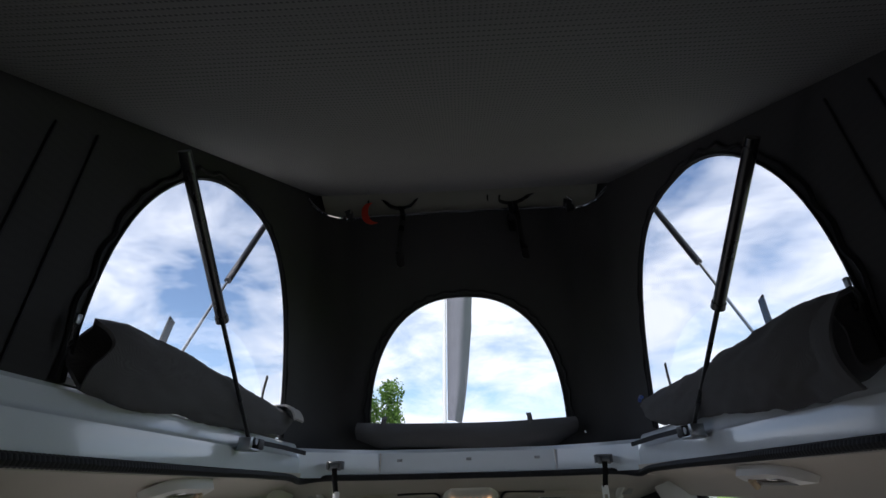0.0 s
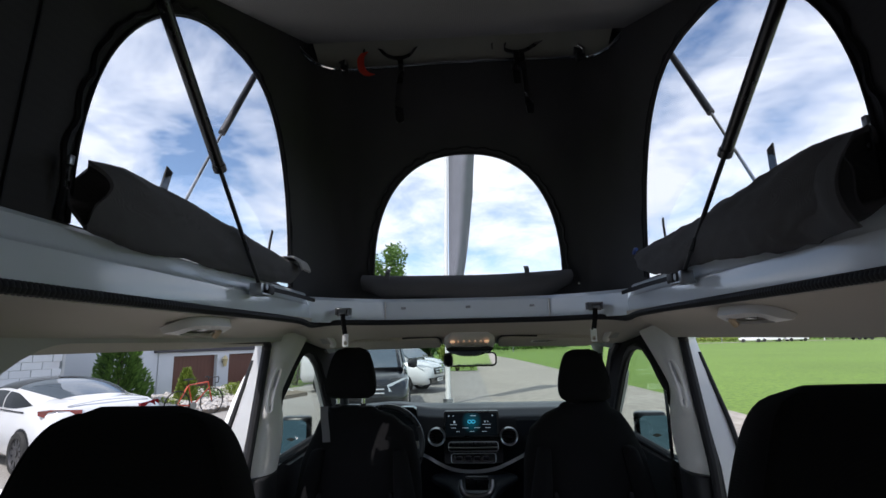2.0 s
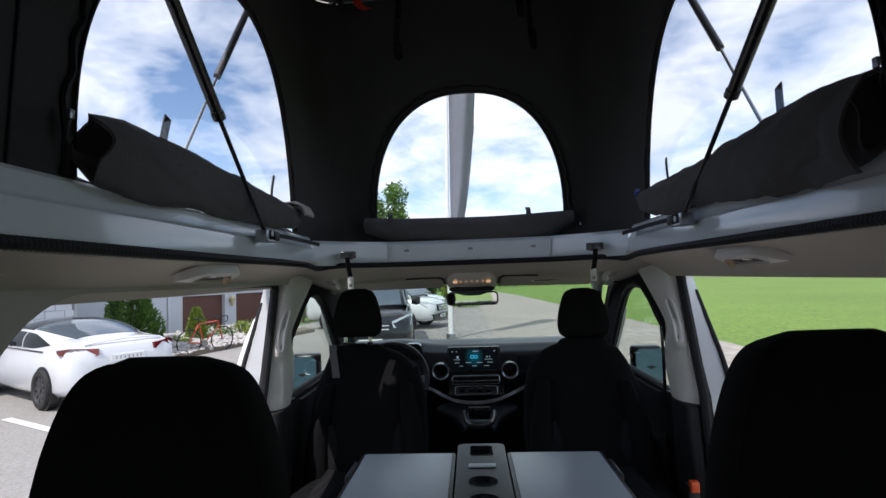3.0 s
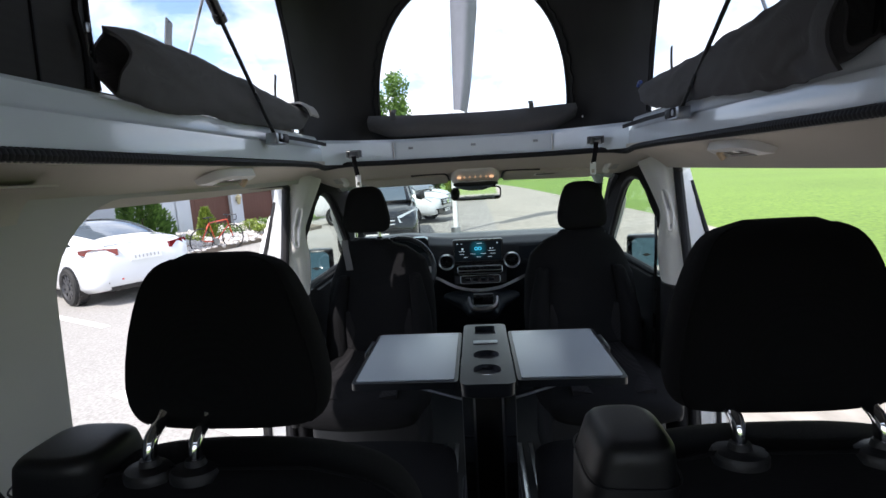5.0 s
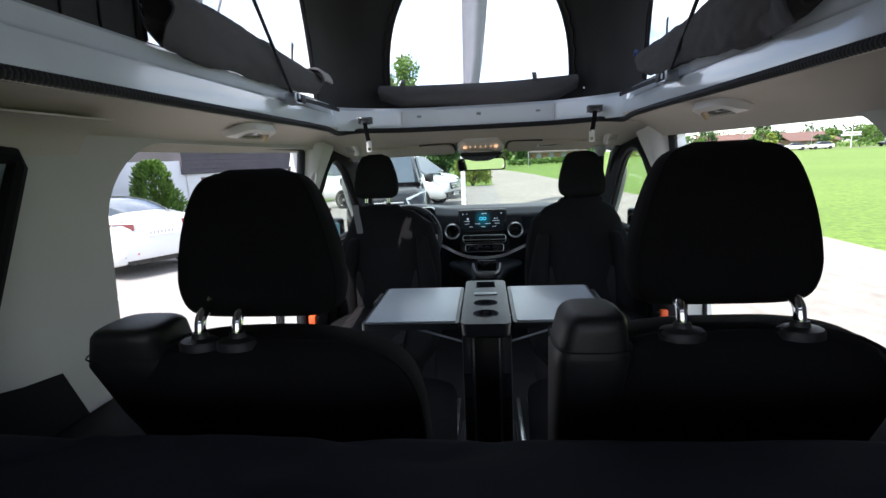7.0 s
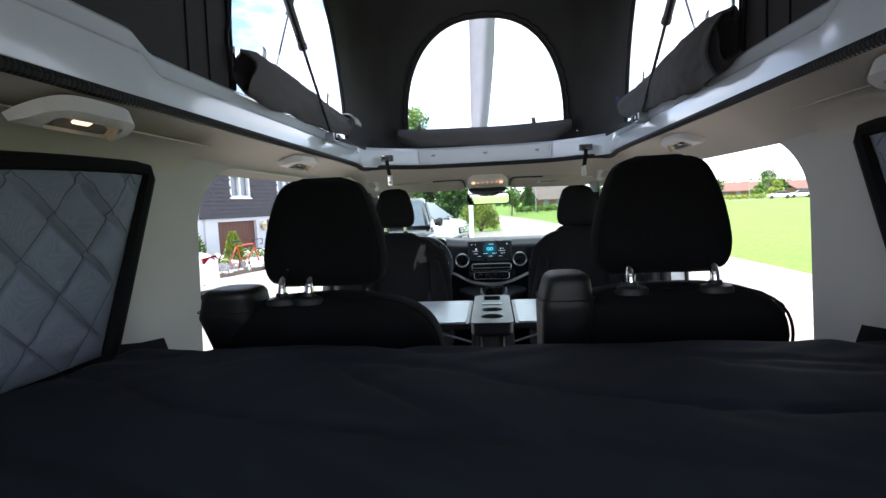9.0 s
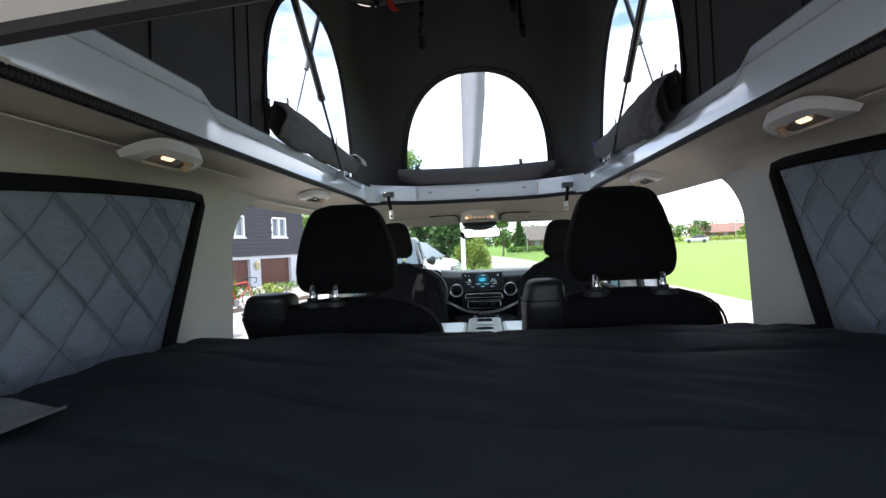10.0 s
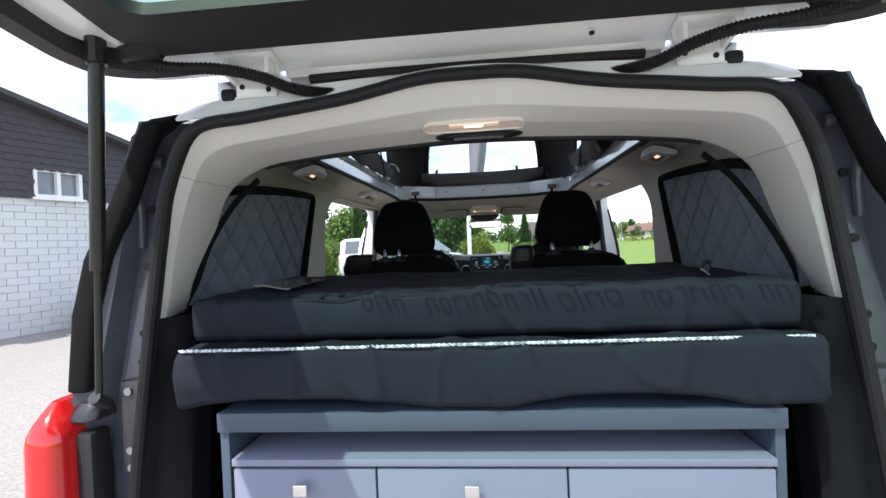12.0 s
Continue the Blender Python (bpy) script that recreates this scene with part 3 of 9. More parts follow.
# ribbed rubber seal all along the lower edge
SEAL = [(0.583, 1.12), (0.583, 2.0), (0.583, 2.6), (0.583, 3.2), (0.580, 3.36), (0.545, 3.425), (0.495, 3.452), (0.41, 3.51), (0.32, 3.558), (0.15, 3.578), (0, 3.582)]
sealing = [(-x, y) for x, y in SEAL] + [(x, y) for x, y in reversed(SEAL[:-1])]
path = spline([(x, y, 1.842 - 0.012 * math.exp(-((y - 3.37) / 0.06) ** 2) if abs(x) > 0.5 else 1.84) for x, y in sealing], 24)
fine = []
for a, b in zip(path, path[1:]):
    k = max(1, int((b - a).length / 0.0022))
    fine += [a.lerp(b, i / k) for i in range(k)]
bm = bmesh.new()
tube(bm, fine, lambda t: 0.0112 - 0.0011 * (int(t * (len(fine) - 1) + 0.5) % 4 < 1), 8)
solo("roof_seal", bm, M_SEAL, "black ribbed rubber edge seal round the roof opening", "seal", "", "structure")

# ---- headliner ----
bm = bmesh.new()
for s in (-1, 1):
    def strip(u, v):
        y = 1.36 + 2.06 * v
        x = 0.580 + 0.172 * u
        z = 1.836 - 0.015 * u - 0.062 * u ** 2.2 - 0.006 * math.sin(math.pi * v)
        return Vector((s * x, y, z))
    sheet(bm, strip, 12, 30, (0, 0, 0.02))


def front_liner(u, v):
    x = -0.74 + 1.48 * u
    ax = abs(x)
    y0 = 3.588 - 0.30 * max(0, ax - 0.27) ** 1.3 * 1.6 if ax < 0.58 else 3.40
    y = y0 + (4.10 - y0) * v
    z = 1.832 - 0.09 * v ** 1.3 - 0.10 * max(0, ax - 0.5) ** 1.2 - 0.012 * math.sin(math.pi * v)
    return Vector((x, y, z))


sheet(bm, front_liner, 40, 12, (0, 0, 0.02))
solo("ceiling", bm, M_LINER, "beige felt headliner round the roof opening", "ceiling", "", "structure")

# ---- rear header and pillar trim round the tailgate opening ----
A0 = [(0.655, 0.90, 1.39), (0.643, 0.90, 1.46), (0.628, 0.90, 1.55), (0.603, 0.90, 1.665), (0.545, 0.90, 1.765), (0.42, 0.90, 1.785), (0.24, 0.90, 1.806), (0.10, 0.90, 1.832), (0, 0.90, 1.836)]
A1 = [(0.655, 0.945, 1.39), (0.64, 0.945, 1.46), (0.622, 0.945, 1.545), (0.585, 0.945, 1.66), (0.53, 0.945, 1.732), (0.38, 0.945, 1.755), (0.22, 0.945, 1.772), (0.08, 0.945, 1.786), (0, 0.945, 1.788)]
A2 = [(0.672, 1.0, 1.39), (0.655, 1.0, 1.46), (0.63, 1.0, 1.548), (0.588, 1.0, 1.662), (0.525, 1.0, 1.724), (0.375, 1.0, 1.746), (0.205, 1.0, 1.758), (0.07, 1.0, 1.764), (0, 1.0, 1.765)]
A25 = [(0.70, 1.07, 1.39), (0.675, 1.10, 1.46), (0.65, 1.13, 1.56), (0.60, 1.12, 1.665), (0.50, 1.10, 1.719), (0.36, 1.098, 1.738), (0.19, 1.085, 1.746), (0.06, 1.076, 1.750), (0, 1.074, 1.750)]
A3 = [(0.742, 1.16, 1.39), (0.742, 1.175, 1.46), (0.742, 1.21, 1.57), (0.735, 1.30, 1.705), (0.68, 1.32, 1.775), (0.45, 1.17, 1.80), (0.22, 1.12, 1.80), (0.07, 1.105, 1.80), (0, 1.10, 1.80)]


def both(pts):
    left = [(CX - x, y, z) for x, y, z in pts]
    return left + [(CX + x, y, z) for x, y, z in reversed(pts[:-1])]


rings = [spline(both(p), 6) for p in (A0, A1, A2, A25, A3)]
bm = bmesh.new()
grid_rows = []
for a, b in zip(rings, rings[1:]):
    for k in range(4):
        grid_rows.append([p.lerp(q, (0.0, 0.06, 0.5, 0.94)[k]) for p, q in zip(a, b)])
grid_rows.append(rings[-1])
loft(bm, grid_rows, False, False)
bmesh.ops.recalc_face_normals(bm, faces=bm.faces)
r = bmesh.ops.solidify(bm, geom=bm.faces[:], thickness=-0.006)
solo("rear_trim", bm, M_TRIM, "light grey moulded trim round the tailgate opening", "trim", "", "structure")
# cut line between the pillar covers and the header
for s in (0, 1):
    bm = bmesh.new()
    k = 3 * 6 + 1
    k = k if s == 0 else len(rings[0]) - 1 - k
    tube(bm, [r[k] + Vector((0.001 if s == 0 else -0.001, -0.001, -0.0006)) for r in grid_rows[1:14]], 0.0008, 6)
    part("cut_line", bm, M_SHADETRIM, bpy.data.objects["rear_trim"])
# ceiling strip that fills the gap between rear trim and the side headliner
bm = bmesh.new()
for s in (-1, 1):
    def filler(u, v):
        x = 0.575 + 0.177 * u
        y = 1.12 + 0.27 * v + 0.06 * u
        return Vector((s * x, y, 1.842 - 0.015 * u - 0.062 * u ** 2.2))
    sheet(bm, filler, 8, 4, (0, 0, 0.015))
solo("ceiling_corner", bm, M_LINER, "beige felt corner of the rear headliner", "ceiling", "", "structure")
# black rubber lip on the rear edge of the roof opening
bm = bmesh.new()
tube(bm, spline([(-0.486, 1.108, 1.724), (-0.44, 1.108, 1.732), (-0.35, 1.102, 1.739), (-0.18, 1.09, 1.747), (0.012, 1.079, 1.751), (0.20, 1.09, 1.747), (0.37, 1.102, 1.739), (0.46, 1.108, 1.732), (0.508, 1.106, 1.722)], 10), 0.009, 8)
solo("rear_roof_seal", bm, M_SEAL, "black rubber lip at the rear edge of the roof opening", "seal", "", "structure")

# ---- side walls ----
def wall_in(z):
    return 0.762 - 0.05 * max(0, z - 1.30) ** 1.0 - 0.25 * max(0, z - 1.66) ** 1.5


def wall_out(z, y=2.5):
    """The outer skin leans in towards the roof, and narrows at the tail."""
    mid = 0.90 - 0.10 * max(0, z - 1.25) - 0.5 * max(0, z - 1.62)
    tail = min(0.905, 0.905 - 0.29 * (z - 1.03))
    f = min(1.0, max(0.0, (y - 0.9) / 0.8))
    return tail + (mid - tail) * f ** 0.6


def seal_y(z):
    """Front edge of the sliding-door opening: it leans forward above the belt line."""
    return 3.266 + (0.32 if z > 1.346 else 0.13) * (z - 1.346)


def gasket_y(z):
    return 3.475 - 0.55 * (1.75 - z) if z > 1.40 else 3.283 + 0.13 * (z - 1.40)


DOOR_REAR = [(y + 0.17 * max(-0.1, z - 1.40), z) for y, z in rrect(2.196, 3.33, 0.50, 1.772, (0.035, 0.15, 0.05, 0.05), 8) if y < 2.6]
DOOR_ARC = [(seal_y(1.737) - 0.035 + 0.035 * math.cos(radians(a)), 1.737 + 0.035 * math.sin(radians(a))) for a in range(0, 91, 15)]
DOOR_FRONT = [(seal_y(z), z) for z in (0.50, 0.70, 0.90, 1.10, 1.25, 1.346, 1.40, 1.48, 1.56, 1.64, 1.70)]
DOOR_HOLE = DOOR_ARC + DOOR_REAR + DOOR_FRONT
OUT_FRONT = [(y + gasket_y(1.737) - seal_y(1.737), z + 0.010) for y, z in DOOR_ARC], [(gasket_y(z), z) for y, z in DOOR_FRONT]
DOOR_OUT = OUT_FRONT[0] + [(y, z + (0.012 if z > 1.7 else 0.0)) for y, z in DOOR_REAR] + OUT_FRONT[1]


def door_edge(z):
    """Half width of the body at the front edge of the opening."""
    return 0.875 - 0.09 * max(0.0, z - 1.48)


QUARTER = [(1.24, 1.42), (1.90, 1.42), (1.98, 1.72), (1.54, 1.72), (1.42, 1.64)]
FRONT_WIN = [(3.505, 1.30), (4.42, 1.30), (4.34, 1.36), (4.22, 1.48), (4.13, 1.57), (4.02, 1.66), (3.92, 1.706), (3.83, 1.722), (3.735, 1.716), (3.665, 1.665), (3.60, 1.60), (3.53, 1.545)]
FRONT_OUT = [(y + (0.34 if y > 4.38 else 0.30 if y > 4.3 else 0.20 if y > 3.95 else 0.0) - (0.02 if y < 3.8 else 0.0), z - (0.18 if z < 1.31 else 0.06 if z < 1.4 else 0.0) + (0.02 if z > 1.65 else 0.0)) for y, z in FRONT_WIN]
for s, nm in ((-1, "left"), (1, "right")):
    bm = bmesh.new()
    outer = [(1.14, 0.42), (2.0, 0.42), (3.2, 0.42), (3.44, 0.42), (3.475, 1.79), (3.44, 1.80), (2.2, 1.80), (1.5, 1.79), (1.42, 1.72), (1.26, 1.55), (1.15, 1.39)]
    plate(bm, outer, [[(min(y + 0.14, 3.455) if y > 2.7 else y, z) for y, z in DOOR_HOLE], QUARTER], lambda y, z: (s * (wall_in(z) + CX * s), y, z), lambda y, z: (s * (wall_in(z) + 0.03 + CX * s), y, z))
    solo("wall_" + nm, bm, M_SHADETRIM, "light grey inner side lining of the van", "wall", "", "structure")
    bm = bmesh.new()
    outer = [(3.445, 0.42), (4.9, 0.42), (4.9, 1.20), (4.68, 1.31), (4.27, 1.70), (4.12, 1.765), (3.48, 1.785)]
    plate(bm, outer, [FRONT_WIN], lambda y, z: (s * (wall_in(z) + CX * s), y, z), lambda y, z: (s * (wall_in(z) + 0.03 + CX * s), y, z))
    solo("front_door_lining", bm, M_TAPE, "black upper frame of the front door", "door frame", "front doors", "structure")
    bm = bmesh.new()
    outer2 = [(0.95, 0.36), (5.0, 0.36), (5.05, 1.10), (4.70, 1.31), (4.22, 1.74), (4.10, 1.79), (3.3, 1.83), (2.2, 1.83), (1.6, 1.825), (1.3, 1.82), (1.05, 1.81), (0.975, 1.79), (0.965, 1.6), (0.96, 1.45), (0.95, 1.25)]
    skin = lambda y, z: wall_in(z) + 0.062 if (y, z) in FRONT_OUT else door_edge(z) + CX * s if (y, z) in OUT_FRONT[0] + OUT_FRONT[1] else wall_out(z, y)
    plate(bm, outer2, [DOOR_OUT, QUARTER, FRONT_OUT], lambda y, z: (s * (skin(y, z) - 0.02), y, z), lambda y, z: (s * skin(y, z), y, z))
    body = solo("body_side_" + nm, bm, M_WHITE, "white painted outer body side with an open sliding-door gap", "van body", "", "structure")
    # painted reveal of the door opening, seal and window glass
    bm = bmesh.new()
    ring_a = [Vector((CX + s * (wall_in(z) + 0.028), y, z)) for y, z in DOOR_HOLE]
    ring_b = [Vector((CX + s * (door_edge(z) - 0.004), y, z)) if y > 3 else Vector((s * (wall_out(z) - 0.004), y, z)) for y, z in DOOR_OUT]
    rows = [[a.lerp(b, f) for a, b in zip(ring_a, ring_b)] for f in (0, 0.5, 1)]
    loft(bm, rows, True, False)
    bmesh.ops.solidify(bm, geom=bm.faces[:], thickness=0.004)
    part("door_reveal", bm, M_WHITE, body)
    bm = bmesh.new()
    tube(bm, [Vector((CX + s * (wall_in(z) + 0.026), y, z)) for y, z in DOOR_HOLE], 0.007, 8, closed=True)
    part("door_seal", bm, M_SEAL, body)
    bm = bmesh.new()
    line = [(y, z) for y, z in DOOR_FRONT + DOOR_ARC] + [(3.28, 1.774), (3.18, 1.775)]
    tube(bm, spline([Vector((CX + s * (0.770 if z < 1.75 else 0.765), y, z)) for y, z in line], 3), lambda t: 0.0165 if t < 0.86 else 0.0165 - 0.010 * (t - 0.86) / 0.14, 10)
    part("pillar_seal", bm, M_SEAL, body, "thick black rubber door seal")
    bm = bmesh.new()
    tube(bm, spline([Vector((CX + s * (door_edge(z) - 0.014), gasket_y(z) - 0.006, z)) for y, z in DOOR_FRONT], 3), 0.0085, 8)
    part("outer_gasket", bm, M_SEAL, body, "black outer rubber gasket")
    for nm2, hole, m in (("front_door_glass", FRONT_WIN, M_GLASS), ("quarter_glass", QUARTER, M_TINT)):
        bm = bmesh.new()
        off = (lambda y, z: wall_in(z) + 0.036) if m is M_GLASS else (lambda y, z: wall_out(z, y) - 0.012)
        plate(bm, hole, [], lambda y, z: (s * off(y, z), y, z), lambda y, z: (s * (off(y, z) + 0.004), y, z))
        g = solo(nm2, bm, m, "clear side window glass of the front door" if m is M_GLASS else "dark green tinted rear quarter glass", "window", "", "structure")
        g.visible_shadow = m is not M_GLASS
    bm = bmesh.new()
    tube(bm, [Vector((s * (wall_in(z) + 0.02), y, z)) for y, z in FRONT_WIN], 0.016, 8, closed=True)
    part("window_seal", bm, M_SEAL, body)
    # black shelf beside the bed
    bm = new_box(min(s * 0.60, s * 0.752), max(s * 0.60, s * 0.752), 1.12, 1.80, 1.352, 1.371, 0.004)
    solo("side_shelf", bm, M_BLACK, "black plastic shelf between bed and side lining", "shelf", "side shelves", "structure")
    bm = new_box(min(s * 0.56, s * 0.752), max(s * 0.56, s * 0.752), 1.84, 2.19, 0.60, 1.262, 0.02)
    solo("wheel_box", bm, M_TAPE, "black lining over the wheel arch beside the seat", "lining", "side linings", "structure")
    # the headliner runs down in a cove to the window frame
    bm = sheet(bmesh.new(), lambda u, v: Vector((CX + s * (0.650 + 0.088 * math.sin(v * math.pi / 2)), 1.17 + 1.0 * u, 1.714 + 0.087 * math.cos(v * math.pi / 2))), 8, 10, (0, 0, 0.003))
    solo("headliner_cove", bm, M_LINER, "beige felt cove between headliner and side lining", "headliner", "headliner coves", "structure")
    # lower lining below the belt line is black
    bm = bmesh.new()
    low = [(1.1, 0.5), (2.176, 0.5), (2.188, 1.345), (2.0, 1.368), (1.9, 1.39), (1.1, 1.395)]
    plate(bm, low, [], lambda y, z: (CX + s * (wall_in(z) - 0.006), y, z), lambda y, z: (CX + s * (wall_in(z) + 0.02), y, z))
    solo("lower_lining", bm, M_TAPE, "black plastic side lining below the window line", "lining", "", "structure")
    bm = bmesh.new()
    low = [(3.34, 0.5), (4.88, 0.5), (4.88, 1.265), (3.60, 1.285), (3.52, 1.31), (3.36, 1.31)]
    plate(bm, low, [], lambda y, z: (CX + s * (wall_in(z) - 0.02), y, z), lambda y, z: (CX + s * (wall_in(z) + 0.02), y, z))
    fd = thing("front_door", (s * 0.78, 4.1, 0.6), "black inner panel of the closed front door", "door", "front doors", "structure")
    part("door_panel", bm, M_BLACK, fd)
    bm = bmesh.new()
    box(bm, min(s * 0.70, s * 0.75), max(s * 0.70, s * 0.75), 3.65, 4.35, 1.02, 1.08, 0.015)
    part("armrest", bm, M_SATIN, fd)
    # moulded cover of the pillar between the doors: its broad face looks back into the cabin
    def cover(u, v):
        z = 1.315 + 0.49 * v
        ya = seal_y(z) + 0.012 + 0.5 * max(0.0, 1.335 - z)
        yb = 3.366 + 0.043 * math.sin(math.pi * min(1.0, max(0.0, (z - 1.315) / 0.26))) + 1.35 * max(0.0, z - 1.56) ** 1.15
        yb = max(yb, ya + 0.02)
        lean = 0.10 * max(0.0, z - 1.60)
        ridge = 0.011 * math.exp(-((u - 0.31) / 0.13) ** 4) * max(0.0, min(1.0, (z - 1.485) / 0.03))
        if u < 0.12:
            f = u / 0.12
            x, y = 0.800 - 0.028 * f, ya + 0.012
            y += (ya - y) * f
        elif u < 0.62:
            f = (u - 0.12) / 0.50
            x, y = 0.772 - 0.057 * math.sin(f * math.pi / 2) ** 1.2, ya + (yb - ya) * (1 - math.cos(f * math.pi / 2)) ** 0.8
        else:
            f = (u - 0.62) / 0.38
            x, y = 0.715 + 0.03 * f ** 2, yb + 0.11 * f
        return Vector((CX + s * (x - lean - ridge), y - 0.5 * ridge, z))
    bm = sheet(bmesh.new(), cover, 50, 40, (s * 0.004, 0, 0))
    pil = solo("door_pillar", bm, M_TRIM, "light grey moulded pillar cover with a belt slot", "pillar", "door pillars", "structure", 60)
    bm = bmesh.new()
    slot = lambda a: cover(0.31 + 0.062 * math.copysign(abs(math.cos(a)) ** 0.6, math.cos(a)), 0.578 + 0.155 * math.copysign(abs(math.sin(a)) ** 0.8, math.sin(a)))
    rim = [slot(2 * math.pi * k / 40) for k in range(40)]
    ctr = sum(rim, Vector()) / 40
    loft(bm, [[c + Vector((-s * 0.006, 0, 0)) for c in rim], [ctr + (c - ctr) * 0.86 + Vector((-s * 0.0035, 0, 0)) for c in rim], [ctr + (c - ctr) * 0.3 + Vector((-s * 0.0035, 0, 0)) for c in rim]])
    part("belt_guide", bm, mat("belt_slot_grey", (0.34, 0.34, 0.35), 0.6), pil)
    bm = tube(bmesh.new(), [c + Vector((-s * 0.005, 0, 0)) for c in rim], 0.006, 8, closed=True)
    part("belt_guide_rim", bm, M_TRIM, pil)
    bm = bmesh.new()
    band(bm, [(s * 0.745, 3.515, 1.56), (s * 0.742, 3.50, 1.45), (s * 0.735, 3.49, 1.2), (s * 0.72, 3.45, 0.8)], 0.030, 0.002, (0, 1, 0))
    part("seat_belt", bm, M_SATIN, pil, "black seat belt webbing")
    bm = bmesh.new()
    pad(bm, [((CX + s * 0.755, 3.30, 0.60), 0.042, 0.12, 3), ((CX + s * 0.756, 3.362, 1.303), 0.040, 0.085, 3)], 20, edge=0.01)
    solo("pillar_foot", bm, M_BLACK, "black lower cover of the door pillar", "pillar", "door pillars", "structure")
    # windscreen pillar
    bm = bmesh.new()
    keys = [(0, (s * 0.63, 4.02, 1.782), 0.045, 0.07, 2.5), (1, (s * 0.66, 4.14, 1.728), 0.030, 0.045, 2.5), (2, (s * 0.69, 4.24, 1.682), 0.020, 0.032, 2.5)]
    pad(bm, secs_between(keys, 6), 20, edge=0.01)
    tip = bmesh.new()
    pad(tip, [((s * 0.69, 4.245, 1.680), 0.021, 0.034, 2.5), ((s * 0.74, 4.50, 1.48), 0.024, 0.034, 2.5), ((s * 0.79, 4.76, 1.28), 0.026, 0.035, 2.5)], 20, edge=0.01)
    solo("windscreen_pillar_foot", tip, M_BLACK, "black lower cover of the windscreen pillar", "pillar", "windscreen pillars", "structure")
    solo("windscreen_pillar", bm, M_TRIM, "light grey windscreen pillar cover", "pillar", "windscreen pillars", "structure")
    bm = bmesh.new()
    tube(bm, spline([(s * 0.735, 4.02, 1.745), (s * 0.76, 4.22, 1.66), (s * 0.79, 4.40, 1.50), (s * 0.82, 4.64, 1.27)], 8), 0.022, 8)
    solo("door_frame", bm, M_SEAL, "black rubber-edged front door frame", "door frame", "front doors", "structure")

# windscreen, bonnet edge, floor
bm = bmesh.new()
sheet(bm, lambda u, v: Vector(((-0.66 - 0.14 * v + (1.32 + 0.28 * v) * u), 4.11 + 0.86 * v - 0.12 * abs(2 * u - 1) ** 2, 1.755 - 0.56 * v - 0.02 * abs(2 * u - 1) ** 2)), 12, 8, (0, 0.003, 0.003))
w = solo("windscreen", bm, M_GLASS, "clear raked windscreen glass", "windscreen", "", "structure")
w.visible_shadow = False
bm = bmesh.new()
box(bm, -0.76, 0.78, 0.95, 4.6, 0.52, 0.56, 0.005)
solo("floor", bm, M_CARPET, "dark floor covering of the van", "floor", "", "structure")
for x in (-0.62, -0.178, -0.127, 0.154, 0.202, 0.64):
    bm = new_box(x - 0.009, x + 0.009, 3.0 if abs(x) < 0.5 else 1.3, 3.5, 0.561, 0.568, 0.002)
    rail = solo("floor_rail", bm, M_ALU, "aluminium seat rail let into the floor", "floor rail", "floor rails", "structure")
bm = new_box(-0.80, 0.80, 4.56, 4.60, 0.52, 1.15, 0.004)
solo("bulkhead", bm, M_CARPET, "dark carpeted bulkhead below the dashboard", "wall", "", "structure")
bm = new_box(-0.86, 0.86, 0.96, 4.9, 0.36, 0.515, 0.01)
solo("underbody", bm, M_BLACK, "dark underside of the van", "van body", "", "structure")
bm = bmesh.new()
sheet(bm, lambda u, v: Vector((-0.88 + 1.76 * u, 4.93 + 0.62 * v, 1.16 - 0.20 * v ** 2 - 0.05 * abs(2 * u - 1) ** 3)), 14, 8, (0, 0, -0.3))
solo("bonnet", bm, M_WHITE, "white van bonnet beyond the windscreen", "bonnet", "", "structure")
# fixed roof around the opening, seen from outside only
bm = bmesh.new()
for s in (-1, 1):
    sheet(bm, lambda u, v: Vector((s * (0.66 + (0.05 + 0.09 * min(1, 2 * v)) * u), 1.35 + 2.6 * v, 1.905 - 0.09 * u ** 2)), 6, 10, (0, 0, -0.02))
solo("outer_roof", bm, M_WHITE, "white fixed roof edge of the van", "van roof", "", "structure")
bm = bmesh.new()
sheet(bm, lambda u, v: Vector((-0.74 + 1.48 * u, 3.70 + 0.42 * v, 1.90 - 0.12 * v - 0.06 * abs(2 * u - 1) ** 3)), 14, 6, (0, 0, -0.015))
solo("front_roof", bm, M_WHITE, "white front roof edge above the windscreen", "van roof", "", "structure")

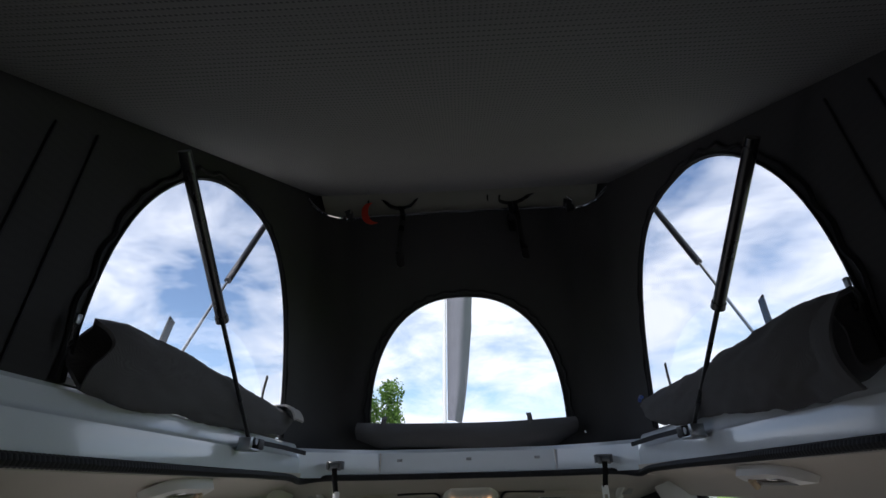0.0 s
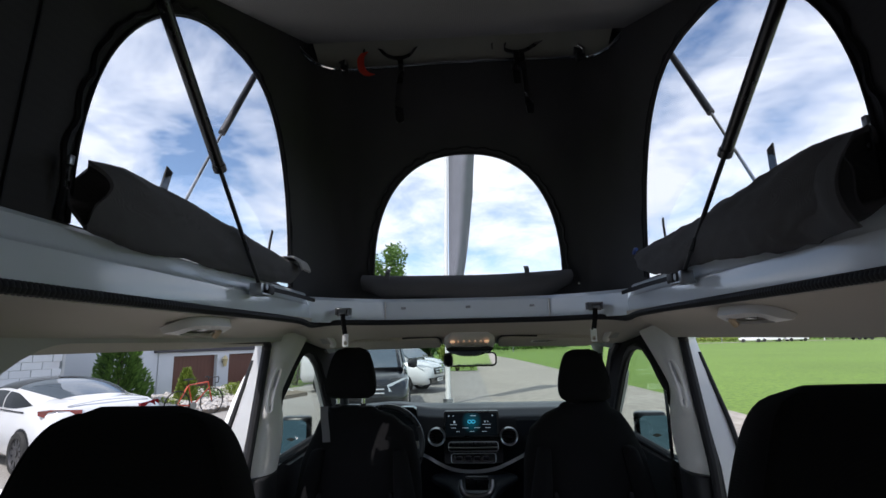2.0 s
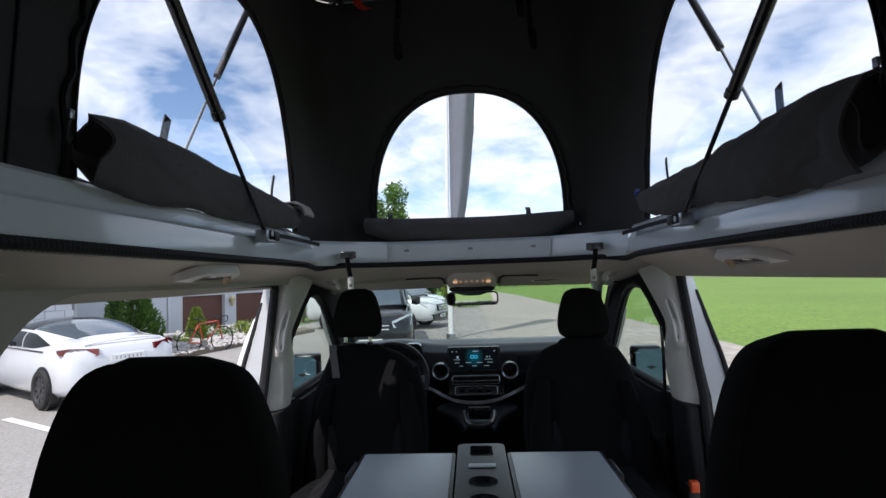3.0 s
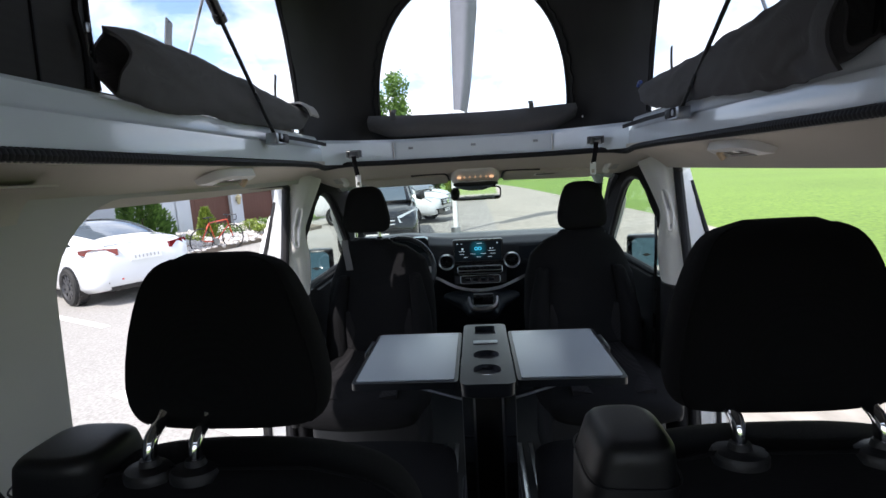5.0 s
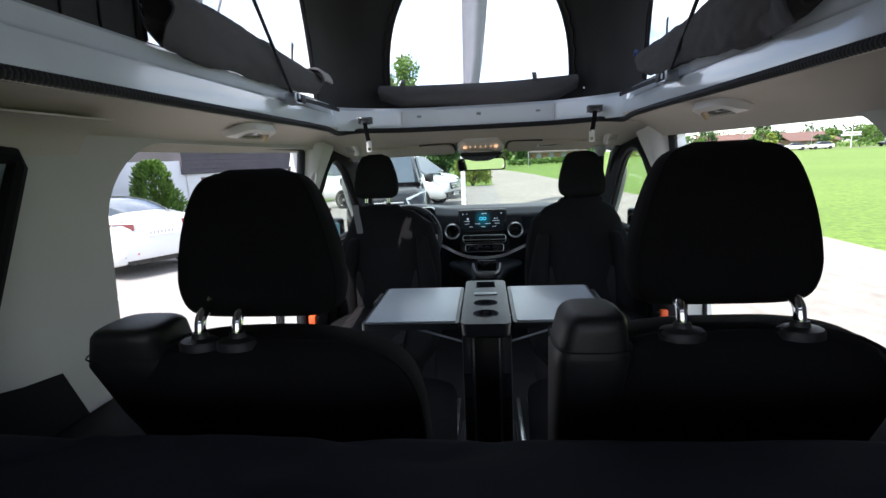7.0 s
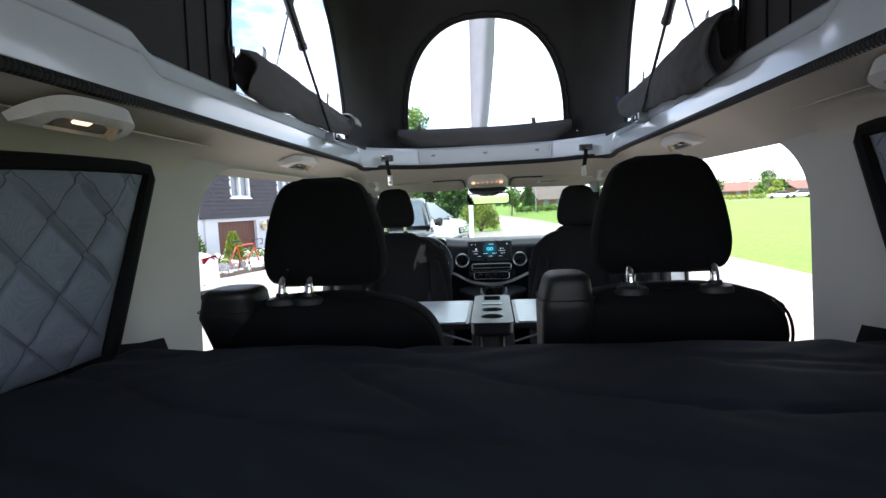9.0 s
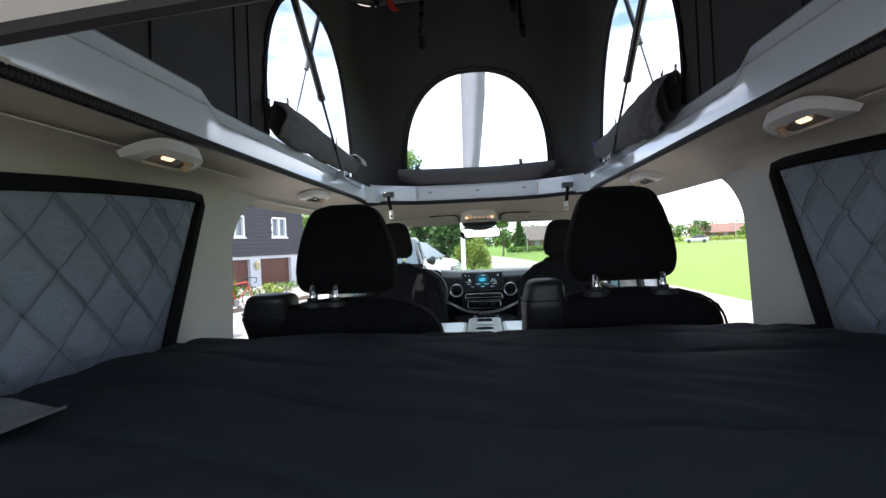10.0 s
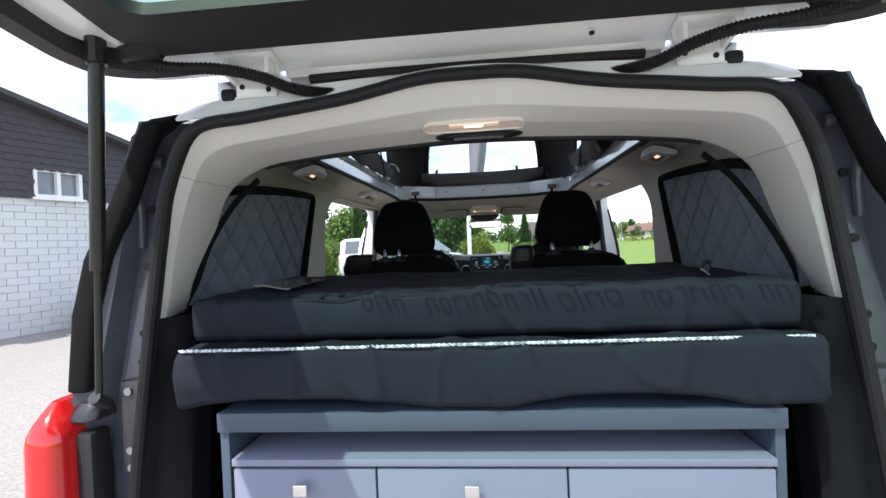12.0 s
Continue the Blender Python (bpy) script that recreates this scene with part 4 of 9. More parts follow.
# ---- gas struts of the pop-up roof ----
for s in (-1, 1):
    g = thing("gas_strut", (s * 0.578, 2.86, 1.915), "black gas strut with a thin rod under the raised roof", "gas strut", "inner gas struts")
    foot, mid = (Vector((0.558, 2.825, 1.912)), Vector((0.543, 2.522, 2.134))) if s > 0 else (Vector((-0.558, 2.846, 1.917)), Vector((-0.543, 2.563, 2.158)))
    top = foot + (mid - foot) * (1.94 if s > 0 else 2.02)
    bm = bmesh.new()
    tube(bm, [top, mid], 0.0125, 14)
    tube(bm, [mid + (top - mid).normalized() * 0.004, mid - (top - mid).normalized() * 0.012], 0.0145, 14)
    part("cylinder", bm, M_SATIN, g)
    bm = bmesh.new()
    tube(bm, [mid, foot], 0.0052, 10)
    part("rod", bm, M_SATIN, g)
    bm = bmesh.new()
    box(bm, foot.x - 0.016, foot.x + 0.016, foot.y - 0.03, foot.y - 0.012, 1.895, 1.925, 0.002)
    box(bm, foot.x - 0.02, foot.x + 0.02, foot.y - 0.03, foot.y + 0.03, 1.893, 1.899, 0.001)
    tube(bm, [foot + Vector((-0.02, 0, 0)), foot + Vector((0.02, 0, 0))], 0.009, 10)
    part("foot_bracket", bm, M_STEEL, g)
    bm = new_box(foot.x - 0.022, foot.x + 0.022, foot.y + 0.012, foot.y + 0.05, 1.899, 1.925, 0.004)
    part("foot_cover", bm, M_BLACK, g)
    g = thing("gas_strut", (s * 0.70, 2.66, 2.06), "grey roof gas strut outside the tent window", "gas strut", "outer gas struts")
    a, b, c = Vector((s * 0.705, 3.13, 2.78)), Vector((s * 0.70, 2.86, 2.375)), Vector((s * 0.70, 2.60, 1.955))
    bm = bmesh.new()
    tube(bm, [a, b], 0.0105, 12)
    part("cylinder", bm, mat("grey_strut", (0.10, 0.10, 0.11), 0.4, 0.3), g)
    bm = bmesh.new()
    tube(bm, [b, c], 0.0045, 8)
    part("rod", bm, M_CHROME, g)
    for p, q, w in (((s * 0.665, 2.555, 2.03), (s * 0.69, 2.615, 2.175), 0.024), ((s * 0.665, 3.15, 2.04), (s * 0.69, 3.235, 2.165), 0.014)):
        bm = bmesh.new()
        p, q = Vector(p), Vector(q)
        band(bm, spline([p, p.lerp(q, 0.5) + Vector((0, 0.008 * s, 0)), q], 5), w, 0.003, (0, 1, -0.35))
        solo("tie_strap", bm, mat("grey_webbing", (0.07, 0.065, 0.06), 0.9), "short grey webbing strap standing up outside the tent window", "strap", "tie straps")

# ---- rolled window flaps ----
def roll(s, keys, name, label, seed):
    """A loosely rolled canvas flap lying along the frame: keys (y, z, width, height, x)."""
    rng = random.Random(seed)
    bm = bmesh.new()
    n = 48
    rows = []
    pts = spline([(k[0], k[1], k[4]) for k in keys], 16)
    dims = spline([(k[2], k[3], 0) for k in keys], 16)
    for i, (p, d) in enumerate(zip(pts, dims)):
        ring = []
        for k in range(n):
            t = 2 * math.pi * k / n
            w = 1 + 0.13 * noise.noise(Vector((p.x * 6, math.cos(t) * 1.3, math.sin(t) * 1.3 + seed))) + 0.09 * noise.noise(Vector((p.x * 15 + 2 * math.sin(t), math.cos(t) * 2.2, math.sin(t) * 2.2 + seed))) + 0.04 * noise.noise(Vector((p.x * 40, math.cos(t) * 4, math.sin(t) * 4 + seed)))
            sag = 0.25 * max(0, -math.sin(t))
            ring.append(Vector((s * (p.z) + math.cos(t) * d.x * w, p.x + 0.012 * math.sin(3 * t + seed), p.y + math.sin(t) * d.y * w * (1 + sag))))
        rows.append(ring)
    # hollow rear mouth: turn the cloth inwards
    mouth = []
    c = sum(rows[0], Vector()) / n
    for f, back in ((0.86, 0.0), (0.8, 0.05), (0.7, 0.14), (0.2, 0.16)):
        mouth.append([c + (q - c) * f + Vector((0, back, 0)) for q in rows[0]])
    loft(bm, list(reversed(mouth)) + rows)
    th = thing(name, (s * 0.58, 2.7, 1.95), label, "window flap", "rolled flaps")
    part("cloth", bm, M_ROLL, th, "", 60)
    return th


fl = roll(-1, [(2.255, 2.008, 0.030, 0.050, 0.586), (2.34, 2.008, 0.033, 0.057, 0.583), (2.52, 2.012, 0.032, 0.055, 0.589), (2.80, 2.005, 0.030, 0.047, 0.593), (3.0, 2.002, 0.034, 0.040, 0.593), (3.14, 2.005, 0.030, 0.034, 0.593), (3.19, 2.008, 0.022, 0.024, 0.591)], "rolled_window_flap", "dark grey canvas window flap rolled up on the roof frame", 1)
bm = bmesh.new()
sheet(bm, lambda u, v: Vector((-0.580 + 0.042 * math.cos(3.0 * u), 3.11 + 0.09 * v - 0.03 * u, 2.002 + 0.041 * math.sin(3.0 * u) + 0.006 * noise.noise(Vector((u * 5, v * 5, 2))))), 12, 10, (0.004, 0.002, 0.004))
part("lining_edge", bm, mat("pale_grey_lining", (0.36, 0.35, 0.34), 0.9, 0, (400, 0.2, 0.001)), fl, "pale grey turned-back lining")
fr = roll(1, [(2.25, 2.005, 0.034, 0.053, 0.589), (2.33, 2.0, 0.040, 0.062, 0.581), (2.45, 1.99, 0.044, 0.063, 0.576), (2.60, 1.995, 0.038, 0.057, 0.581), (2.80, 1.998, 0.032, 0.050, 0.589), (3.0, 2.003, 0.030, 0.047, 0.593), (3.12, 2.010, 0.032, 0.038, 0.593), (3.20, 2.015, 0.022, 0.022, 0.591)], "rolled_window_flap", "bulky dark grey canvas window flap bundled on the roof frame", 7)
bm = bmesh.new()


def drape(u, v):
    y = 2.24 + 0.46 * u
    z = 2.05 - 0.155 * v * (1 - 0.55 * u) + 0.012 * math.sin(9 * u + 2 * v)
    x = 0.572 - 0.035 * math.sin(math.pi * min(1, v * 0.9)) * (1 - 0.5 * u) + 0.012 * math.sin(17 * u - 3 * v) * v + 0.006 * math.sin(31 * u + 5 * v) * v + 0.014 * u
    return Vector((x, y, z))


sheet(bm, drape, 30, 16, (0.006, 0, 0.002))
part("hanging_fold", bm, M_ROLL, fr, "", 60)
bm = bmesh.new()
tube(bm, spline([(0.565, 3.16, 2.045), (0.57, 3.19, 2.05), (0.572, 3.21, 2.04)], 4), 0.006, 6)
part("toggle", bm, mat("blue_plastic", (0.06, 0.10, 0.30), 0.4), fr)
# zip pullers at the rear foot of both side windows
for s, y, z in ((-1, 2.225, 2.035), (1, 2.245, 2.055)):
    zp = thing("zip_puller", (s * 0.60, y, z), "silver zip puller hanging on the tent canvas", "zip puller", "zip pullers")
    x = s * 0.594
    bm = new_box(x - 0.003, x + 0.003, y - 0.005, y + 0.005, z + 0.004, z + 0.02, 0.002)
    part("slider", bm, M_STEEL, zp)
    bm = bmesh.new()
    out = rrect(y - 0.0055, y + 0.0055, z - 0.034, z + 0.006, 0.005, 4)
    hole = rrect(y - 0.003, y + 0.003, z - 0.030, z - 0.022, 0.0028, 4)
    plate(bm, out, [hole], lambda a, b: (x - 0.002, a, b), lambda a, b: (x + 0.001, a, b))
    part("tab", bm, M_CHROME, zp)

# front flap folded down under the front window
ff = thing("front_window_flap", (0, 3.6, 1.95), "dark grey canvas flap folded below the front window", "window flap")
bm = bmesh.new()


def flap(u, v):
    x = -0.445 + 0.89 * u
    e = min(1, 9 * u, 9 * (1 - u))
    zt = 2.048 + 0.012 * math.sin(math.pi * u) * -1
    zb = 1.938 + 0.045 * (1 - e) + 0.01 * math.sin(7 * u)
    a = math.pi * v
    y = 3.625 - 0.035 * math.sin(a) - 0.006 * math.sin(12 * u + 3 * v)
    return Vector((x, y, zb + (zt - zb) * v))


sheet(bm, flap, 40, 14, (0, 0.012, 0))
part("cloth", bm, M_ROLL, ff, "", 60)
for x in (-0.3320, 0.257):
    bm = bmesh.new()
    band(bm, [(x, 3.632, 2.068), (x, 3.603, 2.052), (x, 3.588, 2.02)], 0.02, 0.003, (1, 0, 0))
    part("tab", bm, mat("grey_tab", (0.10, 0.10, 0.10), 0.9), ff)
bm = new_box(0.472, 0.482, 3.628, 3.636, 1.985, 1.995, 0.002)
solo("snap_stud", bm, M_CHROME, "small silver snap stud on the tent canvas", "stud")

# ---- roof latches with hanging straps ----
for s in (-1, 1):
    x = 0.003 + s * 0.474
    lt = thing("roof_latch", (x, 3.42, 1.875), "zinc roof latch with a black strap and metal tongue", "latch", "roof latches")
    bm = bmesh.new()
    box(bm, x - 0.026, x + 0.026, 3.405, 3.44, 1.885, 1.893, 0.002)
    box(bm, x - 0.028, x - 0.020, 3.392, 3.43, 1.866, 1.893, 0.0015)
    box(bm, x + 0.020, x + 0.028, 3.392, 3.43, 1.866, 1.893, 0.0015)
    box(bm, x - 0.022, x + 0.022, 3.40, 3.408, 1.862, 1.892, 0.002)
    box(bm, x - 0.010, x + 0.016, 3.392, 3.402, 1.870, 1.884, 0.002)
    tube(bm, [(x - 0.02, 3.398, 1.889), (x + 0.02, 3.398, 1.889)], 0.004, 8)
    part("bracket", bm, mat("dark_zinc", (0.16, 0.17, 0.18), 0.4, 1.0, (200, 0.1, 0.0003), (30, 0.2)), lt)
    bm = bmesh.new()
    band(bm, spline([(x, 3.40, 1.875), (x + s * -0.004, 3.395, 1.84), (x - s * 0.012, 3.396, 1.79)], 6), 0.018, 0.003, (1, 0.1, 0))
    part("strap", bm, M_TAPE, lt)
    bm = bmesh.new()
    xx = x - s * 0.013
    plate(bm, rrect(xx - 0.011, xx + 0.011, 1.748, 1.795, 0.003, 3), [rrect(xx - 0.006, xx + 0.006, 1.754, 1.768, 0.002, 3)], lambda a, b: (a, 3.394, b), lambda a, b: (a, 3.398, b))
    part("tongue", bm, mat("bright_tongue", (0.75, 0.77, 0.80), 0.3, 0.3, (200, 0.05, 0.0002)), lt)

# ---- grab handles with reading lamps on the headliner ----
def lamp_handle(x, y, z, s, length, label, lit):
    t = thing("grab_handle", (x, y, z), label, "grab handle", "grab handles")
    L = length / 2
    tilt = Matrix.Translation((x, y, z)) @ Matrix.Rotation(s * radians(24), 4, "Y")
    bm = bmesh.new()
    half = [(-L, 0.034), (-0.97 * L, 0.012), (-0.84 * L, -0.016), (-0.60 * L, -0.034), (-0.25 * L, -0.039), (0.25 * L, -0.039), (0.60 * L, -0.034), (0.84 * L, -0.016), (0.97 * L, 0.012), (L, 0.034)]
    out = [(p.x, p.y) for p in spline([(a, b, 0) for a, b in half], 5)]
    hole = rrect(-0.66 * L, 0.66 * L, -0.014, 0.026, 0.014, 6)
    plate(bm, out, [hole], lambda a, b: tilt @ Vector((b * s, a, -0.007 - 0.009 * math.cos(a / L * 1.5) + 0.25 * max(0, b - 0.01))), lambda a, b: tilt @ Vector((b * s * 1.05, a * 1.02, 0.012)))
    part("handle", bm, M_TRIM, t)
    bm = new_box(min(-0.016 * s, 0.03 * s), max(-0.016 * s, 0.03 * s), -L * 0.68, L * 0.68, -0.002, 0.004)
    bm.transform(tilt)
    part("recess", bm, mat("lamp_recess", (0.12, 0.105, 0.085), 0.4), t)
    bm = new_box(-0.005, 0.007, -L * 0.26, L * 0.06, -0.008, -0.003, 0.002)
    bm.transform(tilt)
    part("lens", bm, M_BULB if lit else M_CLEAR, t, "warm lit reading lamp lens" if lit else "")
    bm = bmesh.new()
    tube(bm, [(-0.008 * s, L * 0.36, -0.002), (-0.012 * s, L * 0.36, -0.016), (0.004 * s, L * 0.40, -0.022)], 0.008, 8)
    bm.transform(tilt)
    part("coat_hook", bm, mat("beige_hook", (0.50, 0.38, 0.25), 0.4), t)
    return t


lamp_handle(-0.610, 1.762, 1.797, -1, 0.20, "beige grab handle with a lit reading lamp on the headliner", True)
lamp_handle(0.634, 1.775, 1.797, 1, 0.20, "beige grab handle with a lit reading lamp on the headliner", True)
lamp_handle(-0.628, 2.70, 1.806, -1, 0.22, "beige folding grab handle on the headliner above the side door", False)
lamp_handle(0.640, 2.70, 1.806, 1, 0.22, "beige folding grab handle on the headliner above the side door", False)
for s in (-1, 1):
    t = thing("pillar_handle", (s * 0.60, 3.78, 1.75), "light grey grab handle on the windscreen pillar", "grab handle", "grab handles")
    bm = bmesh.new()
    tube(bm, spline([(s * 0.612, 3.68, 1.805), (s * 0.602, 3.72, 1.778), (s * 0.620, 3.83, 1.755), (s * 0.648, 3.90, 1.752)], 8), 0.012, 10)
    part("handle", bm, M_TRIM, t)
    bm = bmesh.new()
    pad(bm, [((s * 0.648, 3.70, 1.806), 0.040, 0.026, 2.5), ((s * 0.665, 3.84, 1.788), 0.045, 0.03, 2.5)], 16, (1, 0, 0), (0, 0, 1), edge=0.02)
    part("mount", bm, mat("grey_recess", (0.30, 0.29, 0.27), 0.6), t)

# ---- overhead console, mirror and visors ----
oc = thing("overhead_console", (0.01, 3.93, 1.76), "beige overhead console with a row of lit switches", "console")
bm = bmesh.new()
keys = [(0, (0.008, 3.78, 1.800), 0.085, 0.015, 3), (1, (0.008, 3.86, 1.768), 0.118, 0.026, 3), (2, (0.008, 3.95, 1.745), 0.120, 0.03, 3), (3, (0.008, 4.06, 1.735), 0.10, 0.025, 3)]
pad(bm, secs_between(keys, 5), 28, (1, 0, 0), (0, 0, 1), edge=0.012)
part("housing", bm, M_TRIM, oc)
bm = bmesh.new()
pad(bm, [((0.008, 3.905, 1.722), 0.112, 0.012, 3), ((0.008, 3.96, 1.712), 0.10, 0.016, 3), ((0.008, 4.02, 1.70), 0.06, 0.016, 3)], 24, (1, 0, 0), (0, 0, 1), edge=0.008)
part("sensor_cover", bm, M_SATIN, oc)
for i in range(7):
    x = -0.070 + 0.026 * i
    e = 0.010 if i in (0, 6) else 0.004
    zz = 1.7525 - 0.10 * abs(x - 0.008) ** 1.5
    bm = new_box(x - e, x + e, 3.818, 3.832, zz, zz + 0.010, 0.002)
    part("switch_light", bm, M_LED if i in (0, 6) else mat("dim_switch", (0.7, 0.4, 0.2), 0.4, emit=((1, 0.7, 0.45), 0.22)), oc)
bm = new_box(-0.075, 0.09, 3.836, 3.846, 1.738, 1.756, 0.003)
part("switch_panel", bm, mat("switch_grey", (0.28, 0.27, 0.25), 0.4), oc)
rm = thing("rear_view_mirror", (0.0, 4.08, 1.70), "black-framed rear-view mirror under the console", "mirror")
bm = bmesh.new()
plate(bm, rrect(-0.125, 0.142, 1.632, 1.702, 0.022, 6), [], lambda a, b: (a, 4.068 + 0.012 * (b - 1.66), b), lambda a, b: (a, 4.095 + 0.012 * (b - 1.66), b))
part("housing", bm, M_SATIN, rm)
bm = bmesh.new()
plate(bm, rrect(-0.117, 0.134, 1.639, 1.695, 0.016, 6), [], lambda a, b: (a, 4.0655 - 0.010 * (b - 1.66) - 0.012 * (a - 0.01), b), lambda a, b: (a, 4.070, b))
part("mirror_glass", bm, M_MIRROR, rm)
bm = bmesh.new()
tube(bm, [(0.008, 4.09, 1.69), (0.008, 4.07, 1.735)], 0.012, 8)
part("arm", bm, M_SATIN, rm)
for x0, x1, lbl in ((-0.56, -0.135, "beige folded-up sun visor beside the console"), (0.15, 0.60, "beige folded-up sun visor with a white label")):
    v = thing("sun_visor", ((x0 + x1) / 2, 3.95, 1.77), lbl, "sun visor", "sun visors")
    bm = bmesh.new()
    out = rrect(x0, x1, 0.0, 0.20, 0.03, 6)
    plate(bm, out, [], lambda a, b: (a, 3.86 + b, 1.768 - 0.20 * b - 0.05 * max(0, abs(a) - 0.45)), lambda a, b: (a, 3.862 + b, 1.784 - 0.20 * b - 0.05 * max(0, abs(a) - 0.45)))
    part("flap", bm, M_LINER, v)
    bm = bmesh.new()
    inner = x1 if x0 < 0 else x0
    sgn = -1 if x0 < 0 else 1
    tube(bm, spline([(inner + sgn * 0.17, 3.858, 1.776), (inner + sgn * 0.03, 3.854, 1.780), (inner - sgn * 0.004, 3.862, 1.772), (inner - sgn * 0.010, 3.90, 1.757), (inner - sgn * 0.010, 3.96, 1.745)], 6), 0.0048, 6)
    part("edge_shadow_gap", bm, M_BLACK, v)
    if x0 > 0:
        bm = bmesh.new()
        plate(bm, rrect(0.30, 0.44, 0.05, 0.10, 0.004, 2), [], lambda a, b: (a, 3.86 + b, 1.765 - 0.20 * b), lambda a, b: (a, 3.86 + b, 1.767 - 0.20 * b))
        lb = part("label", bm, mat("label_white", (0.7, 0.7, 0.66), 0.6), v)
        for k in range(3):
            bm = new_box(0.31, 0.42 - 0.02 * k, 3.915 + 0.012 * k, 3.920 + 0.012 * k, 1.7525 - 0.0025 * k, 1.7545 - 0.0025 * k)
            part("bar", bm, M_SATIN, lb)

# ---- seats ----
def headrest(parent, cx, cy, z0, z1, w, d, tilt):
    """A padded headrest: widest low down, tapering to a rounded crown, with a sewn seam round the side."""
    h = z1 - z0
    key = ((0.0, 0.66), (0.03, 0.85), (0.08, 0.945), (0.17, 0.99), (0.27, 1.0), (0.42, 0.965), (0.58, 0.90), (0.72, 0.82), (0.84, 0.735), (0.92, 0.65), (0.97, 0.52), (1.0, 0.22))
    wide = lambda f: next(a0 + (a1 - a0) * (f - f0) / (f1 - f0) for (f0, a0), (f1, a1) in zip(key, key[1:]) if f <= f1)
    deep = lambda f: (1 - abs(2 * f - 1) ** 3.4) ** 0.5 * (1.0 - 0.10 * f) + 0.02
    at = lambda f: Vector((cx, cy + tilt * f, z0 + h * f))
    fs = [0.5 - 0.5 * math.cos(math.pi * k / 36) for k in range(37)]
    smooth = [sum(wide(min(1.0, max(0.0, f + o))) for o in (-0.03, -0.015, 0, 0.015, 0.03)) / 5 for f in fs]
    rings = [se_ring(at(f), w * a, d * deep(f), 2.7, 56) for f, a in zip(fs, smooth)]
    for ring in rings:
        for q in ring:
            q += 0.0012 * noise.noise_vector(q * 9 + Vector((cx, 0, 0)))
    hr = part("headrest", loft(bmesh.new(), rings), M_SEAT, parent, "black fabric headrest", 60)
    rim = [at(f) + Vector((-w * a * 0.93, -d * deep(f) * 0.52, 0)) for f, a in zip(fs[5:-4], smooth[5:-4])] + [at(f) + Vector((w * a * 0.93, -d * deep(f) * 0.52, 0)) for f, a in zip(reversed(fs[5:-4]), reversed(smooth[5:-4]))]
    part("seam", tube(bmesh.new(), rim, 0.0022, 6), M_SEAT, hr)
    return hr


def rods(parent, xs, y, z0, z1, tilt):
    for x in xs:
        bm = bmesh.new()
        tube(bm, spline([(x, y - tilt, z0 - 0.01), (x, y - tilt + 0.002, z0 + 0.018), (x, y - tilt + 0.010, z0 + 0.036), (x, y - tilt + 0.040, z0 + 0.052), (x, y + 0.05, z1)], 6) if tilt else [(x, y, z0 - 0.01), (x, y, z1)], 0.0078, 14)
        r = part("headrest_rod", bm, M_CHROME, parent, "chrome rod")
        bm = bmesh.new()
        n = 20
        ring = lambda rad, z: [(x + rad * math.cos(2 * math.pi * k / n), y - tilt + rad * 0.8 * math.sin(2 * math.pi * k / n), z) for k in range(n)]
        loft(bm, [ring(0.031, z0 - 0.008), ring(0.031, z0), ring(0.028, z0 + 0.004), ring(0.013, z0 + 0.007), ring(0.011, z0 + 0.014)])
        part("rod_guide", bm, M_BLACK, r)


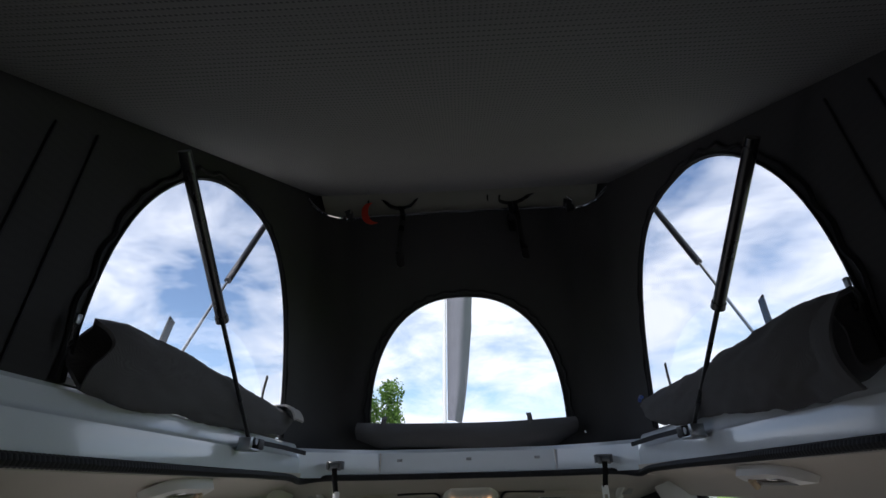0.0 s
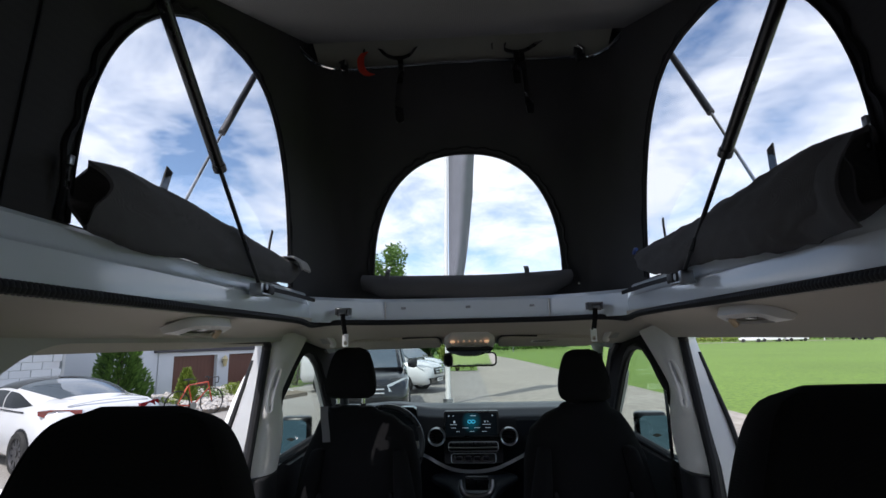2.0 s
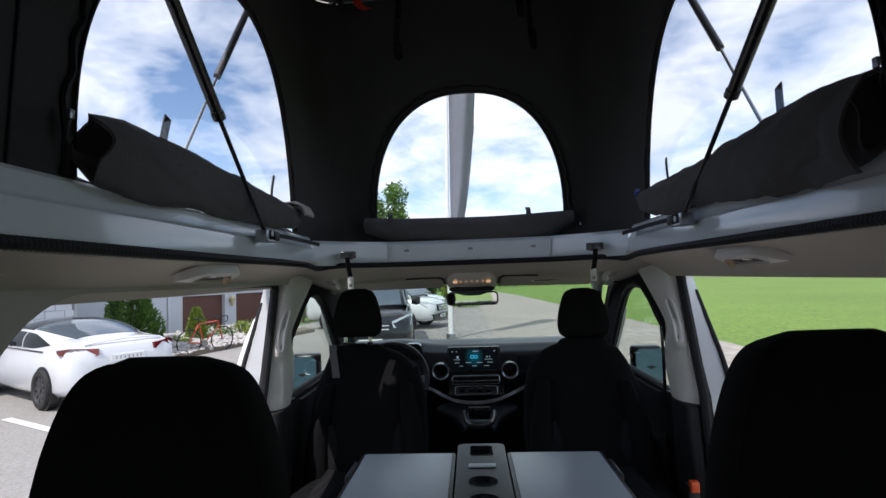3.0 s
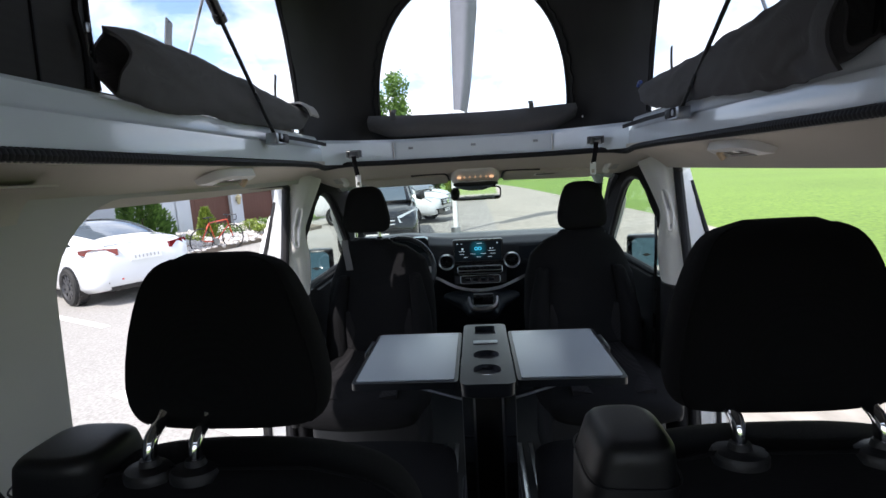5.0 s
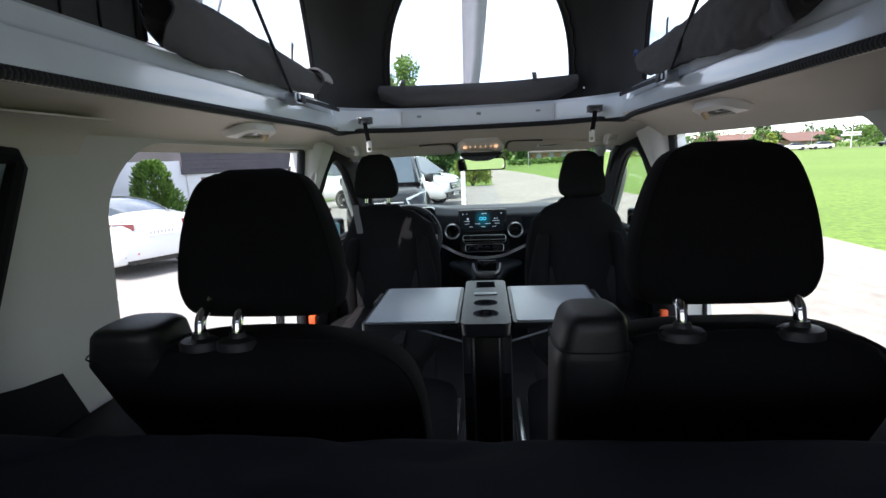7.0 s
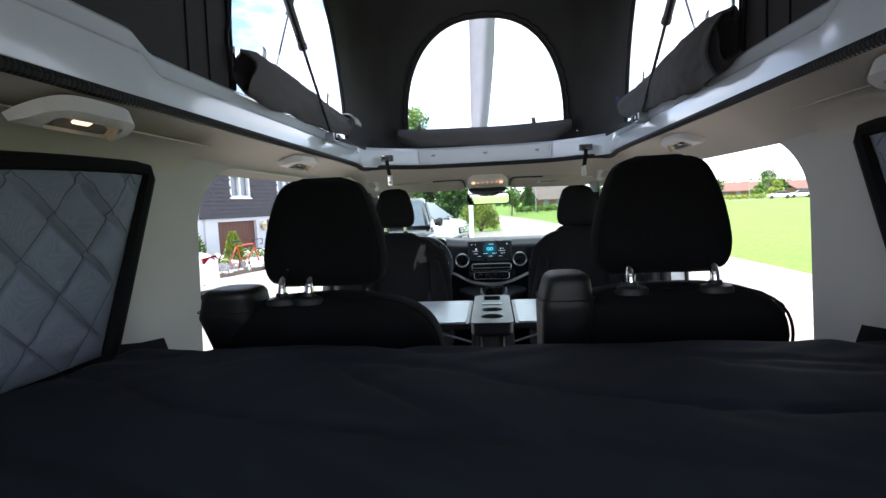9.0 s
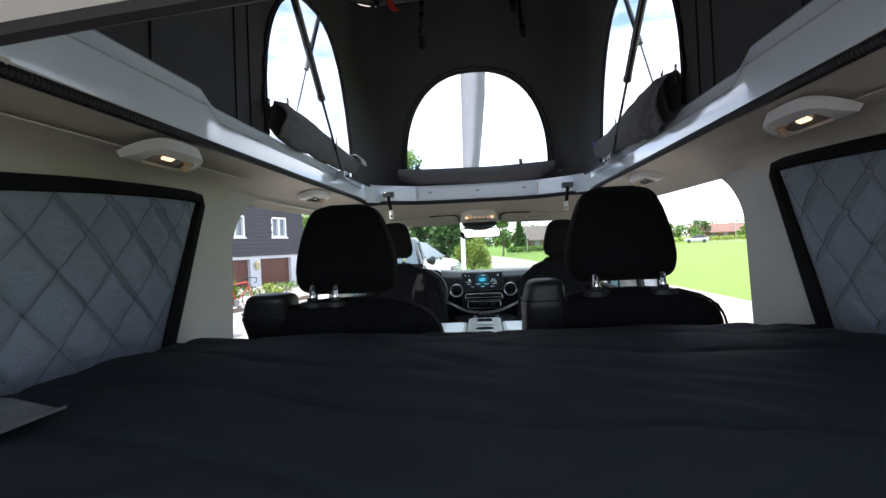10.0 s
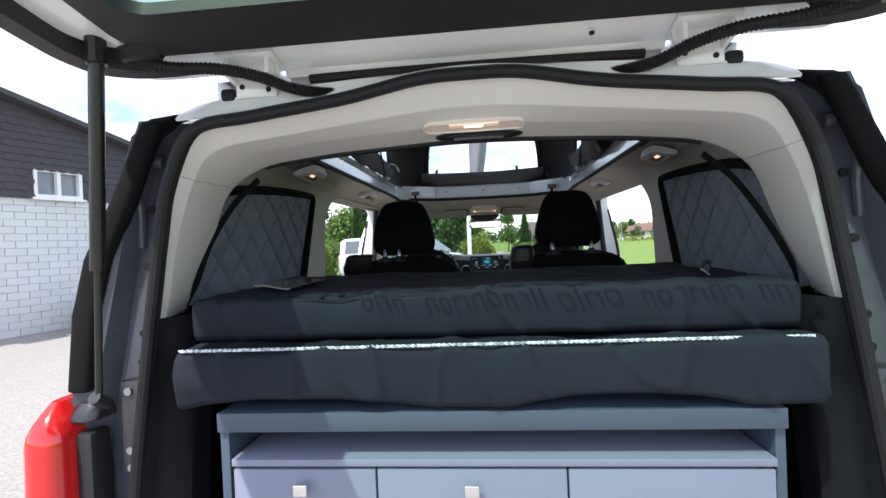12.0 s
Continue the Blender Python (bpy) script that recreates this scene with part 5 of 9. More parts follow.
def rear_seat(cx, hx, hz, xs, ry, arm, belt_side, label):
    """A separate rear seat seen from behind: arm holds the folded-up armrest's sections."""
    t = thing("captain_chair", (cx, 2.1, 0.56), label, "seat", "rear seats")
    headrest(t, hx, 2.024, *hz, 0.132, 0.054, 0.010)
    rods(t, xs, ry + 0.012, 1.464, 1.56, 0.014)
    bm = bmesh.new()
    rings = []
    lean = lambda z: 2.195 - 0.47 * (z - 0.98) if z < 1.36 else 2.195 - 0.47 * 0.38 - 0.20 * (z - 1.36)
    for k in range(36):
        z = 0.96 + 0.512 * (1 - (1 - k / 35) ** 1.7)
        u = max(0.0, (z - 1.29) / 0.183)
        a = 0.228 * (1 - min(0.9995, u ** 4)) ** (1 / 2.6)
        b = 0.070 * (1 - min(0.9995, u ** 5)) ** 0.5 + 0.004
        rings.append(se_ring((cx, lean(z) + ry - 1.965, z), a, b, 3.2 - 0.5 * min(1, u), 56))
    for ring in rings:
        for q in ring:
            q += 0.0025 * noise.noise_vector(q * 8 + Vector((cx * 7, 0, 0)))
    back = part("backrest", loft(bm, rings), M_SEAT, t, "", 60)
    edge = [(cx + 0.228 * (1 - min(0.9995, max(0.0, (z - 1.29) / 0.183) ** 4)) ** (1 / 2.6) * 0.985, lean(z) + ry - 1.965 - 0.034, z) for z in np.linspace(1.12, 1.466, 26)]
    run = [Vector(p) for p in edge] + [Vector((2 * cx - x, y, z)) for x, y, z in reversed(edge)]
    part("piping", tube(bmesh.new(), run, 0.0028, 6), M_SEAT, back)
    bm = bmesh.new()
    keys = [(0, (cx, 2.18, 0.98), 0.235, 0.07, 3.5), (1, (cx, 2.45, 1.0), 0.24, 0.075, 3.5), (2, (cx, 2.68, 1.0), 0.225, 0.06, 3.2)]
    pad(bm, secs_between(keys, 5), 36, (1, 0, 0), (0, 0, 1), edge=0.04)
    part("cushion", bm, M_SEAT, t)
    bm = bmesh.new()
    box(bm, cx - 0.2, cx + 0.2, 2.16, 2.62, 0.70, 0.93, 0.02)
    for sx in (-0.19, 0.15):
        box(bm, cx + sx, cx + sx + 0.04, 2.12, 2.66, 0.57, 0.72, 0.008)
    part("seat_base", bm, M_BLACK, t)
    bm = bmesh.new()
    pad(bm, secs_between(arm, 6), 36, edge=0.020)
    ar = part("armrest", bm, M_ARM, t, "black folded-up armrest")
    (_, ca, aa, ba, _), (_, cb, ab, bb, _) = arm[-2], arm[-1]
    lip = se_ring(Vector(ca).lerp(Vector(cb), 0.35), aa + 0.0005, ba + 0.0005, 4, 36)
    part("cover_joint", tube(bmesh.new(), lip, 0.0013, 5, closed=True), M_SEAL, ar)
    if not belt_side:
        return t
    bm = bmesh.new()
    pad(bm, [((cx + belt_side * 0.188, lean(1.30) + ry - 1.965 + 0.01, 1.30), 0.040, 0.06, 3), ((cx + belt_side * 0.182, lean(1.41) + ry - 1.965 + 0.01, 1.416), 0.030, 0.05, 3)], 20, edge=0.018)
    part("belt_guide", bm, M_BLACK, t)
    return t


rear_seat(-0.302, -0.322, (1.478, 1.706), (-0.388, -0.3320), 1.948, [(0, (-0.500, 2.10, 1.18), 0.046, 0.045, 4), (1, (-0.506, 2.02, 1.34), 0.056, 0.052, 4), (2, (-0.507, 1.985, 1.43), 0.064, 0.058, 3.8), (3, (-0.500, 1.975, 1.470), 0.056, 0.056, 3.5)], 0, "black fabric rear seat with chrome headrest rods, armrest folded up")
rear_seat(0.360, 0.358, (1.485, 1.716), (0.286, 0.436), 1.964, [(0, (0.160, 2.06, 1.18), 0.040, 0.045, 4), (1, (0.161, 2.00, 1.34), 0.047, 0.055, 4), (2, (0.163, 1.975, 1.44), 0.051, 0.060, 4), (3, (0.166, 1.972, 1.480), 0.044, 0.056, 3.5)], 1, "black fabric rear seat with chrome rods and raised inner armrest")


def front_seat(cx, hx, label, sun_side):
    t = thing("captain_chair", (cx, 3.5, 0.56), label, "seat", "front seats")
    dz = -0.018 if cx > 0 else 0.008
    headrest(t, hx, 3.70, 1.520 + dz, 1.733 + dz, 0.110, 0.055, 0.02)
    rods(t, (hx - 0.055, hx + 0.055), 3.705, 1.492, 1.545, 0.0)
    bm = bmesh.new()
    keys = [(0, (cx, 3.56, 0.99), 0.245, 0.085, 3.2), (1, (cx, 3.60, 1.15), 0.250, 0.085, 3.2), (2, (cx, 3.64, 1.30), 0.238, 0.075, 3.0), (3, (cx, 3.68, 1.40), 0.205, 0.062, 2.6), (4, (cx + (hx - cx) * 0.5, 3.70, 1.455), 0.155, 0.05, 2.4), (5, (cx + (hx - cx) * 0.8, 3.705, 1.478), 0.105, 0.04, 2.2)]
    pad(bm, secs_between(keys, 7), 48, edge=0.026, wob=0.003, seed=cx * 5)
    back = part("backrest", bm, M_SEAT, t)
    # ribbed fabric insert, flanked by side bolsters
    for sgn in (-1, 1):
        bm = bmesh.new()
        keys = [(0, (cx + sgn * 0.195, 3.49, 1.0), 0.05, 0.05, 2.2), (1, (cx + sgn * 0.190, 3.525, 1.18), 0.042, 0.05, 2.2), (2, (cx + sgn * 0.165, 3.585, 1.33), 0.028, 0.035, 2.2)]
        pad(bm, secs_between(keys, 5), 18, edge=0.02)
        part("bolster", bm, M_SEAT, back)
    for sgn in (-1, 1):
        bm = bmesh.new()
        def fin(u, v):
            z = 0.98 + 0.22 * v
            w = 0.075 * (1 - v) + 0.012
            return Vector((cx + sgn * (0.155 - w * u - 0.01 * v), 3.478 + 0.035 * v + 0.010 * u, z))
        sheet(bm, fin, 6, 14, (0, 0.03, 0))
        part("insert", bm, M_INSERT, back, "grey ribbed fabric insert")
    bm = bmesh.new()
    keys = [(0, (cx, 3.60, 0.94), 0.25, 0.07, 3.2), (1, (cx, 3.35, 0.955), 0.255, 0.075, 3.2), (2, (cx, 3.15, 0.965), 0.25, 0.07, 3), (3, (cx, 3.04, 0.955), 0.22, 0.055, 2.6)]
    pad(bm, secs_between(keys, 5), 40, (1, 0, 0), (0, 0, 1), edge=0.04, wob=0.003)
    cu = part("cushion", bm, M_SEAT, t)
    bm = bmesh.new()
    sheet(bm, lambda u, v: Vector((cx - 0.14 + 0.28 * u, 3.05 + 0.42 * v, 1.031 - 0.012 * math.cos(math.pi * (2 * u - 1)) - 0.02 * (1 - v) ** 3)), 10, 10, (0, 0, -0.03))
    part("insert", bm, M_INSERT, cu)
    bm = new_box(cx - 0.21, cx + 0.21, 3.12, 3.55, 0.57, 0.88, 0.03)
    part("seat_base", bm, M_BLACK, t)
    bx = cx - 0.265 if sun_side < 0 else cx + 0.262
    bm = new_box(bx - 0.02, bx + 0.02, 3.22, 3.26, 0.95, 1.07, 0.008)
    bk = part("belt_buckle", bm, M_BLACK, t)
    bm = new_box(bx - 0.014, bx + 0.014, 3.21, 3.235, 1.05, 1.085, 0.004)
    part("release_button", bm, mat("orange_red_button", (0.75, 0.10, 0.02), 0.4), bk, "orange-red release button")
    bm = bmesh.new()
    keys = [(0, (bx - 0.01, 3.15, 0.90), 0.02, 0.05, 3), (1, (bx - 0.01, 3.35, 0.90), 0.025, 0.06, 3), (2, (bx - 0.01, 3.5, 0.90), 0.02, 0.05, 3)]
    pad(bm, secs_between(keys, 3), 16, (1, 0, 0), (0, 0, 1), edge=0.02)
    part("side_cover", bm, M_BLACK, t)
    return t


front_seat(-0.445, -0.508, "black fabric driver's seat swivelled round to face the rear", -1)
front_seat(0.450, 0.484, "black fabric passenger seat swivelled round to face the rear", 1)
bm = bmesh.new()
band(bm, spline([(-0.60, 3.625, 1.505), (-0.595, 3.615, 1.46), (-0.585, 3.605, 1.41), (-0.58, 3.60, 1.37)], 5), 0.03, 0.003, (1, 0.2, 0))
solo("seat_strap", bm, mat("grey_strap", (0.14, 0.14, 0.15), 0.8), "grey strap over the driver's seat shoulder", "strap")

# ---- folding table on a centre column ----
tb = thing("folding_table", (0.014, 2.9, 0.56), "folding table with two grey leaves on a black centre column", "table")
bm = bmesh.new()
out = rrect(-0.057, 0.091, 2.655, 3.16, 0.022, 6)
holes = [rrect(-0.018, 0.052, 3.05, 3.14, 0.010, 4), rrect(-0.022, 0.056, 2.83, 2.90, 0.034, 8), rrect(-0.022, 0.056, 2.715, 2.79, 0.036, 8)]
plate(bm, out, holes, lambda a, b: (a, b, 1.236), lambda a, b: (a + (0.004 if a < 0.014 else -0.004), b, 1.20))
part("console_top", bm, M_SATIN2, tb)
bm = bmesh.new()
pad(bm, [((0.017, 2.70, 1.200), 0.074, 0.022, 3.5), ((0.017, 2.9, 1.200), 0.066, 0.022, 3.5), ((0.017, 3.12, 1.200), 0.064, 0.02, 3.5)], 28, (1, 0, 0), (0, 0, 1), edge=0.03)
part("console_body", bm, M_SATIN2, tb)
bm = new_box(-0.024, 0.058, 2.72, 2.775, 1.205, 1.218, 0.002)
part("cup_bottom", bm, M_BLACK, tb)
bm = new_box(-0.022, 0.056, 2.955, 2.985, 1.2362, 1.2385, 0.0008)
part("latch_slot", bm, M_STEEL, tb)
bm = new_box(-0.006, 0.040, 2.742, 2.748, 1.219, 1.224, 0.002)
part("cup_spring", bm, M_CHROME, tb)
bm = new_box(0.004, 0.030, 2.785, 2.835, 1.215, 1.232, 0.004)
part("cup_bridge", bm, M_SATIN2, tb)
for sgn, x0, x1 in ((-1, -0.362, -0.064), (1, 0.098, 0.392)):
    bm = bmesh.new()
    plate(bm, rrect(x0, x1, 2.705, 3.118, 0.012, 5), [], lambda a, b: (a, b, 1.222), lambda a, b: (a, b, 1.202))
    leaf = part("table_leaf", bm, M_SATIN2, tb, "grey laminate leaf with black edge")
    bm = bmesh.new()
    plate(bm, rrect(x0 + 0.011, x1 - 0.011, 2.717, 3.106, 0.008, 5), [], lambda a, b: (a, b, 1.2252), lambda a, b: (a, b, 1.2225))
    part("laminate", bm, M_TABLE, leaf)
    bm = bmesh.new()
    xe = x0 - 0.006 if sgn < 0 else x1 + 0.006
    box(bm, xe - 0.006, xe + 0.006, 2.93, 3.05, 1.205, 1.224, 0.003)
    part("edge_grip", bm, M_SATIN2, leaf)
    for yy in (2.78, 3.03):
        bm = bmesh.new()
        tube(bm, [(0.017 + sgn * 0.06, yy, 1.13), (0.017 + sgn * 0.28, yy, 1.198)], 0.0045, 8)
        part("hinge_arm", bm, M_STEEL, leaf)
for x0, x1 in ((-0.056, -0.026), (0.060, 0.092)):
    bm = new_box(x0, x1, 2.70, 2.86, 0.66, 1.185, 0.006)
    part("column_side", bm, M_SATIN2, tb)
bm = new_box(-0.03, 0.064, 2.74, 2.84, 0.66, 1.185, 0.004)
part("column", bm, M_SATIN2, tb)
for x in (-0.0225, 0.0565):
    bm = new_box(x - 0.0025, x + 0.0025, 2.712, 2.738, 0.68, 1.17, 0.001)
    part("column_rail", bm, M_ALU, tb, "bright aluminium rail")
for x in (-0.041, 0.076):
    for z in (1.06, 0.98, 0.90, 0.82):
        bm = new_box(x - 0.013, x + 0.013, 2.6965, 2.7005, z, z + 0.006, 0.001)
        part("column_slot", bm, M_SEAL, tb)
bm = bmesh.new()
box(bm, -0.085, 0.120, 2.62, 3.05, 0.569, 0.72, 0.014)
box(bm, -0.068, 0.102, 2.66, 2.96, 0.70, 0.80, 0.014)
part("foot", bm, M_SATIN2, tb)

# ---- dashboard ----
M_DASH = mat("dash_plastic", (0.013, 0.015, 0.02), 0.38, 0, (600, 0.2, 0.0006), (12, 0.2), 0.5)
M_STACK = mat("piano_black", (0.012, 0.013, 0.016), 0.12, 0, (200, 0.1, 0.0001), (12, 0.2), 0.6, 0.4)
db = thing("dashboard", (0, 4.4, 1.0), "black dashboard with centre screen, vents and silver trim", "dashboard")
bm = bmesh.new()


def dash(u, v):
    """Upper dash: rolls from the windscreen over to the driver's side."""
    x = -0.76 + 1.52 * u
    pr = [(4.95, 1.30), (4.70, 1.385), (4.48, 1.405), (4.36, 1.395), (4.31, 1.36), (4.30, 1.30), (4.29, 1.24), (4.33, 1.16), (4.40, 1.0), (4.46, 0.75)]
    f = v * (len(pr) - 1)
    i = min(int(f), len(pr) - 2)
    y = pr[i][0] + (pr[i + 1][0] - pr[i][0]) * (f - i)
    z = pr[i][1] + (pr[i + 1][1] - pr[i][1]) * (f - i)
    hump = 0.035 * math.exp(-((x + 0.43) / 0.17) ** 2) * max(0, 1 - abs(v - 0.33) * 4)
    return Vector((x, y - 0.05 * (1 - (2 * u - 1) ** 2) * min(1, v * 2) - 0.3 * hump, z + hump))


sheet(bm, dash, 48, 36, (0, 0.10, -0.02))
part("dash_body", bm, M_DASH, db, "", 50)
bm = bmesh.new()
sheet(bm, lambda u, v: Vector((0.24 + 0.50 * u, 4.235 + 0.045 * u, 1.345 - 0.075 * v)), 10, 4, (0, 0.02, 0))
part("trim_panel", bm, mat("dark_gloss_trim", (0.02, 0.022, 0.028), 0.12, 0, (20, 0.1, 0.0002), coat=0.6), db)
# screen
bm = bmesh.new()
plate(bm, rrect(-0.138, 0.148, 1.266, 1.397, 0.012, 5), [], lambda a, b: (a, 4.222 - 0.06 * (1.32 - b), b), lambda a, b: (a, 4.25 - 0.06 * (1.32 - b), b))
scr = part("display_frame", bm, M_SATIN, db)
bm = bmesh.new()
plate(bm, rrect(-0.128, 0.138, 1.276, 1.387, 0.006, 4), [], lambda a, b: (a, 4.2205 - 0.06 * (1.32 - b), b), lambda a, b: (a, 4.2235 - 0.06 * (1.32 - b), b))
m, nt, b = nodes_of("lit_display")
co, mp, gr, rp = nt.nodes.new("ShaderNodeTexCoord"), nt.nodes.new("ShaderNodeMapping"), nt.nodes.new("ShaderNodeTexGradient"), nt.nodes.new("ShaderNodeValToRGB")
mp.inputs["Location"].default_value = (-0.13, 0, -22.33)
mp.inputs["Scale"].default_value = (19, 0, 16.6)
gr.gradient_type = "SPHERICAL"
rp.color_ramp.elements[0].color, rp.color_ramp.elements[1].color = (0.006, 0.010, 0.014, 1), (0.02, 0.30, 0.42, 1)
nt.links.new(co.outputs["Object"], mp.inputs["Vector"])
nt.links.new(mp.outputs[0], gr.inputs["Vector"])
nt.links.new(gr.outputs["Fac"], rp.inputs[0])
nt.links.new(rp.outputs["Color"], b.inputs["Emission Color"])
b.inputs["Emission Strength"].default_value = 0.20
b.inputs["Base Color"].default_value = (0.01, 0.012, 0.014, 1)
b.inputs["Roughness"].default_value = 0.2
b.inputs["Specular IOR Level"].default_value = 0.1
part("display", bm, m, scr, "lit display with a blue centre")
M_UI = mat("display_white", (0.4, 0.45, 0.5), 0.3, emit=((0.6, 0.75, 0.85), 0.35))
M_UIB = mat("display_blue", (0.05, 0.3, 0.45), 0.3, emit=((0.06, 0.5, 0.75), 0.55))
for x0, x1, z0, z1 in ((-0.115, -0.108, 1.372, 1.377), (-0.092, -0.084, 1.373, 1.376), (0.0, 0.03, 1.373, 1.376), (0.112, 0.12, 1.372, 1.377), (-0.088, -0.078, 1.338, 1.350), (0.072, 0.08, 1.342, 1.348), (0.088, 0.093, 1.342, 1.348), (-0.105, -0.07, 1.330, 1.332), (0.062, 0.105, 1.330, 1.332), (-0.10, -0.075, 1.314, 1.316), (-0.04, -0.01, 1.314, 1.316), (0.02, 0.05, 1.314, 1.316), (0.075, 0.105, 1.314, 1.316), (-0.075, -0.055, 1.296, 1.298), (-0.005, 0.02, 1.296, 1.298), (0.06, 0.085, 1.296, 1.298)):
    bm = new_box(x0, x1, 4.2165 - 0.06 * (1.32 - z0), 4.2185 - 0.06 * (1.32 - z0), z0, z1)
    part("display_bar", bm, M_UI, scr)
bm = bmesh.new()
for sx in (-0.004, 0.016):
    tube(bm, [(sx + 0.009 * math.cos(a), 4.2185, 1.345 + 0.0075 * math.sin(a)) for a in [2 * math.pi * k / 16 for k in range(16)]], 0.0024, 5, closed=True)
part("display_rings", bm, M_UIB, scr)
# vents
def vent(x, y, z, r):
    n = 28
    bm = bmesh.new()
    ring = lambda rad, o: [(x + rad * math.cos(2 * math.pi * k / n), y + o, z + rad * math.sin(2 * math.pi * k / n)) for k in range(n)]
    loft(bm, [ring(r, 0.03), ring(r, 0.0), ring(r * 0.94, -0.008), ring(r * 0.84, -0.004), ring(r * 0.82, 0.03)], True, False)
    v = part("air_vent", bm, M_ALU, db, "round silver-rimmed air vent")
    bm = bmesh.new()
    loft(bm, [ring(r * 0.83, 0.025), ring(r * 0.83, 0.028)])
    for k in range(5):
        zz = z + r * 0.83 * (-0.66 + 0.33 * k)
        w = math.sqrt(max(0, (0.82 * r) ** 2 - (zz - z) ** 2))
        box(bm, x - w, x + w, y + 0.004, y + 0.022, zz - 0.0015, zz + 0.0015)
    loft(bm, [ring(r * 0.22, 0.0), ring(r * 0.25, 0.02)])
    part("vent_slats", bm, M_SATIN, v)


vent(-0.176, 4.190, 1.276, 0.046)
vent(0.196, 4.190, 1.275, 0.046)
vent(-0.70, 4.25, 1.29, 0.045)
vent(0.71, 4.25, 1.29, 0.045)
# centre stack
stk = None
for z0, z1, w in ((1.150, 1.262, 0.150), (1.208, 1.250, 0.126), (1.154, 1.198, 0.112)):
    o = 0.0 if z1 - z0 > 0.1 else -0.012
    bm = bmesh.new()
    plate(bm, rrect(0.012 - w, 0.012 + w, z0, z1, 0.012, 4), [], lambda a, b: (a, 4.205 - 0.25 * (1.25 - b) + o, b), lambda a, b: (a, 4.27, b))
    stk = part("control_panel" if stk is None else "button_panel", bm, M_STACK, db)
for k in range(10):
    x = -0.098 + 0.0225 * k
    bm = new_box(x, x + 0.018, 4.178, 4.190, 1.234, 1.247, 0.002)
    part("key", bm, M_DASH, stk)
for k in range(4):
    x = -0.075 + 0.045 * k
    bm = new_box(x, x + 0.03, 4.160, 4.176, 1.168, 1.186, 0.004)
    part("key", bm, M_DASH, stk)
bm = bmesh.new()
for z0, z1, w, yy in ((1.208, 1.250, 0.126, 4.186), (1.154, 1.198, 0.112, 4.170)):
    tube(bm, [(0.012 + a, yy + 0.25 * (b - (z0 + z1) / 2), b) for a, b in rrect(-w, w, z0, z1, 0.012, 4)], 0.0022, 6, closed=True)
tube(bm, [(-0.112, 4.178, 1.226), (0.012, 4.176, 1.225), (0.136, 4.178, 1.226)], 0.0035, 6)
part("silver_line", bm, M_ALU, stk)
# silver swoosh under the stack
bm = bmesh.new()
band(bm, spline([(-0.33, 4.15, 1.232), (-0.226, 4.10, 1.206), (-0.162, 4.095, 1.172), (-0.09, 4.09, 1.144), (0.005, 4.085, 1.134), (0.10, 4.09, 1.142), (0.165, 4.095, 1.162), (0.256, 4.10, 1.204), (0.34, 4.15, 1.245)], 8), 0.017, 0.010, (0, 0.35, 1))
part("swoosh_trim", bm, M_ALU, db, "curved silver trim strip")
bm = bmesh.new()
keys = [(0, (0.014, 4.20, 1.07), 0.22, 0.04, 2.5), (1, (0.016, 4.08, 1.055), 0.13, 0.045, 2.5), (2, (0.020, 3.98, 1.035), 0.085, 0.04, 2.5)]
pad(bm, secs_between(keys, 4), 28, (1, 0, 0), (0, 0, 1), edge=0.03)
part("lower_console", bm, M_DASH, db)
bm = bmesh.new()
tube(bm, spline([(-0.052, 3.945, 1.135), (-0.05, 3.935, 1.10), (-0.03, 3.93, 1.075), (0.022, 3.926, 1.066), (0.072, 3.93, 1.075), (0.094, 3.935, 1.10), (0.096, 3.945, 1.135)], 6), lambda t: 0.006 + 0.008 * math.sin(math.pi * t), 8)
part("selector_surround", bm, M_ALU, db, "silver frame round the drive selector")
bm = bmesh.new()
box(bm, -0.03, 0.075, 3.935, 3.965, 1.09, 1.15, 0.006)
for k in range(4):
    box(bm, -0.028 + 0.027 * k, -0.004 + 0.027 * k, 3.930, 3.938, 1.118, 1.138, 0.002)
part("drive_selector", bm, M_SATIN, db)

# ---- steering wheel ----
sw = thing("steering_wheel", (-0.43, 4.08, 1.28), "black leather steering wheel behind the driver's seat", "steering wheel")
C = Vector((-0.425, 4.06, 1.265))
ux, uz = Vector((1, 0, 0)), Vector((0, 0.42, 0.907))
bm = bmesh.new()
tube(bm, [C + (ux * math.cos(a) + uz * math.sin(a)) * 0.187 for a in [2 * math.pi * k / 48 for k in range(48)]], 0.0155, 10, closed=True)
part("rim", bm, M_SATIN, sw)
bm = bmesh.new()
un = ux.cross(uz)
pad(bm, [(C + un * 0.02, 0.07, 0.06, 2.4), (C - un * 0.02, 0.055, 0.05, 2.4)], 24, ux, uz, edge=0.012)
part("hub", bm, M_BLACK, sw)
bm = bmesh.new()
tube(bm, [C - un * 0.034 + (ux * math.cos(a) + uz * math.sin(a)) * 0.024 for a in [2 * math.pi * k / 20 for k in range(20)]], 0.003, 6, closed=True)
part("badge", bm, M_CHROME, sw)
for a in (0, math.pi, -math.pi / 2):
    d = ux * math.cos(a) + uz * math.sin(a)
    bm = bmesh.new()
    band(bm, [C + d * 0.05, C + d * 0.18], 0.034, 0.012, d.cross(un))
    part("spoke", bm, M_ALU if a != -math.pi / 2 else M_BLACK, sw)
bm = bmesh.new()
plate(bm, rrect(-0.58, -0.28, 1.33, 1.42, 0.03, 6), [], lambda a, b: (a, 4.24, b), lambda a, b: (a, 4.30, b))
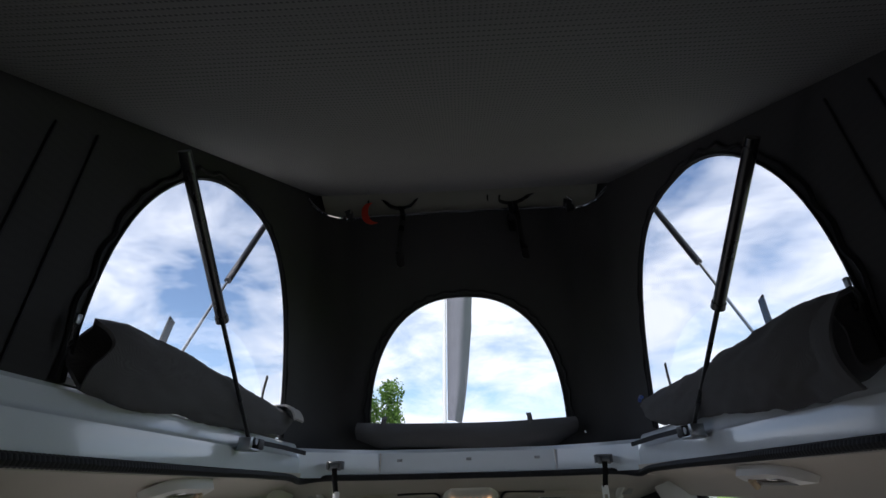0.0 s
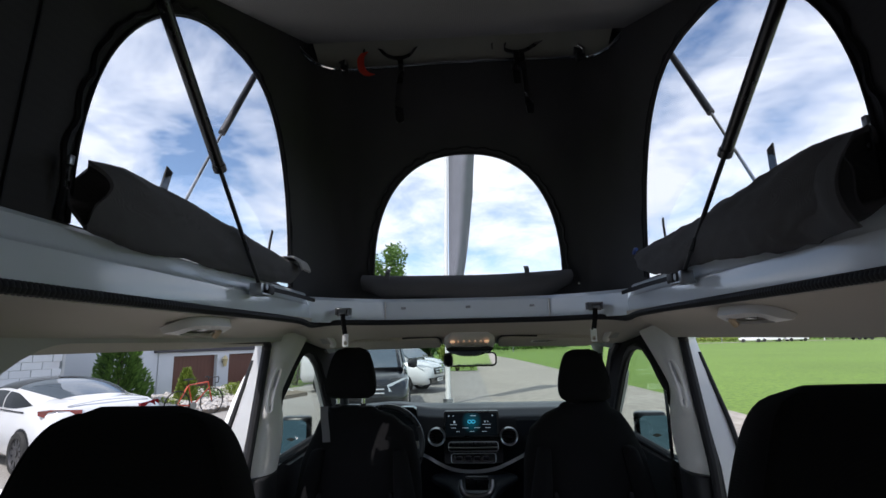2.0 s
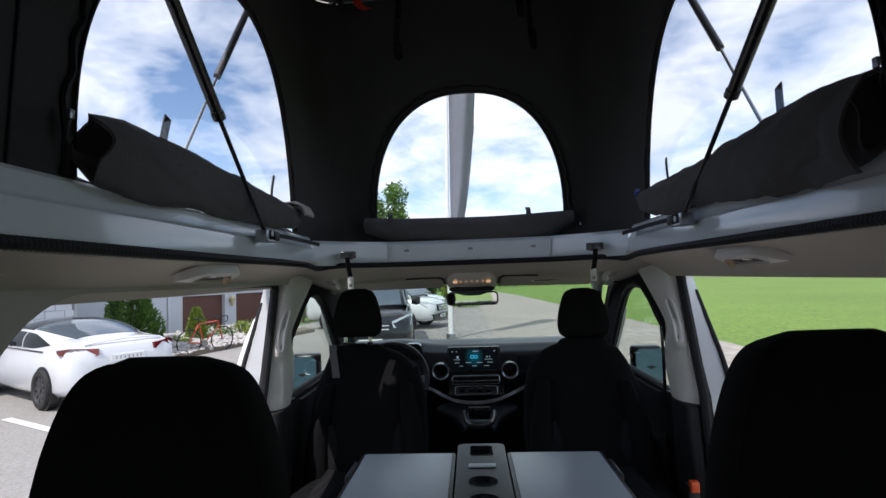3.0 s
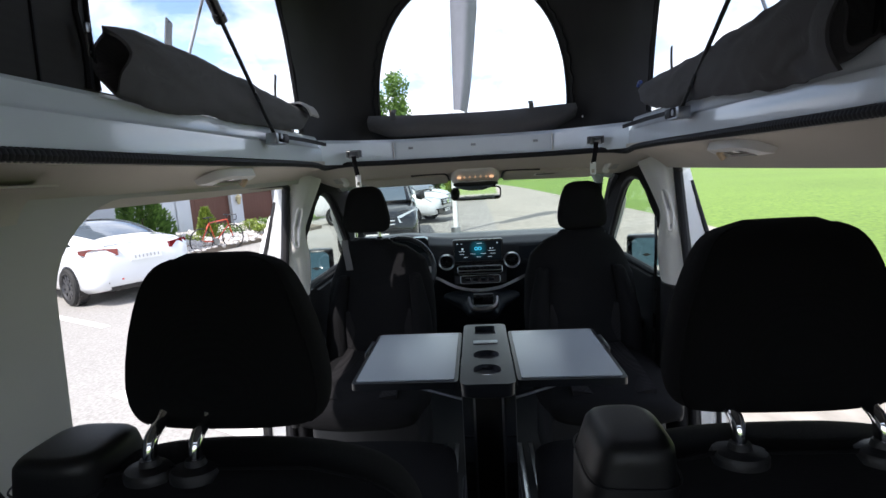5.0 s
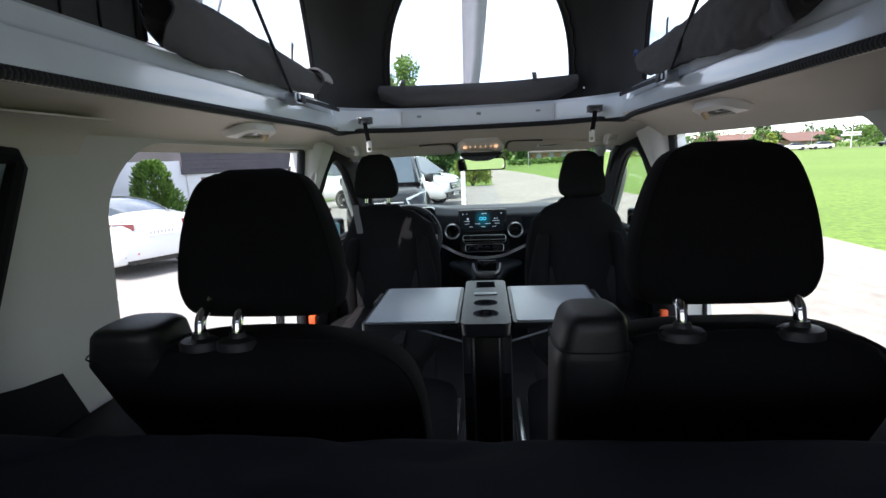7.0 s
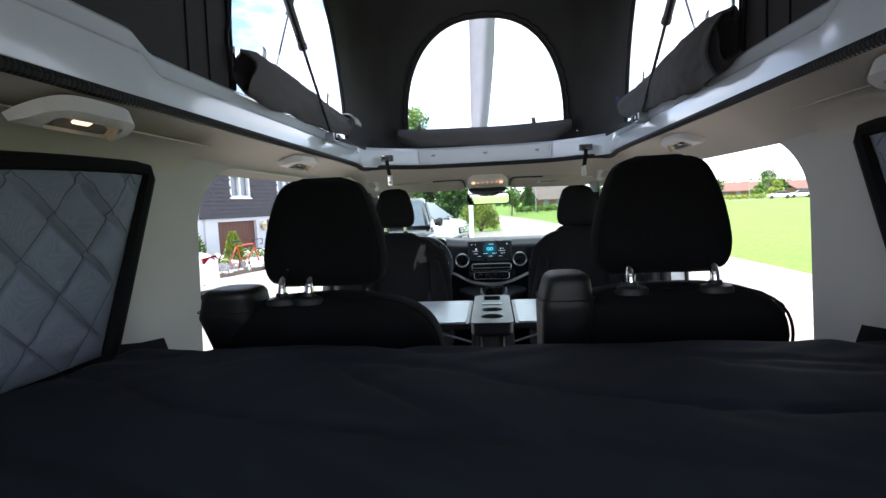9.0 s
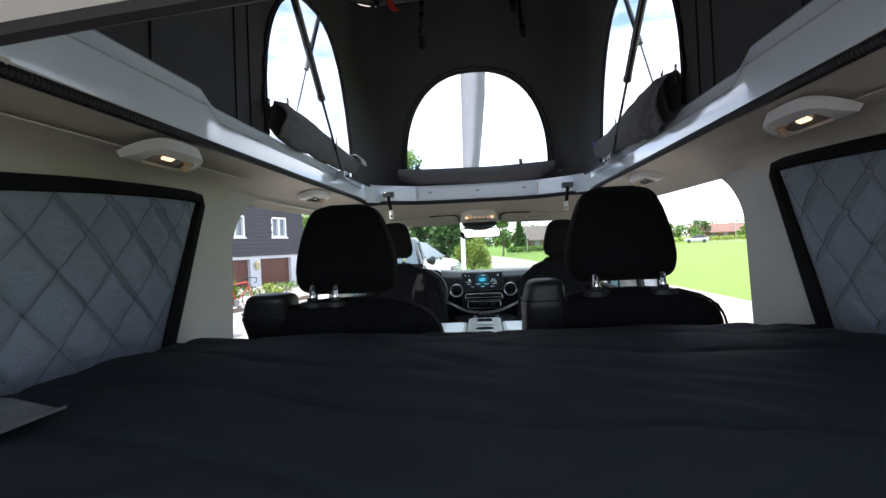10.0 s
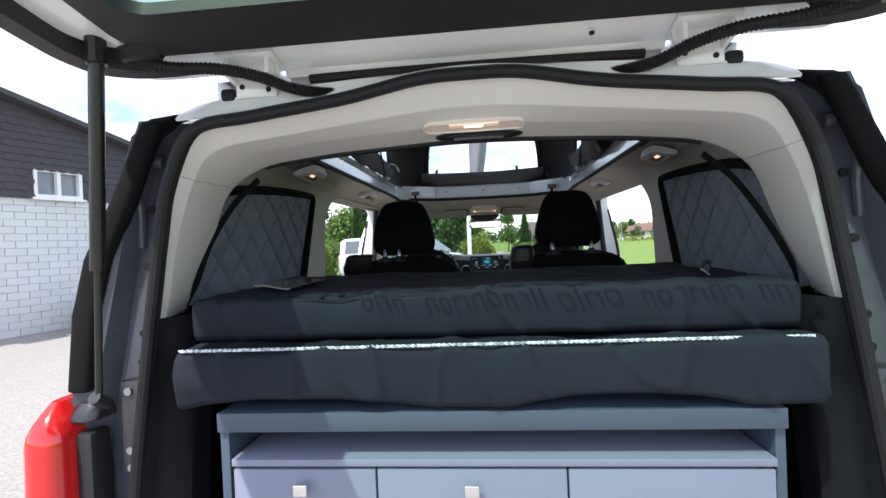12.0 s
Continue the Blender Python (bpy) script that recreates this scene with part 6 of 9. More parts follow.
part("instrument_cluster", bm, M_DARKGLASS, db)

# ---- door mirrors outside ----
for s in (-1, 1):
    dm = thing("door_mirror", (s * 0.93, 4.42, 1.28), "black door mirror outside the front window", "mirror", "door mirrors")
    bm = bmesh.new()
    keys = [(0, (s * 0.98, 4.43, 1.13), 0.085, 0.05, 3), (1, (s * 1.0, 4.43, 1.24), 0.095, 0.06, 3), (2, (s * 0.99, 4.43, 1.335), 0.085, 0.05, 3)]
    pad(bm, secs_between(keys, 4), 24, edge=0.02)
    part("housing", bm, M_SATIN, dm)
    bm = bmesh.new()
    plate(bm, rrect(0.915, 1.075, 1.165, 1.340, 0.03, 5), [], lambda a, b: (s * a, 4.371, b), lambda a, b: (s * a, 4.376, b))
    part("mirror_glass", bm, M_SKYMIRROR, dm, "mirror glass with the blue sky's reflection put into its colour")
    bm = bmesh.new()
    tube(bm, [(s * 0.88, 4.43, 1.20), (s * 0.95, 4.43, 1.20)], 0.03, 8)
    part("arm", bm, M_SATIN, dm)

# ---- quilted blinds in the rear quarter windows ----
def blind(s, label):
    t = thing("quilted_blind", (s * 0.74, 1.6, 1.4), label, "window blind", "quilted blinds")
    x0 = 0.724 if s < 0 else 0.748
    shift = (0.028, -0.032) if s < 0 else (0.016, 0.038)

    def outline(u, v):
        """u from the rear to the front edge, v from the bottom up; the top edge droops to the rear."""
        rear, front = 1.10 + 0.10 * v, 1.885 + 0.165 * v + (0.012 if s > 0 else 0.0)
        y = rear + (front - rear) * u
        top = 1.747 - 0.09 * (2.05 - y) ** 2 - (0.5 * max(0.0, 1.50 - y) ** 2 if s > 0 else 0.0)
        return y, 1.375 + (top - 1.375) * v

    edge_line = spline([(s * 0.70, 1.10, 1.40), (s * 0.652, 1.07, 1.454), (s * 0.64, 1.12, 1.55), (s * 0.60, 1.16, 1.64), (s * 0.552, 1.175, 1.692)] if s < 0 else [(0.705, 1.12, 1.40), (0.675, 1.09, 1.454), (0.645, 1.13, 1.55), (0.60, 1.16, 1.64), (0.552, 1.175, 1.692)], 8)

    def flat(u, v):
        y, z = outline(u, v)
        return Vector((s * (x0 + 0.004 - 0.0105 * (v - 0.5)), y, z))

    def surf(u, v):
        y, z = outline(u, v)
        # sewn rhombs: cloth swells between diagonal seams
        p = (y + 0.95 * (z - 1.4) + shift[0]) / 0.128
        q = (y - 0.95 * (z - 1.4) + shift[1]) / 0.128
        d = min(abs(p - round(p)), 0.8 * abs(q - round(q)) + 0.03)
        puff = 0.013 * (1 - math.exp(-(d / 0.06) ** 1.1)) + 0.005 * noise.noise(Vector((y * 7, z * 13, s))) + 0.004 * noise.noise(Vector((y * 14, z * 40, s + 4)))
        edge = min(1, 10 * min(u, 1 - u, v, 1 - v))
        return flat(u, v) + Vector((-s * puff * edge, 0, 0))

    bm = sheet(bmesh.new(), surf, 150, 72, (s * 0.010, 0, 0))
    part("quilt", bm, M_QUILT, t, "", 70)
    # stitched seams that hold the rhombs down
    bm = bmesh.new()
    for fam, off in ((1, shift[0]), (-1, shift[1])):
        for k in range(4, 19):
            run = []
            for j in range(61):
                v = j / 60
                y = 0.128 * k - off - fam * 0.95 * (0.345 * v - 0.025)
                ya, yb = outline(0, v)[0], outline(1, v)[0]
                u = (y - ya) / (yb - ya)
                if 0.03 < u < 0.97:
                    run.append(surf(u, v) + Vector((-s * 0.0010, 0, 0)))
            if len(run) > 3:
                tube(bm, run, 0.0010, 4)
    part("stitching", bm, mat("dark_thread", (0.12, 0.14, 0.175), 0.9), t, "dark stitched seams")
    bm = bmesh.new()
    def on(u, v, o=0.0):
        y, z = outline(u, v)
        return Vector((s * (x0 - 0.006 - o), y, z))
    pts = [on(u, 1.0) for u in np.linspace(0.0, 0.94, 16)] + [on(0.985, 0.99), on(1.0, 0.94)] + [on(1.0, v) for v in np.linspace(0.85, 0.0, 12)]
    tube(bm, pts, 0.015, 8)
    part("edging", bm, M_TAPE, t, "black edging tape")
    bm = bmesh.new()
    band(bm, [*edge_line, edge_line[-1] + Vector((-s * 0.012, 0.004, 0.012))], 0.013, 0.008, (0, 0.8, -0.6))
    part("rear_edging", bm, M_TAPE, t, "stiff black edge strip")
    return t


blind(-1, "grey quilted fabric blind with black edging covering the quarter window")
blind(1, "grey quilted fabric blind with black edging, pulled slightly aside")

# ---- folded bed: two mattress layers on a board ----
def mattress(name, label, x_half, y0, y1, z0, z1, seed, top_wave, rear_bulge, arches):
    """A covered foam slab lofted across the van, with soft folds in its cover."""
    cols, rows = 260, []
    ry, rz = (y1 - y0) / 2, (z1 - z0) / 2
    cy, cz = (y0 + y1) / 2, (z0 + z1) / 2
    prof = []
    r = min(0.016, rz * 0.8)
    for (py, pz, a0) in ((y1 - r, z1 - r, 0), (y0 + r, z1 - r, 90), (y0 + r, z0 + r, 180), (y1 - r, z0 + r, 270)):
        for k in range(8):
            a = radians(a0 + 90 * k / 7)
            prof.append((py + r * math.cos(a), pz + r * math.sin(a)))
    full = []
    for i in range(len(prof)):
        a, b = Vector((*prof[i], 0)), Vector((*prof[(i + 1) % len(prof)], 0))
        n = max(1, int((b - a).length / 0.012))
        full += [a.lerp(b, k / n) for k in range(n)]
    for i in range(cols + 1):
        x = CX - x_half + 2 * x_half * i / cols
        e = min(1.0, (x_half - abs(x - CX)) / 0.012 + 0.5)
        ring = []
        for p in full:
            y, z = p.x, p.y
            top = max(0, (z - cz) / rz)
            rear = max(0, (cy - y) / ry)
            fold = abs(noise.noise(Vector((x * 7 + 2.5 * z, z * 3, seed + 8))))
            crease = abs(noise.noise(Vector((x * 2.2, y * 5.5 + 0.8 * math.sin(3 * x), seed + 3))))
            w = 0.006 * math.exp(-(fold / 0.07) ** 2) * rear ** 3 - 0.005 * math.exp(-(crease / 0.05) ** 2) * top
            w += 0.007 * noise.noise(Vector((x * 5, y * 6, z * 5 + seed))) + 0.0035 * noise.noise(Vector((x * 16 + 3 * math.sin(y * 9), y * 12, z * 9 + seed)))
            w += 0.004 * math.sin(26 * x + 9 * noise.noise(Vector((x * 4, seed, 0)))) * rear ** 4 * (0.4 + 0.6 * noise.noise(Vector((x * 3, 5 + seed, 0))))
            zz = cz + (z - cz) * (0.86 + 0.14 * e) + w * top + top_wave(x, y) * top
            yy = cy + (y - cy) * (0.97 + 0.03 * e) - rear ** 3 * (rear_bulge * (1 - ((z - cz) / rz) ** 2) + w)
            if arches and z < cz:
                lift = sum(h * max(0, 1 - ((x - c) / wd) ** 2) ** 0.8 for c, wd, h in arches)
                zz += lift * min(1, (cz - z) / rz) * rear ** 2
            ring.append(Vector((x, yy, zz)))
        rows.append(ring)
    t = thing(name, (CX, cy, z0), label, "mattress", "mattress layers")
    part("cover", loft(bmesh.new(), rows), M_BED, t, "", 60)
    return t


def wave(x, y):
    # the cover sags in the middle and rises towards the front edge
    return 0.005 * math.sin(5.2 * x + 1.0) * math.exp(-((y - 0.95) / 0.12) ** 2) - 0.012 * math.exp(-((x + 0.1) / 0.35) ** 2) * math.exp(-((y - 1.25) / 0.25) ** 2) - 0.012 * max(0, (y - 1.55)) / 0.2


mattress("mattress", "dark navy fabric mattress, folded, upper layer on the board", 0.592, 0.935, 1.79, 1.338, 1.430, 2.0, wave, 0.005, ())
upper = bpy.data.objects["mattress"]
bm = tube(bmesh.new(), [(x, 0.941 + 0.002 * math.sin(9 * x), 1.4215 + wave(x, 0.941) + 0.0012 * math.sin(31 * x)) for x in np.linspace(-0.565, 0.588, 80)], 0.0018, 6)
part("seam", bm, M_BED, upper, "stitched edge seam")
lower = mattress("mattress", "dark navy fabric mattress, folded, lower layer on the board", 0.592, 0.865, 1.80, 1.218, 1.334, 6.0, lambda x, y: 0, 0.005, ((-0.33, 0.24, 0.022), (0.27, 0.20, 0.024)))
for x0, x1 in ((-0.565, 0.585),):
    for twist in (0, math.pi):
        bm = bmesh.new()
        pts = []
        for x in np.linspace(x0, x1, 520):
            a = twist + x * 330
            pts.append((x, 0.868 + 0.003 * math.sin(3 * x) + 0.0015 * math.cos(a), 1.3366 + 0.0018 * math.sin(a)))
        tube(bm, pts, 0.0017, 5)
        part("piping", bm, M_ROPE, lower, "white twisted cord along the upper edge")

# plastic rails left lying on the mattress
def rail(p, q, w, label):
    t = thing("plastic_rail", p, label, "plastic rail", "plastic rails")
    p, q = Vector(p), Vector(q)
    d = (q - p).normalized()
    side = Vector((d.y, -d.x, 0))
    bm = bmesh.new()
    rows = [[p0 + side * a + Vector((0, 0, z)) for a, z in ((-w / 2, 0.012), (-w * 0.2, 0.010), (w * 0.4, 0.0), (w / 2, 0.004), (w / 2, 0.007), (w * 0.4, 0.004), (-w * 0.2, 0.014), (-w / 2, 0.016))] for p0 in (p, p.lerp(q, 0.5), q)]
    loft(bm, rows)
    part("strip", bm, M_CLEAR, t)
    for f in (0.36, 0.55, 0.74):
        c = p.lerp(q, f) + Vector((0, 0, 0.014))
        bm = bmesh.new()
        tube(bm, spline([c - d * 0.012 - side * 0.008, c + Vector((0, 0, 0.006)), c + d * 0.014 + side * 0.008], 4), 0.0018, 6)
        part("clip", bm, M_SATIN, t)
    return t


rail((-0.462, 1.06, 1.430), (-0.452, 1.27, 1.434), 0.09, "translucent grey plastic rail with clips lying on the mattress")
rail((0.497, 1.085, 1.428), (0.545, 1.185, 1.440), 0.018, "translucent grey plastic rail with clips lying on the mattress")

# ---- bed board and drawer cabinet ----
bb_ = thing("bed_support", (0.02, 1.1, 0.57), "blue-grey board frame that carries the folded bed", "bed frame")
bm = new_box(-0.500, 0.538, 0.872, 1.70, 1.176, 1.213, 0.002)
part("board", bm, M_CABTOP, bb_)
for x0, x1 in ((-0.500, -0.482), (0.520, 0.538)):
    bm = new_box(x0, x1, 0.882, 1.65, 0.565, 1.175, 0.002)
    part("side_panel", bm, M_CABTOP, bb_)
cab = thing("drawer_cabinet", (0.02, 1.0, 0.57), "pale grey cabinet with three drawer fronts and square chrome knobs", "cabinet")
bm = new_box(-0.452, 0.498, 0.90, 1.5, 0.60, 1.105, 0.002)
part("body", bm, M_CAB, cab)
bm = new_box(-0.472, 0.516, 0.868, 1.5, 1.112, 1.126, 0.002)
part("top", bm, M_CAB, cab)
for x0, x1, kx in ((-0.468, -0.192, -0.33), (-0.188, 0.158, -0.012), (0.162, 0.512, None)):
    bm = new_box(x0, x1, 0.868, 0.886, 0.62, 1.107, 0.0015)
    dr = part("drawer_front", bm, M_CAB, cab)
    if kx is not None:
        bm = new_box(kx - 0.013, kx + 0.013, 0.845, 0.855, 1.066, 1.088, 0.002)
        box(bm, kx - 0.005, kx + 0.005, 0.854, 0.870, 1.072, 1.082)
        part("knob", bm, M_CHROME, dr, "square chrome knob")

# ---- lamp and catch in the rear header ----
hl = thing("header_lamp", (0.015, 1.03, 1.757), "warm lit interior lamp in the rear header", "lamp")
bm = bmesh.new()
plate(bm, rrect(-0.088, 0.118, 0.982, 1.014, 0.014, 6), [], lambda a, b: (a, b, 1.7615 + 0.40 * max(0, 1.0 - b) - 0.30 * abs(a - 0.015) ** 2 - 0.20 * max(0, b - 1.0)), lambda a, b: (a, b, 1.785))
part("lens", bm, M_LENS, hl)
for x0, x1, y0, y1, st in ((-0.004, 0.034, 0.984, 0.998, 2.2), (-0.035, 0.066, 0.980, 1.003, 0.16)):
    bm = new_box(x0, x1, y0, y1, 1.7585 if st > 1 else 1.7600, 1.7640, 0.001)
    part("bulb" if st > 1 else "glow_diffuser", bm, mat("header_bulb", (1.0, 0.8, 0.6), 0.3, emit=((1.0, 0.66, 0.42), st)), hl)
bm = bmesh.new()
rim = [(a, b, 1.7605 + 0.40 * max(0, 1.0 - b) - 0.30 * abs(a - 0.015) ** 2 - 0.20 * max(0, b - 1.0)) for a, b in rrect(-0.088, 0.118, 0.982, 1.014, 0.014, 6)]
part("rim", tube(bm, rim, 0.0022, 6, closed=True), M_TRIM, hl)
rc = thing("roof_catch", (0.024, 1.05, 1.755), "glossy black oval roof catch behind the rear lamp", "catch")
for nm, hw, dp, drop, m in (("escutcheon", 0.095, 0.024, 0.008, M_SATIN), ("grip", 0.058, 0.013, 0.013, M_STACK), ("grip_recess", 0.020, 0.008, 0.016, M_SEAL)):
    bm = bmesh.new()
    c = Vector((0.024, 1.050, 1.756))
    rows = [se_ring(c + Vector((0, 0, 0.022)), hw * 0.98, dp * 0.98, 2.0, 40), se_ring(c + Vector((0, 0, -drop * 0.5)), hw, dp, 2.0, 40), se_ring(c + Vector((0, 0, -drop)), hw * 0.93, dp * 0.86, 2.0, 40), se_ring(c + Vector((0, 0, -drop)), hw * 0.5, dp * 0.4, 2.0, 40)]
    loft(bm, rows)
    part(nm, bm, m, rc)

# ---- tailgate opening: seal, black jambs, painted frame, lamps ----
J0 = [(0.735, 0.90, 0.55), (0.722, 0.90, 0.85), (0.705, 0.90, 1.05), (0.69, 0.90, 1.16), (0.672, 0.90, 1.28)] + A0
path = spline(both(J0), 6)
for o, r, z in ((0.0, 0.0125, 0.0), (0.016, 0.008, -0.016)):
    bm = bmesh.new()
    tube(bm, [p + Vector((0, -0.004 + o, 0)) for p in path], r, 10)
    solo("tailgate_seal", bm, M_SEAL, "black rubber seal round the tailgate opening", "seal", "tailgate seals", "structure")
for s in (-1, 1):
    def jamb(u, v):
        z = 1.393 - 0.85 * v
        xo = 0.655 + 0.095 * v
        xi = 0.60 + 0.06 * v
        f = [(xo, 0.90), (xo - 0.008, 0.935), (xi + 0.02, 0.99), (xi + 0.02, 1.06), (0.752, 1.16)]
        g = u * 4
        i = min(int(g), 3)
        x = f[i][0] + (f[i + 1][0] - f[i][0]) * (g - i)
        y = f[i][1] + (f[i + 1][1] - f[i][1]) * (g - i)
        return Vector((CX + s * x, y, z))
    bm = sheet(bmesh.new(), jamb, 16, 12, (s * 0.004, 0, 0))
    solo("rear_jamb", bm, mat("jamb_plastic", (0.010, 0.011, 0.014), 0.6, 0, (600, 0.2, 0.0008), (12, 0.2), 0.25), "black plastic lining of the tailgate jamb", "lining", "rear jambs", "structure")

    def flange(u, v):
        """Dark channel between the seal and the outer skin."""
        z = 1.80 - 1.2 * v
        k = max(0.0, (z - 1.66) / 0.14)
        xi = 0.735 - 0.118 * (z - 0.6) - 0.10 * k ** 2 + 0.012
        xo = min(0.90, 0.905 - 0.29 * (z - 1.03)) - 0.004
        f = [(xi, 0.905), (xi + (xo - xi) * 0.25, 0.945), (xi + (xo - xi) * 0.6, 0.95), (xi + (xo - xi) * 0.75, 0.915), (xo + 0.004, 0.908), (xo + 0.008, 0.975)]
        g = u * 5
        i = min(int(g), 4)
        return Vector((CX + s * (f[i][0] + (f[i + 1][0] - f[i][0]) * (g - i)), f[i][1] + (f[i + 1][1] - f[i][1]) * (g - i) + 0.02 * k, z))
    bm = sheet(bmesh.new(), flange, 20, 30, (0, 0.006, 0))
    fl = solo("rear_flange", bm, mat("grey_sealed_metal", (0.060, 0.066, 0.086), 0.32, 0, (45, 0.3, 0.003), (10, 0.3), 0.4, 0.3), "dark painted water channel beside the tailgate opening", "flange", "rear flanges", "structure")
    for z in (1.62, 1.50, 1.36, 1.30):
        bm = bmesh.new()
        xx = CX + s * (0.735 - 0.118 * (z - 0.6) + 0.06)
        tube(bm, [(xx, 0.952, z), (xx, 0.940, z)], 0.008, 12)
        part("plug", bm, M_SEAL, fl)
    bm = bmesh.new()
    tube(bm, spline([(CX + s * 0.645, 0.945, 1.716), (CX + s * 0.668, 0.940, 1.716), (CX + s * 0.689, 0.938, 1.686), (CX + s * 0.696, 0.938, 1.644), (CX + s * 0.695, 0.940, 1.60), (CX + s * 0.700, 0.944, 1.54)], 8), lambda t: 0.013 - 0.005 * t, 10)
    part("drain_bead", bm, bpy.data.materials["grey_sealed_metal"], fl)
    bm = bmesh.new()
    xx = CX + s * 0.715
    box(bm, xx - 0.022, xx + 0.022, 0.905, 0.945, 1.08, 1.27, 0.006)
    st = part("striker_plate", bm, mat("scuffed_black_steel", (0.06, 0.06, 0.065), 0.4, 0.6, (60, 0.4, 0.002)), fl)
    for z in (1.25, 1.13, 1.095):
        bm = bmesh.new()
        tube(bm, [(xx, 0.905, z), (xx, 0.899, z)], 0.008, 12)
        part("screw", bm, M_STEEL, st)
    # black moulding between the channel and the outer skin
    bm = bmesh.new()
    pad(bm, [((CX + s * 0.641, 0.912, 1.785), 0.020, 0.018, 3), ((CX + s * 0.706, 0.912, 1.641), 0.025, 0.018, 3), ((CX + s * 0.770, 0.912, 1.520), 0.029, 0.018, 3), ((CX + s * 0.803, 0.912, 1.407), 0.028, 0.018, 3), ((CX + s * 0.823, 0.912, 1.256), 0.025, 0.018, 3)], 18, edge=0.008)
    solo("pillar_moulding", bm, M_TAPE, "black plastic moulding along the rear pillar", "moulding", "rear pillar mouldings", "structure")
    # tail lamp
    tl = thing("tail_lamp", (s * 0.86, 0.92, 1.0), "red plastic tail lamp on the van's rear corner", "tail lamp", "van tail lamps")
    bm = bmesh.new()
    rows = []
    for k in range(25):
        z = 1.235 - 0.45 * k / 24
        f = math.sin(min(1, k / 4) * math.pi / 2)
        a, b = 0.808 + 0.03 * (1 - f), 0.868 + 0.026 * f + 0.014 * k / 24
        rows.append([Vector((s * ((a + b) / 2 + (b - a) / 2 * math.copysign(abs(math.cos(t)) ** 0.7, math.cos(t))), 0.93 + 0.075 * math.copysign(abs(math.sin(t)) ** 0.7, math.sin(t)) - 0.02 * f + 0.03 * (1 - f), z)) for t in [2 * math.pi * j / 24 for j in range(24)]])
    loft(bm, rows)
    part("lens", bm, M_RED, tl)
    bm = new_box(min(s * 0.775, s * 0.812), max(s * 0.775, s * 0.812), 0.885, 0.94, 0.75, 1.17, 0.008)
    part("housing", bm, M_BLACK, tl)
    bm = bmesh.new()
    pad(bm, [((s * 0.806, 0.93, 1.196), 0.038, 0.045, 3.2), ((s * 0.800, 0.94, 1.222), 0.030, 0.036, 3.0)], 18, edge=0.006)
    part("cap", bm, M_SATIN2, tl, "black scuffed plastic cap")

# white roof edge over the opening
bm = bmesh.new()


def roof_edge(u, v):
    x = -0.585 + 1.17 * u
    zt = 1.836 - 0.050 * min(1, (abs(x) / 0.30) ** 2) - 0.02 * max(0, abs(x) - 0.3)
    z0 = zt + 0.012
    z1 = 1.866 - 0.10 * abs(x) ** 2 - 0.25 * max(0.0, abs(x) - 0.54)
    f = [(0.902, z0), (0.912, z0 + 0.01), (0.93, z1 - 0.008), (0.95, z1), (1.15, z1 + 0.01)]
    g = v * 4
    i = min(int(g), 3)
    return Vector((CX + x, f[i][0] + (f[i + 1][0] - f[i][0]) * (g - i), f[i][1] + (f[i + 1][1] - f[i][1]) * (g - i)))


sheet(bm, roof_edge, 40, 16, (0, 0.004, -0.004))
solo("rear_roof_edge", bm, M_WHITE, "white painted roof edge above the tailgate opening", "van roof", "", "structure")
for s in (-1, 1):
    bm = bmesh.new()
    pad(bm, [((CX + s * 0.590, 0.945, 1.808), 0.012, 0.02, 2.5), ((CX + s * 0.635, 0.945, 1.800), 0.026, 0.03, 2.5), ((CX + s * 0.672, 0.945, 1.768), 0.030, 0.032, 2.5), ((CX + s * 0.700, 0.945, 1.70), 0.022, 0.03, 2.5), ((CX + s * 0.725, 0.945, 1.62), 0.014, 0.026, 2.5)], 18, edge=0.012)
    solo("corner_plug", bm, M_SEAL, "black rubber moulding at the roof corner", "moulding", "corner mouldings", "structure")
bm = bmesh.new()
tube(bm, [(x, 0.948, 1.869 - 0.03 * abs(x) ** 2) for x in np.linspace(-0.31, 0.345, 16)], 0.0095, 8)
solo("roof_gap_seal", bm, M_SEAL, "black rubber strip along the roof gap", "seal", "", "structure")

# ---- open tailgate overhead ----
TG = Matrix.Translation((CX, 0.945, 1.905)) @ Matrix.Rotation(radians(-9.6), 4, "X")  # local -y runs back and up


def tg(x, y, z):
    return TG @ Vector((x, y, z))


gate = thing("tailgate", (CX, 0.945, 1.905), "open white tailgate with black inner trim and tinted glass", "tailgate")
bm = bmesh.new()
outer = rrect(-0.74, 0.74, -1.22, -0.005, (0.10, 0.10, 0.16, 0.16), 8)
win = rrect(-0.59, 0.59, -0.73, -0.10, 0.06, 8)
plate(bm, outer, [win], lambda a, b: tg(a, b, 0.03), lambda a, b: tg(a, b, 0.055))
part("outer_panel", bm, M_WHITE, gate)
bm = bmesh.new()
plate(bm, rrect(-0.66, 0.66, -0.10, 0.0, 0.02, 4), [], lambda a, b: tg(a, b, -0.012 - 0.010 * math.sin(18 * (b + 0.06))), lambda a, b: tg(a, b, 0.03))
part("hinge_panel", bm, M_WHITE, gate, "white painted inner metal by the hinges")
bm = bmesh.new()
sheet(bm, lambda u, v: Vector((CX - 0.37 + 0.74 * u, 0.932 + 0.016 * v - 0.006 * math.sin(math.pi * v), 1.918 - 0.046 * v)), 12, 8, (0, 0.004, 0.003))
part("lower_lip", bm, M_WHITE, gate, "rolled white sheet-metal lip")
bm = bmesh.new()
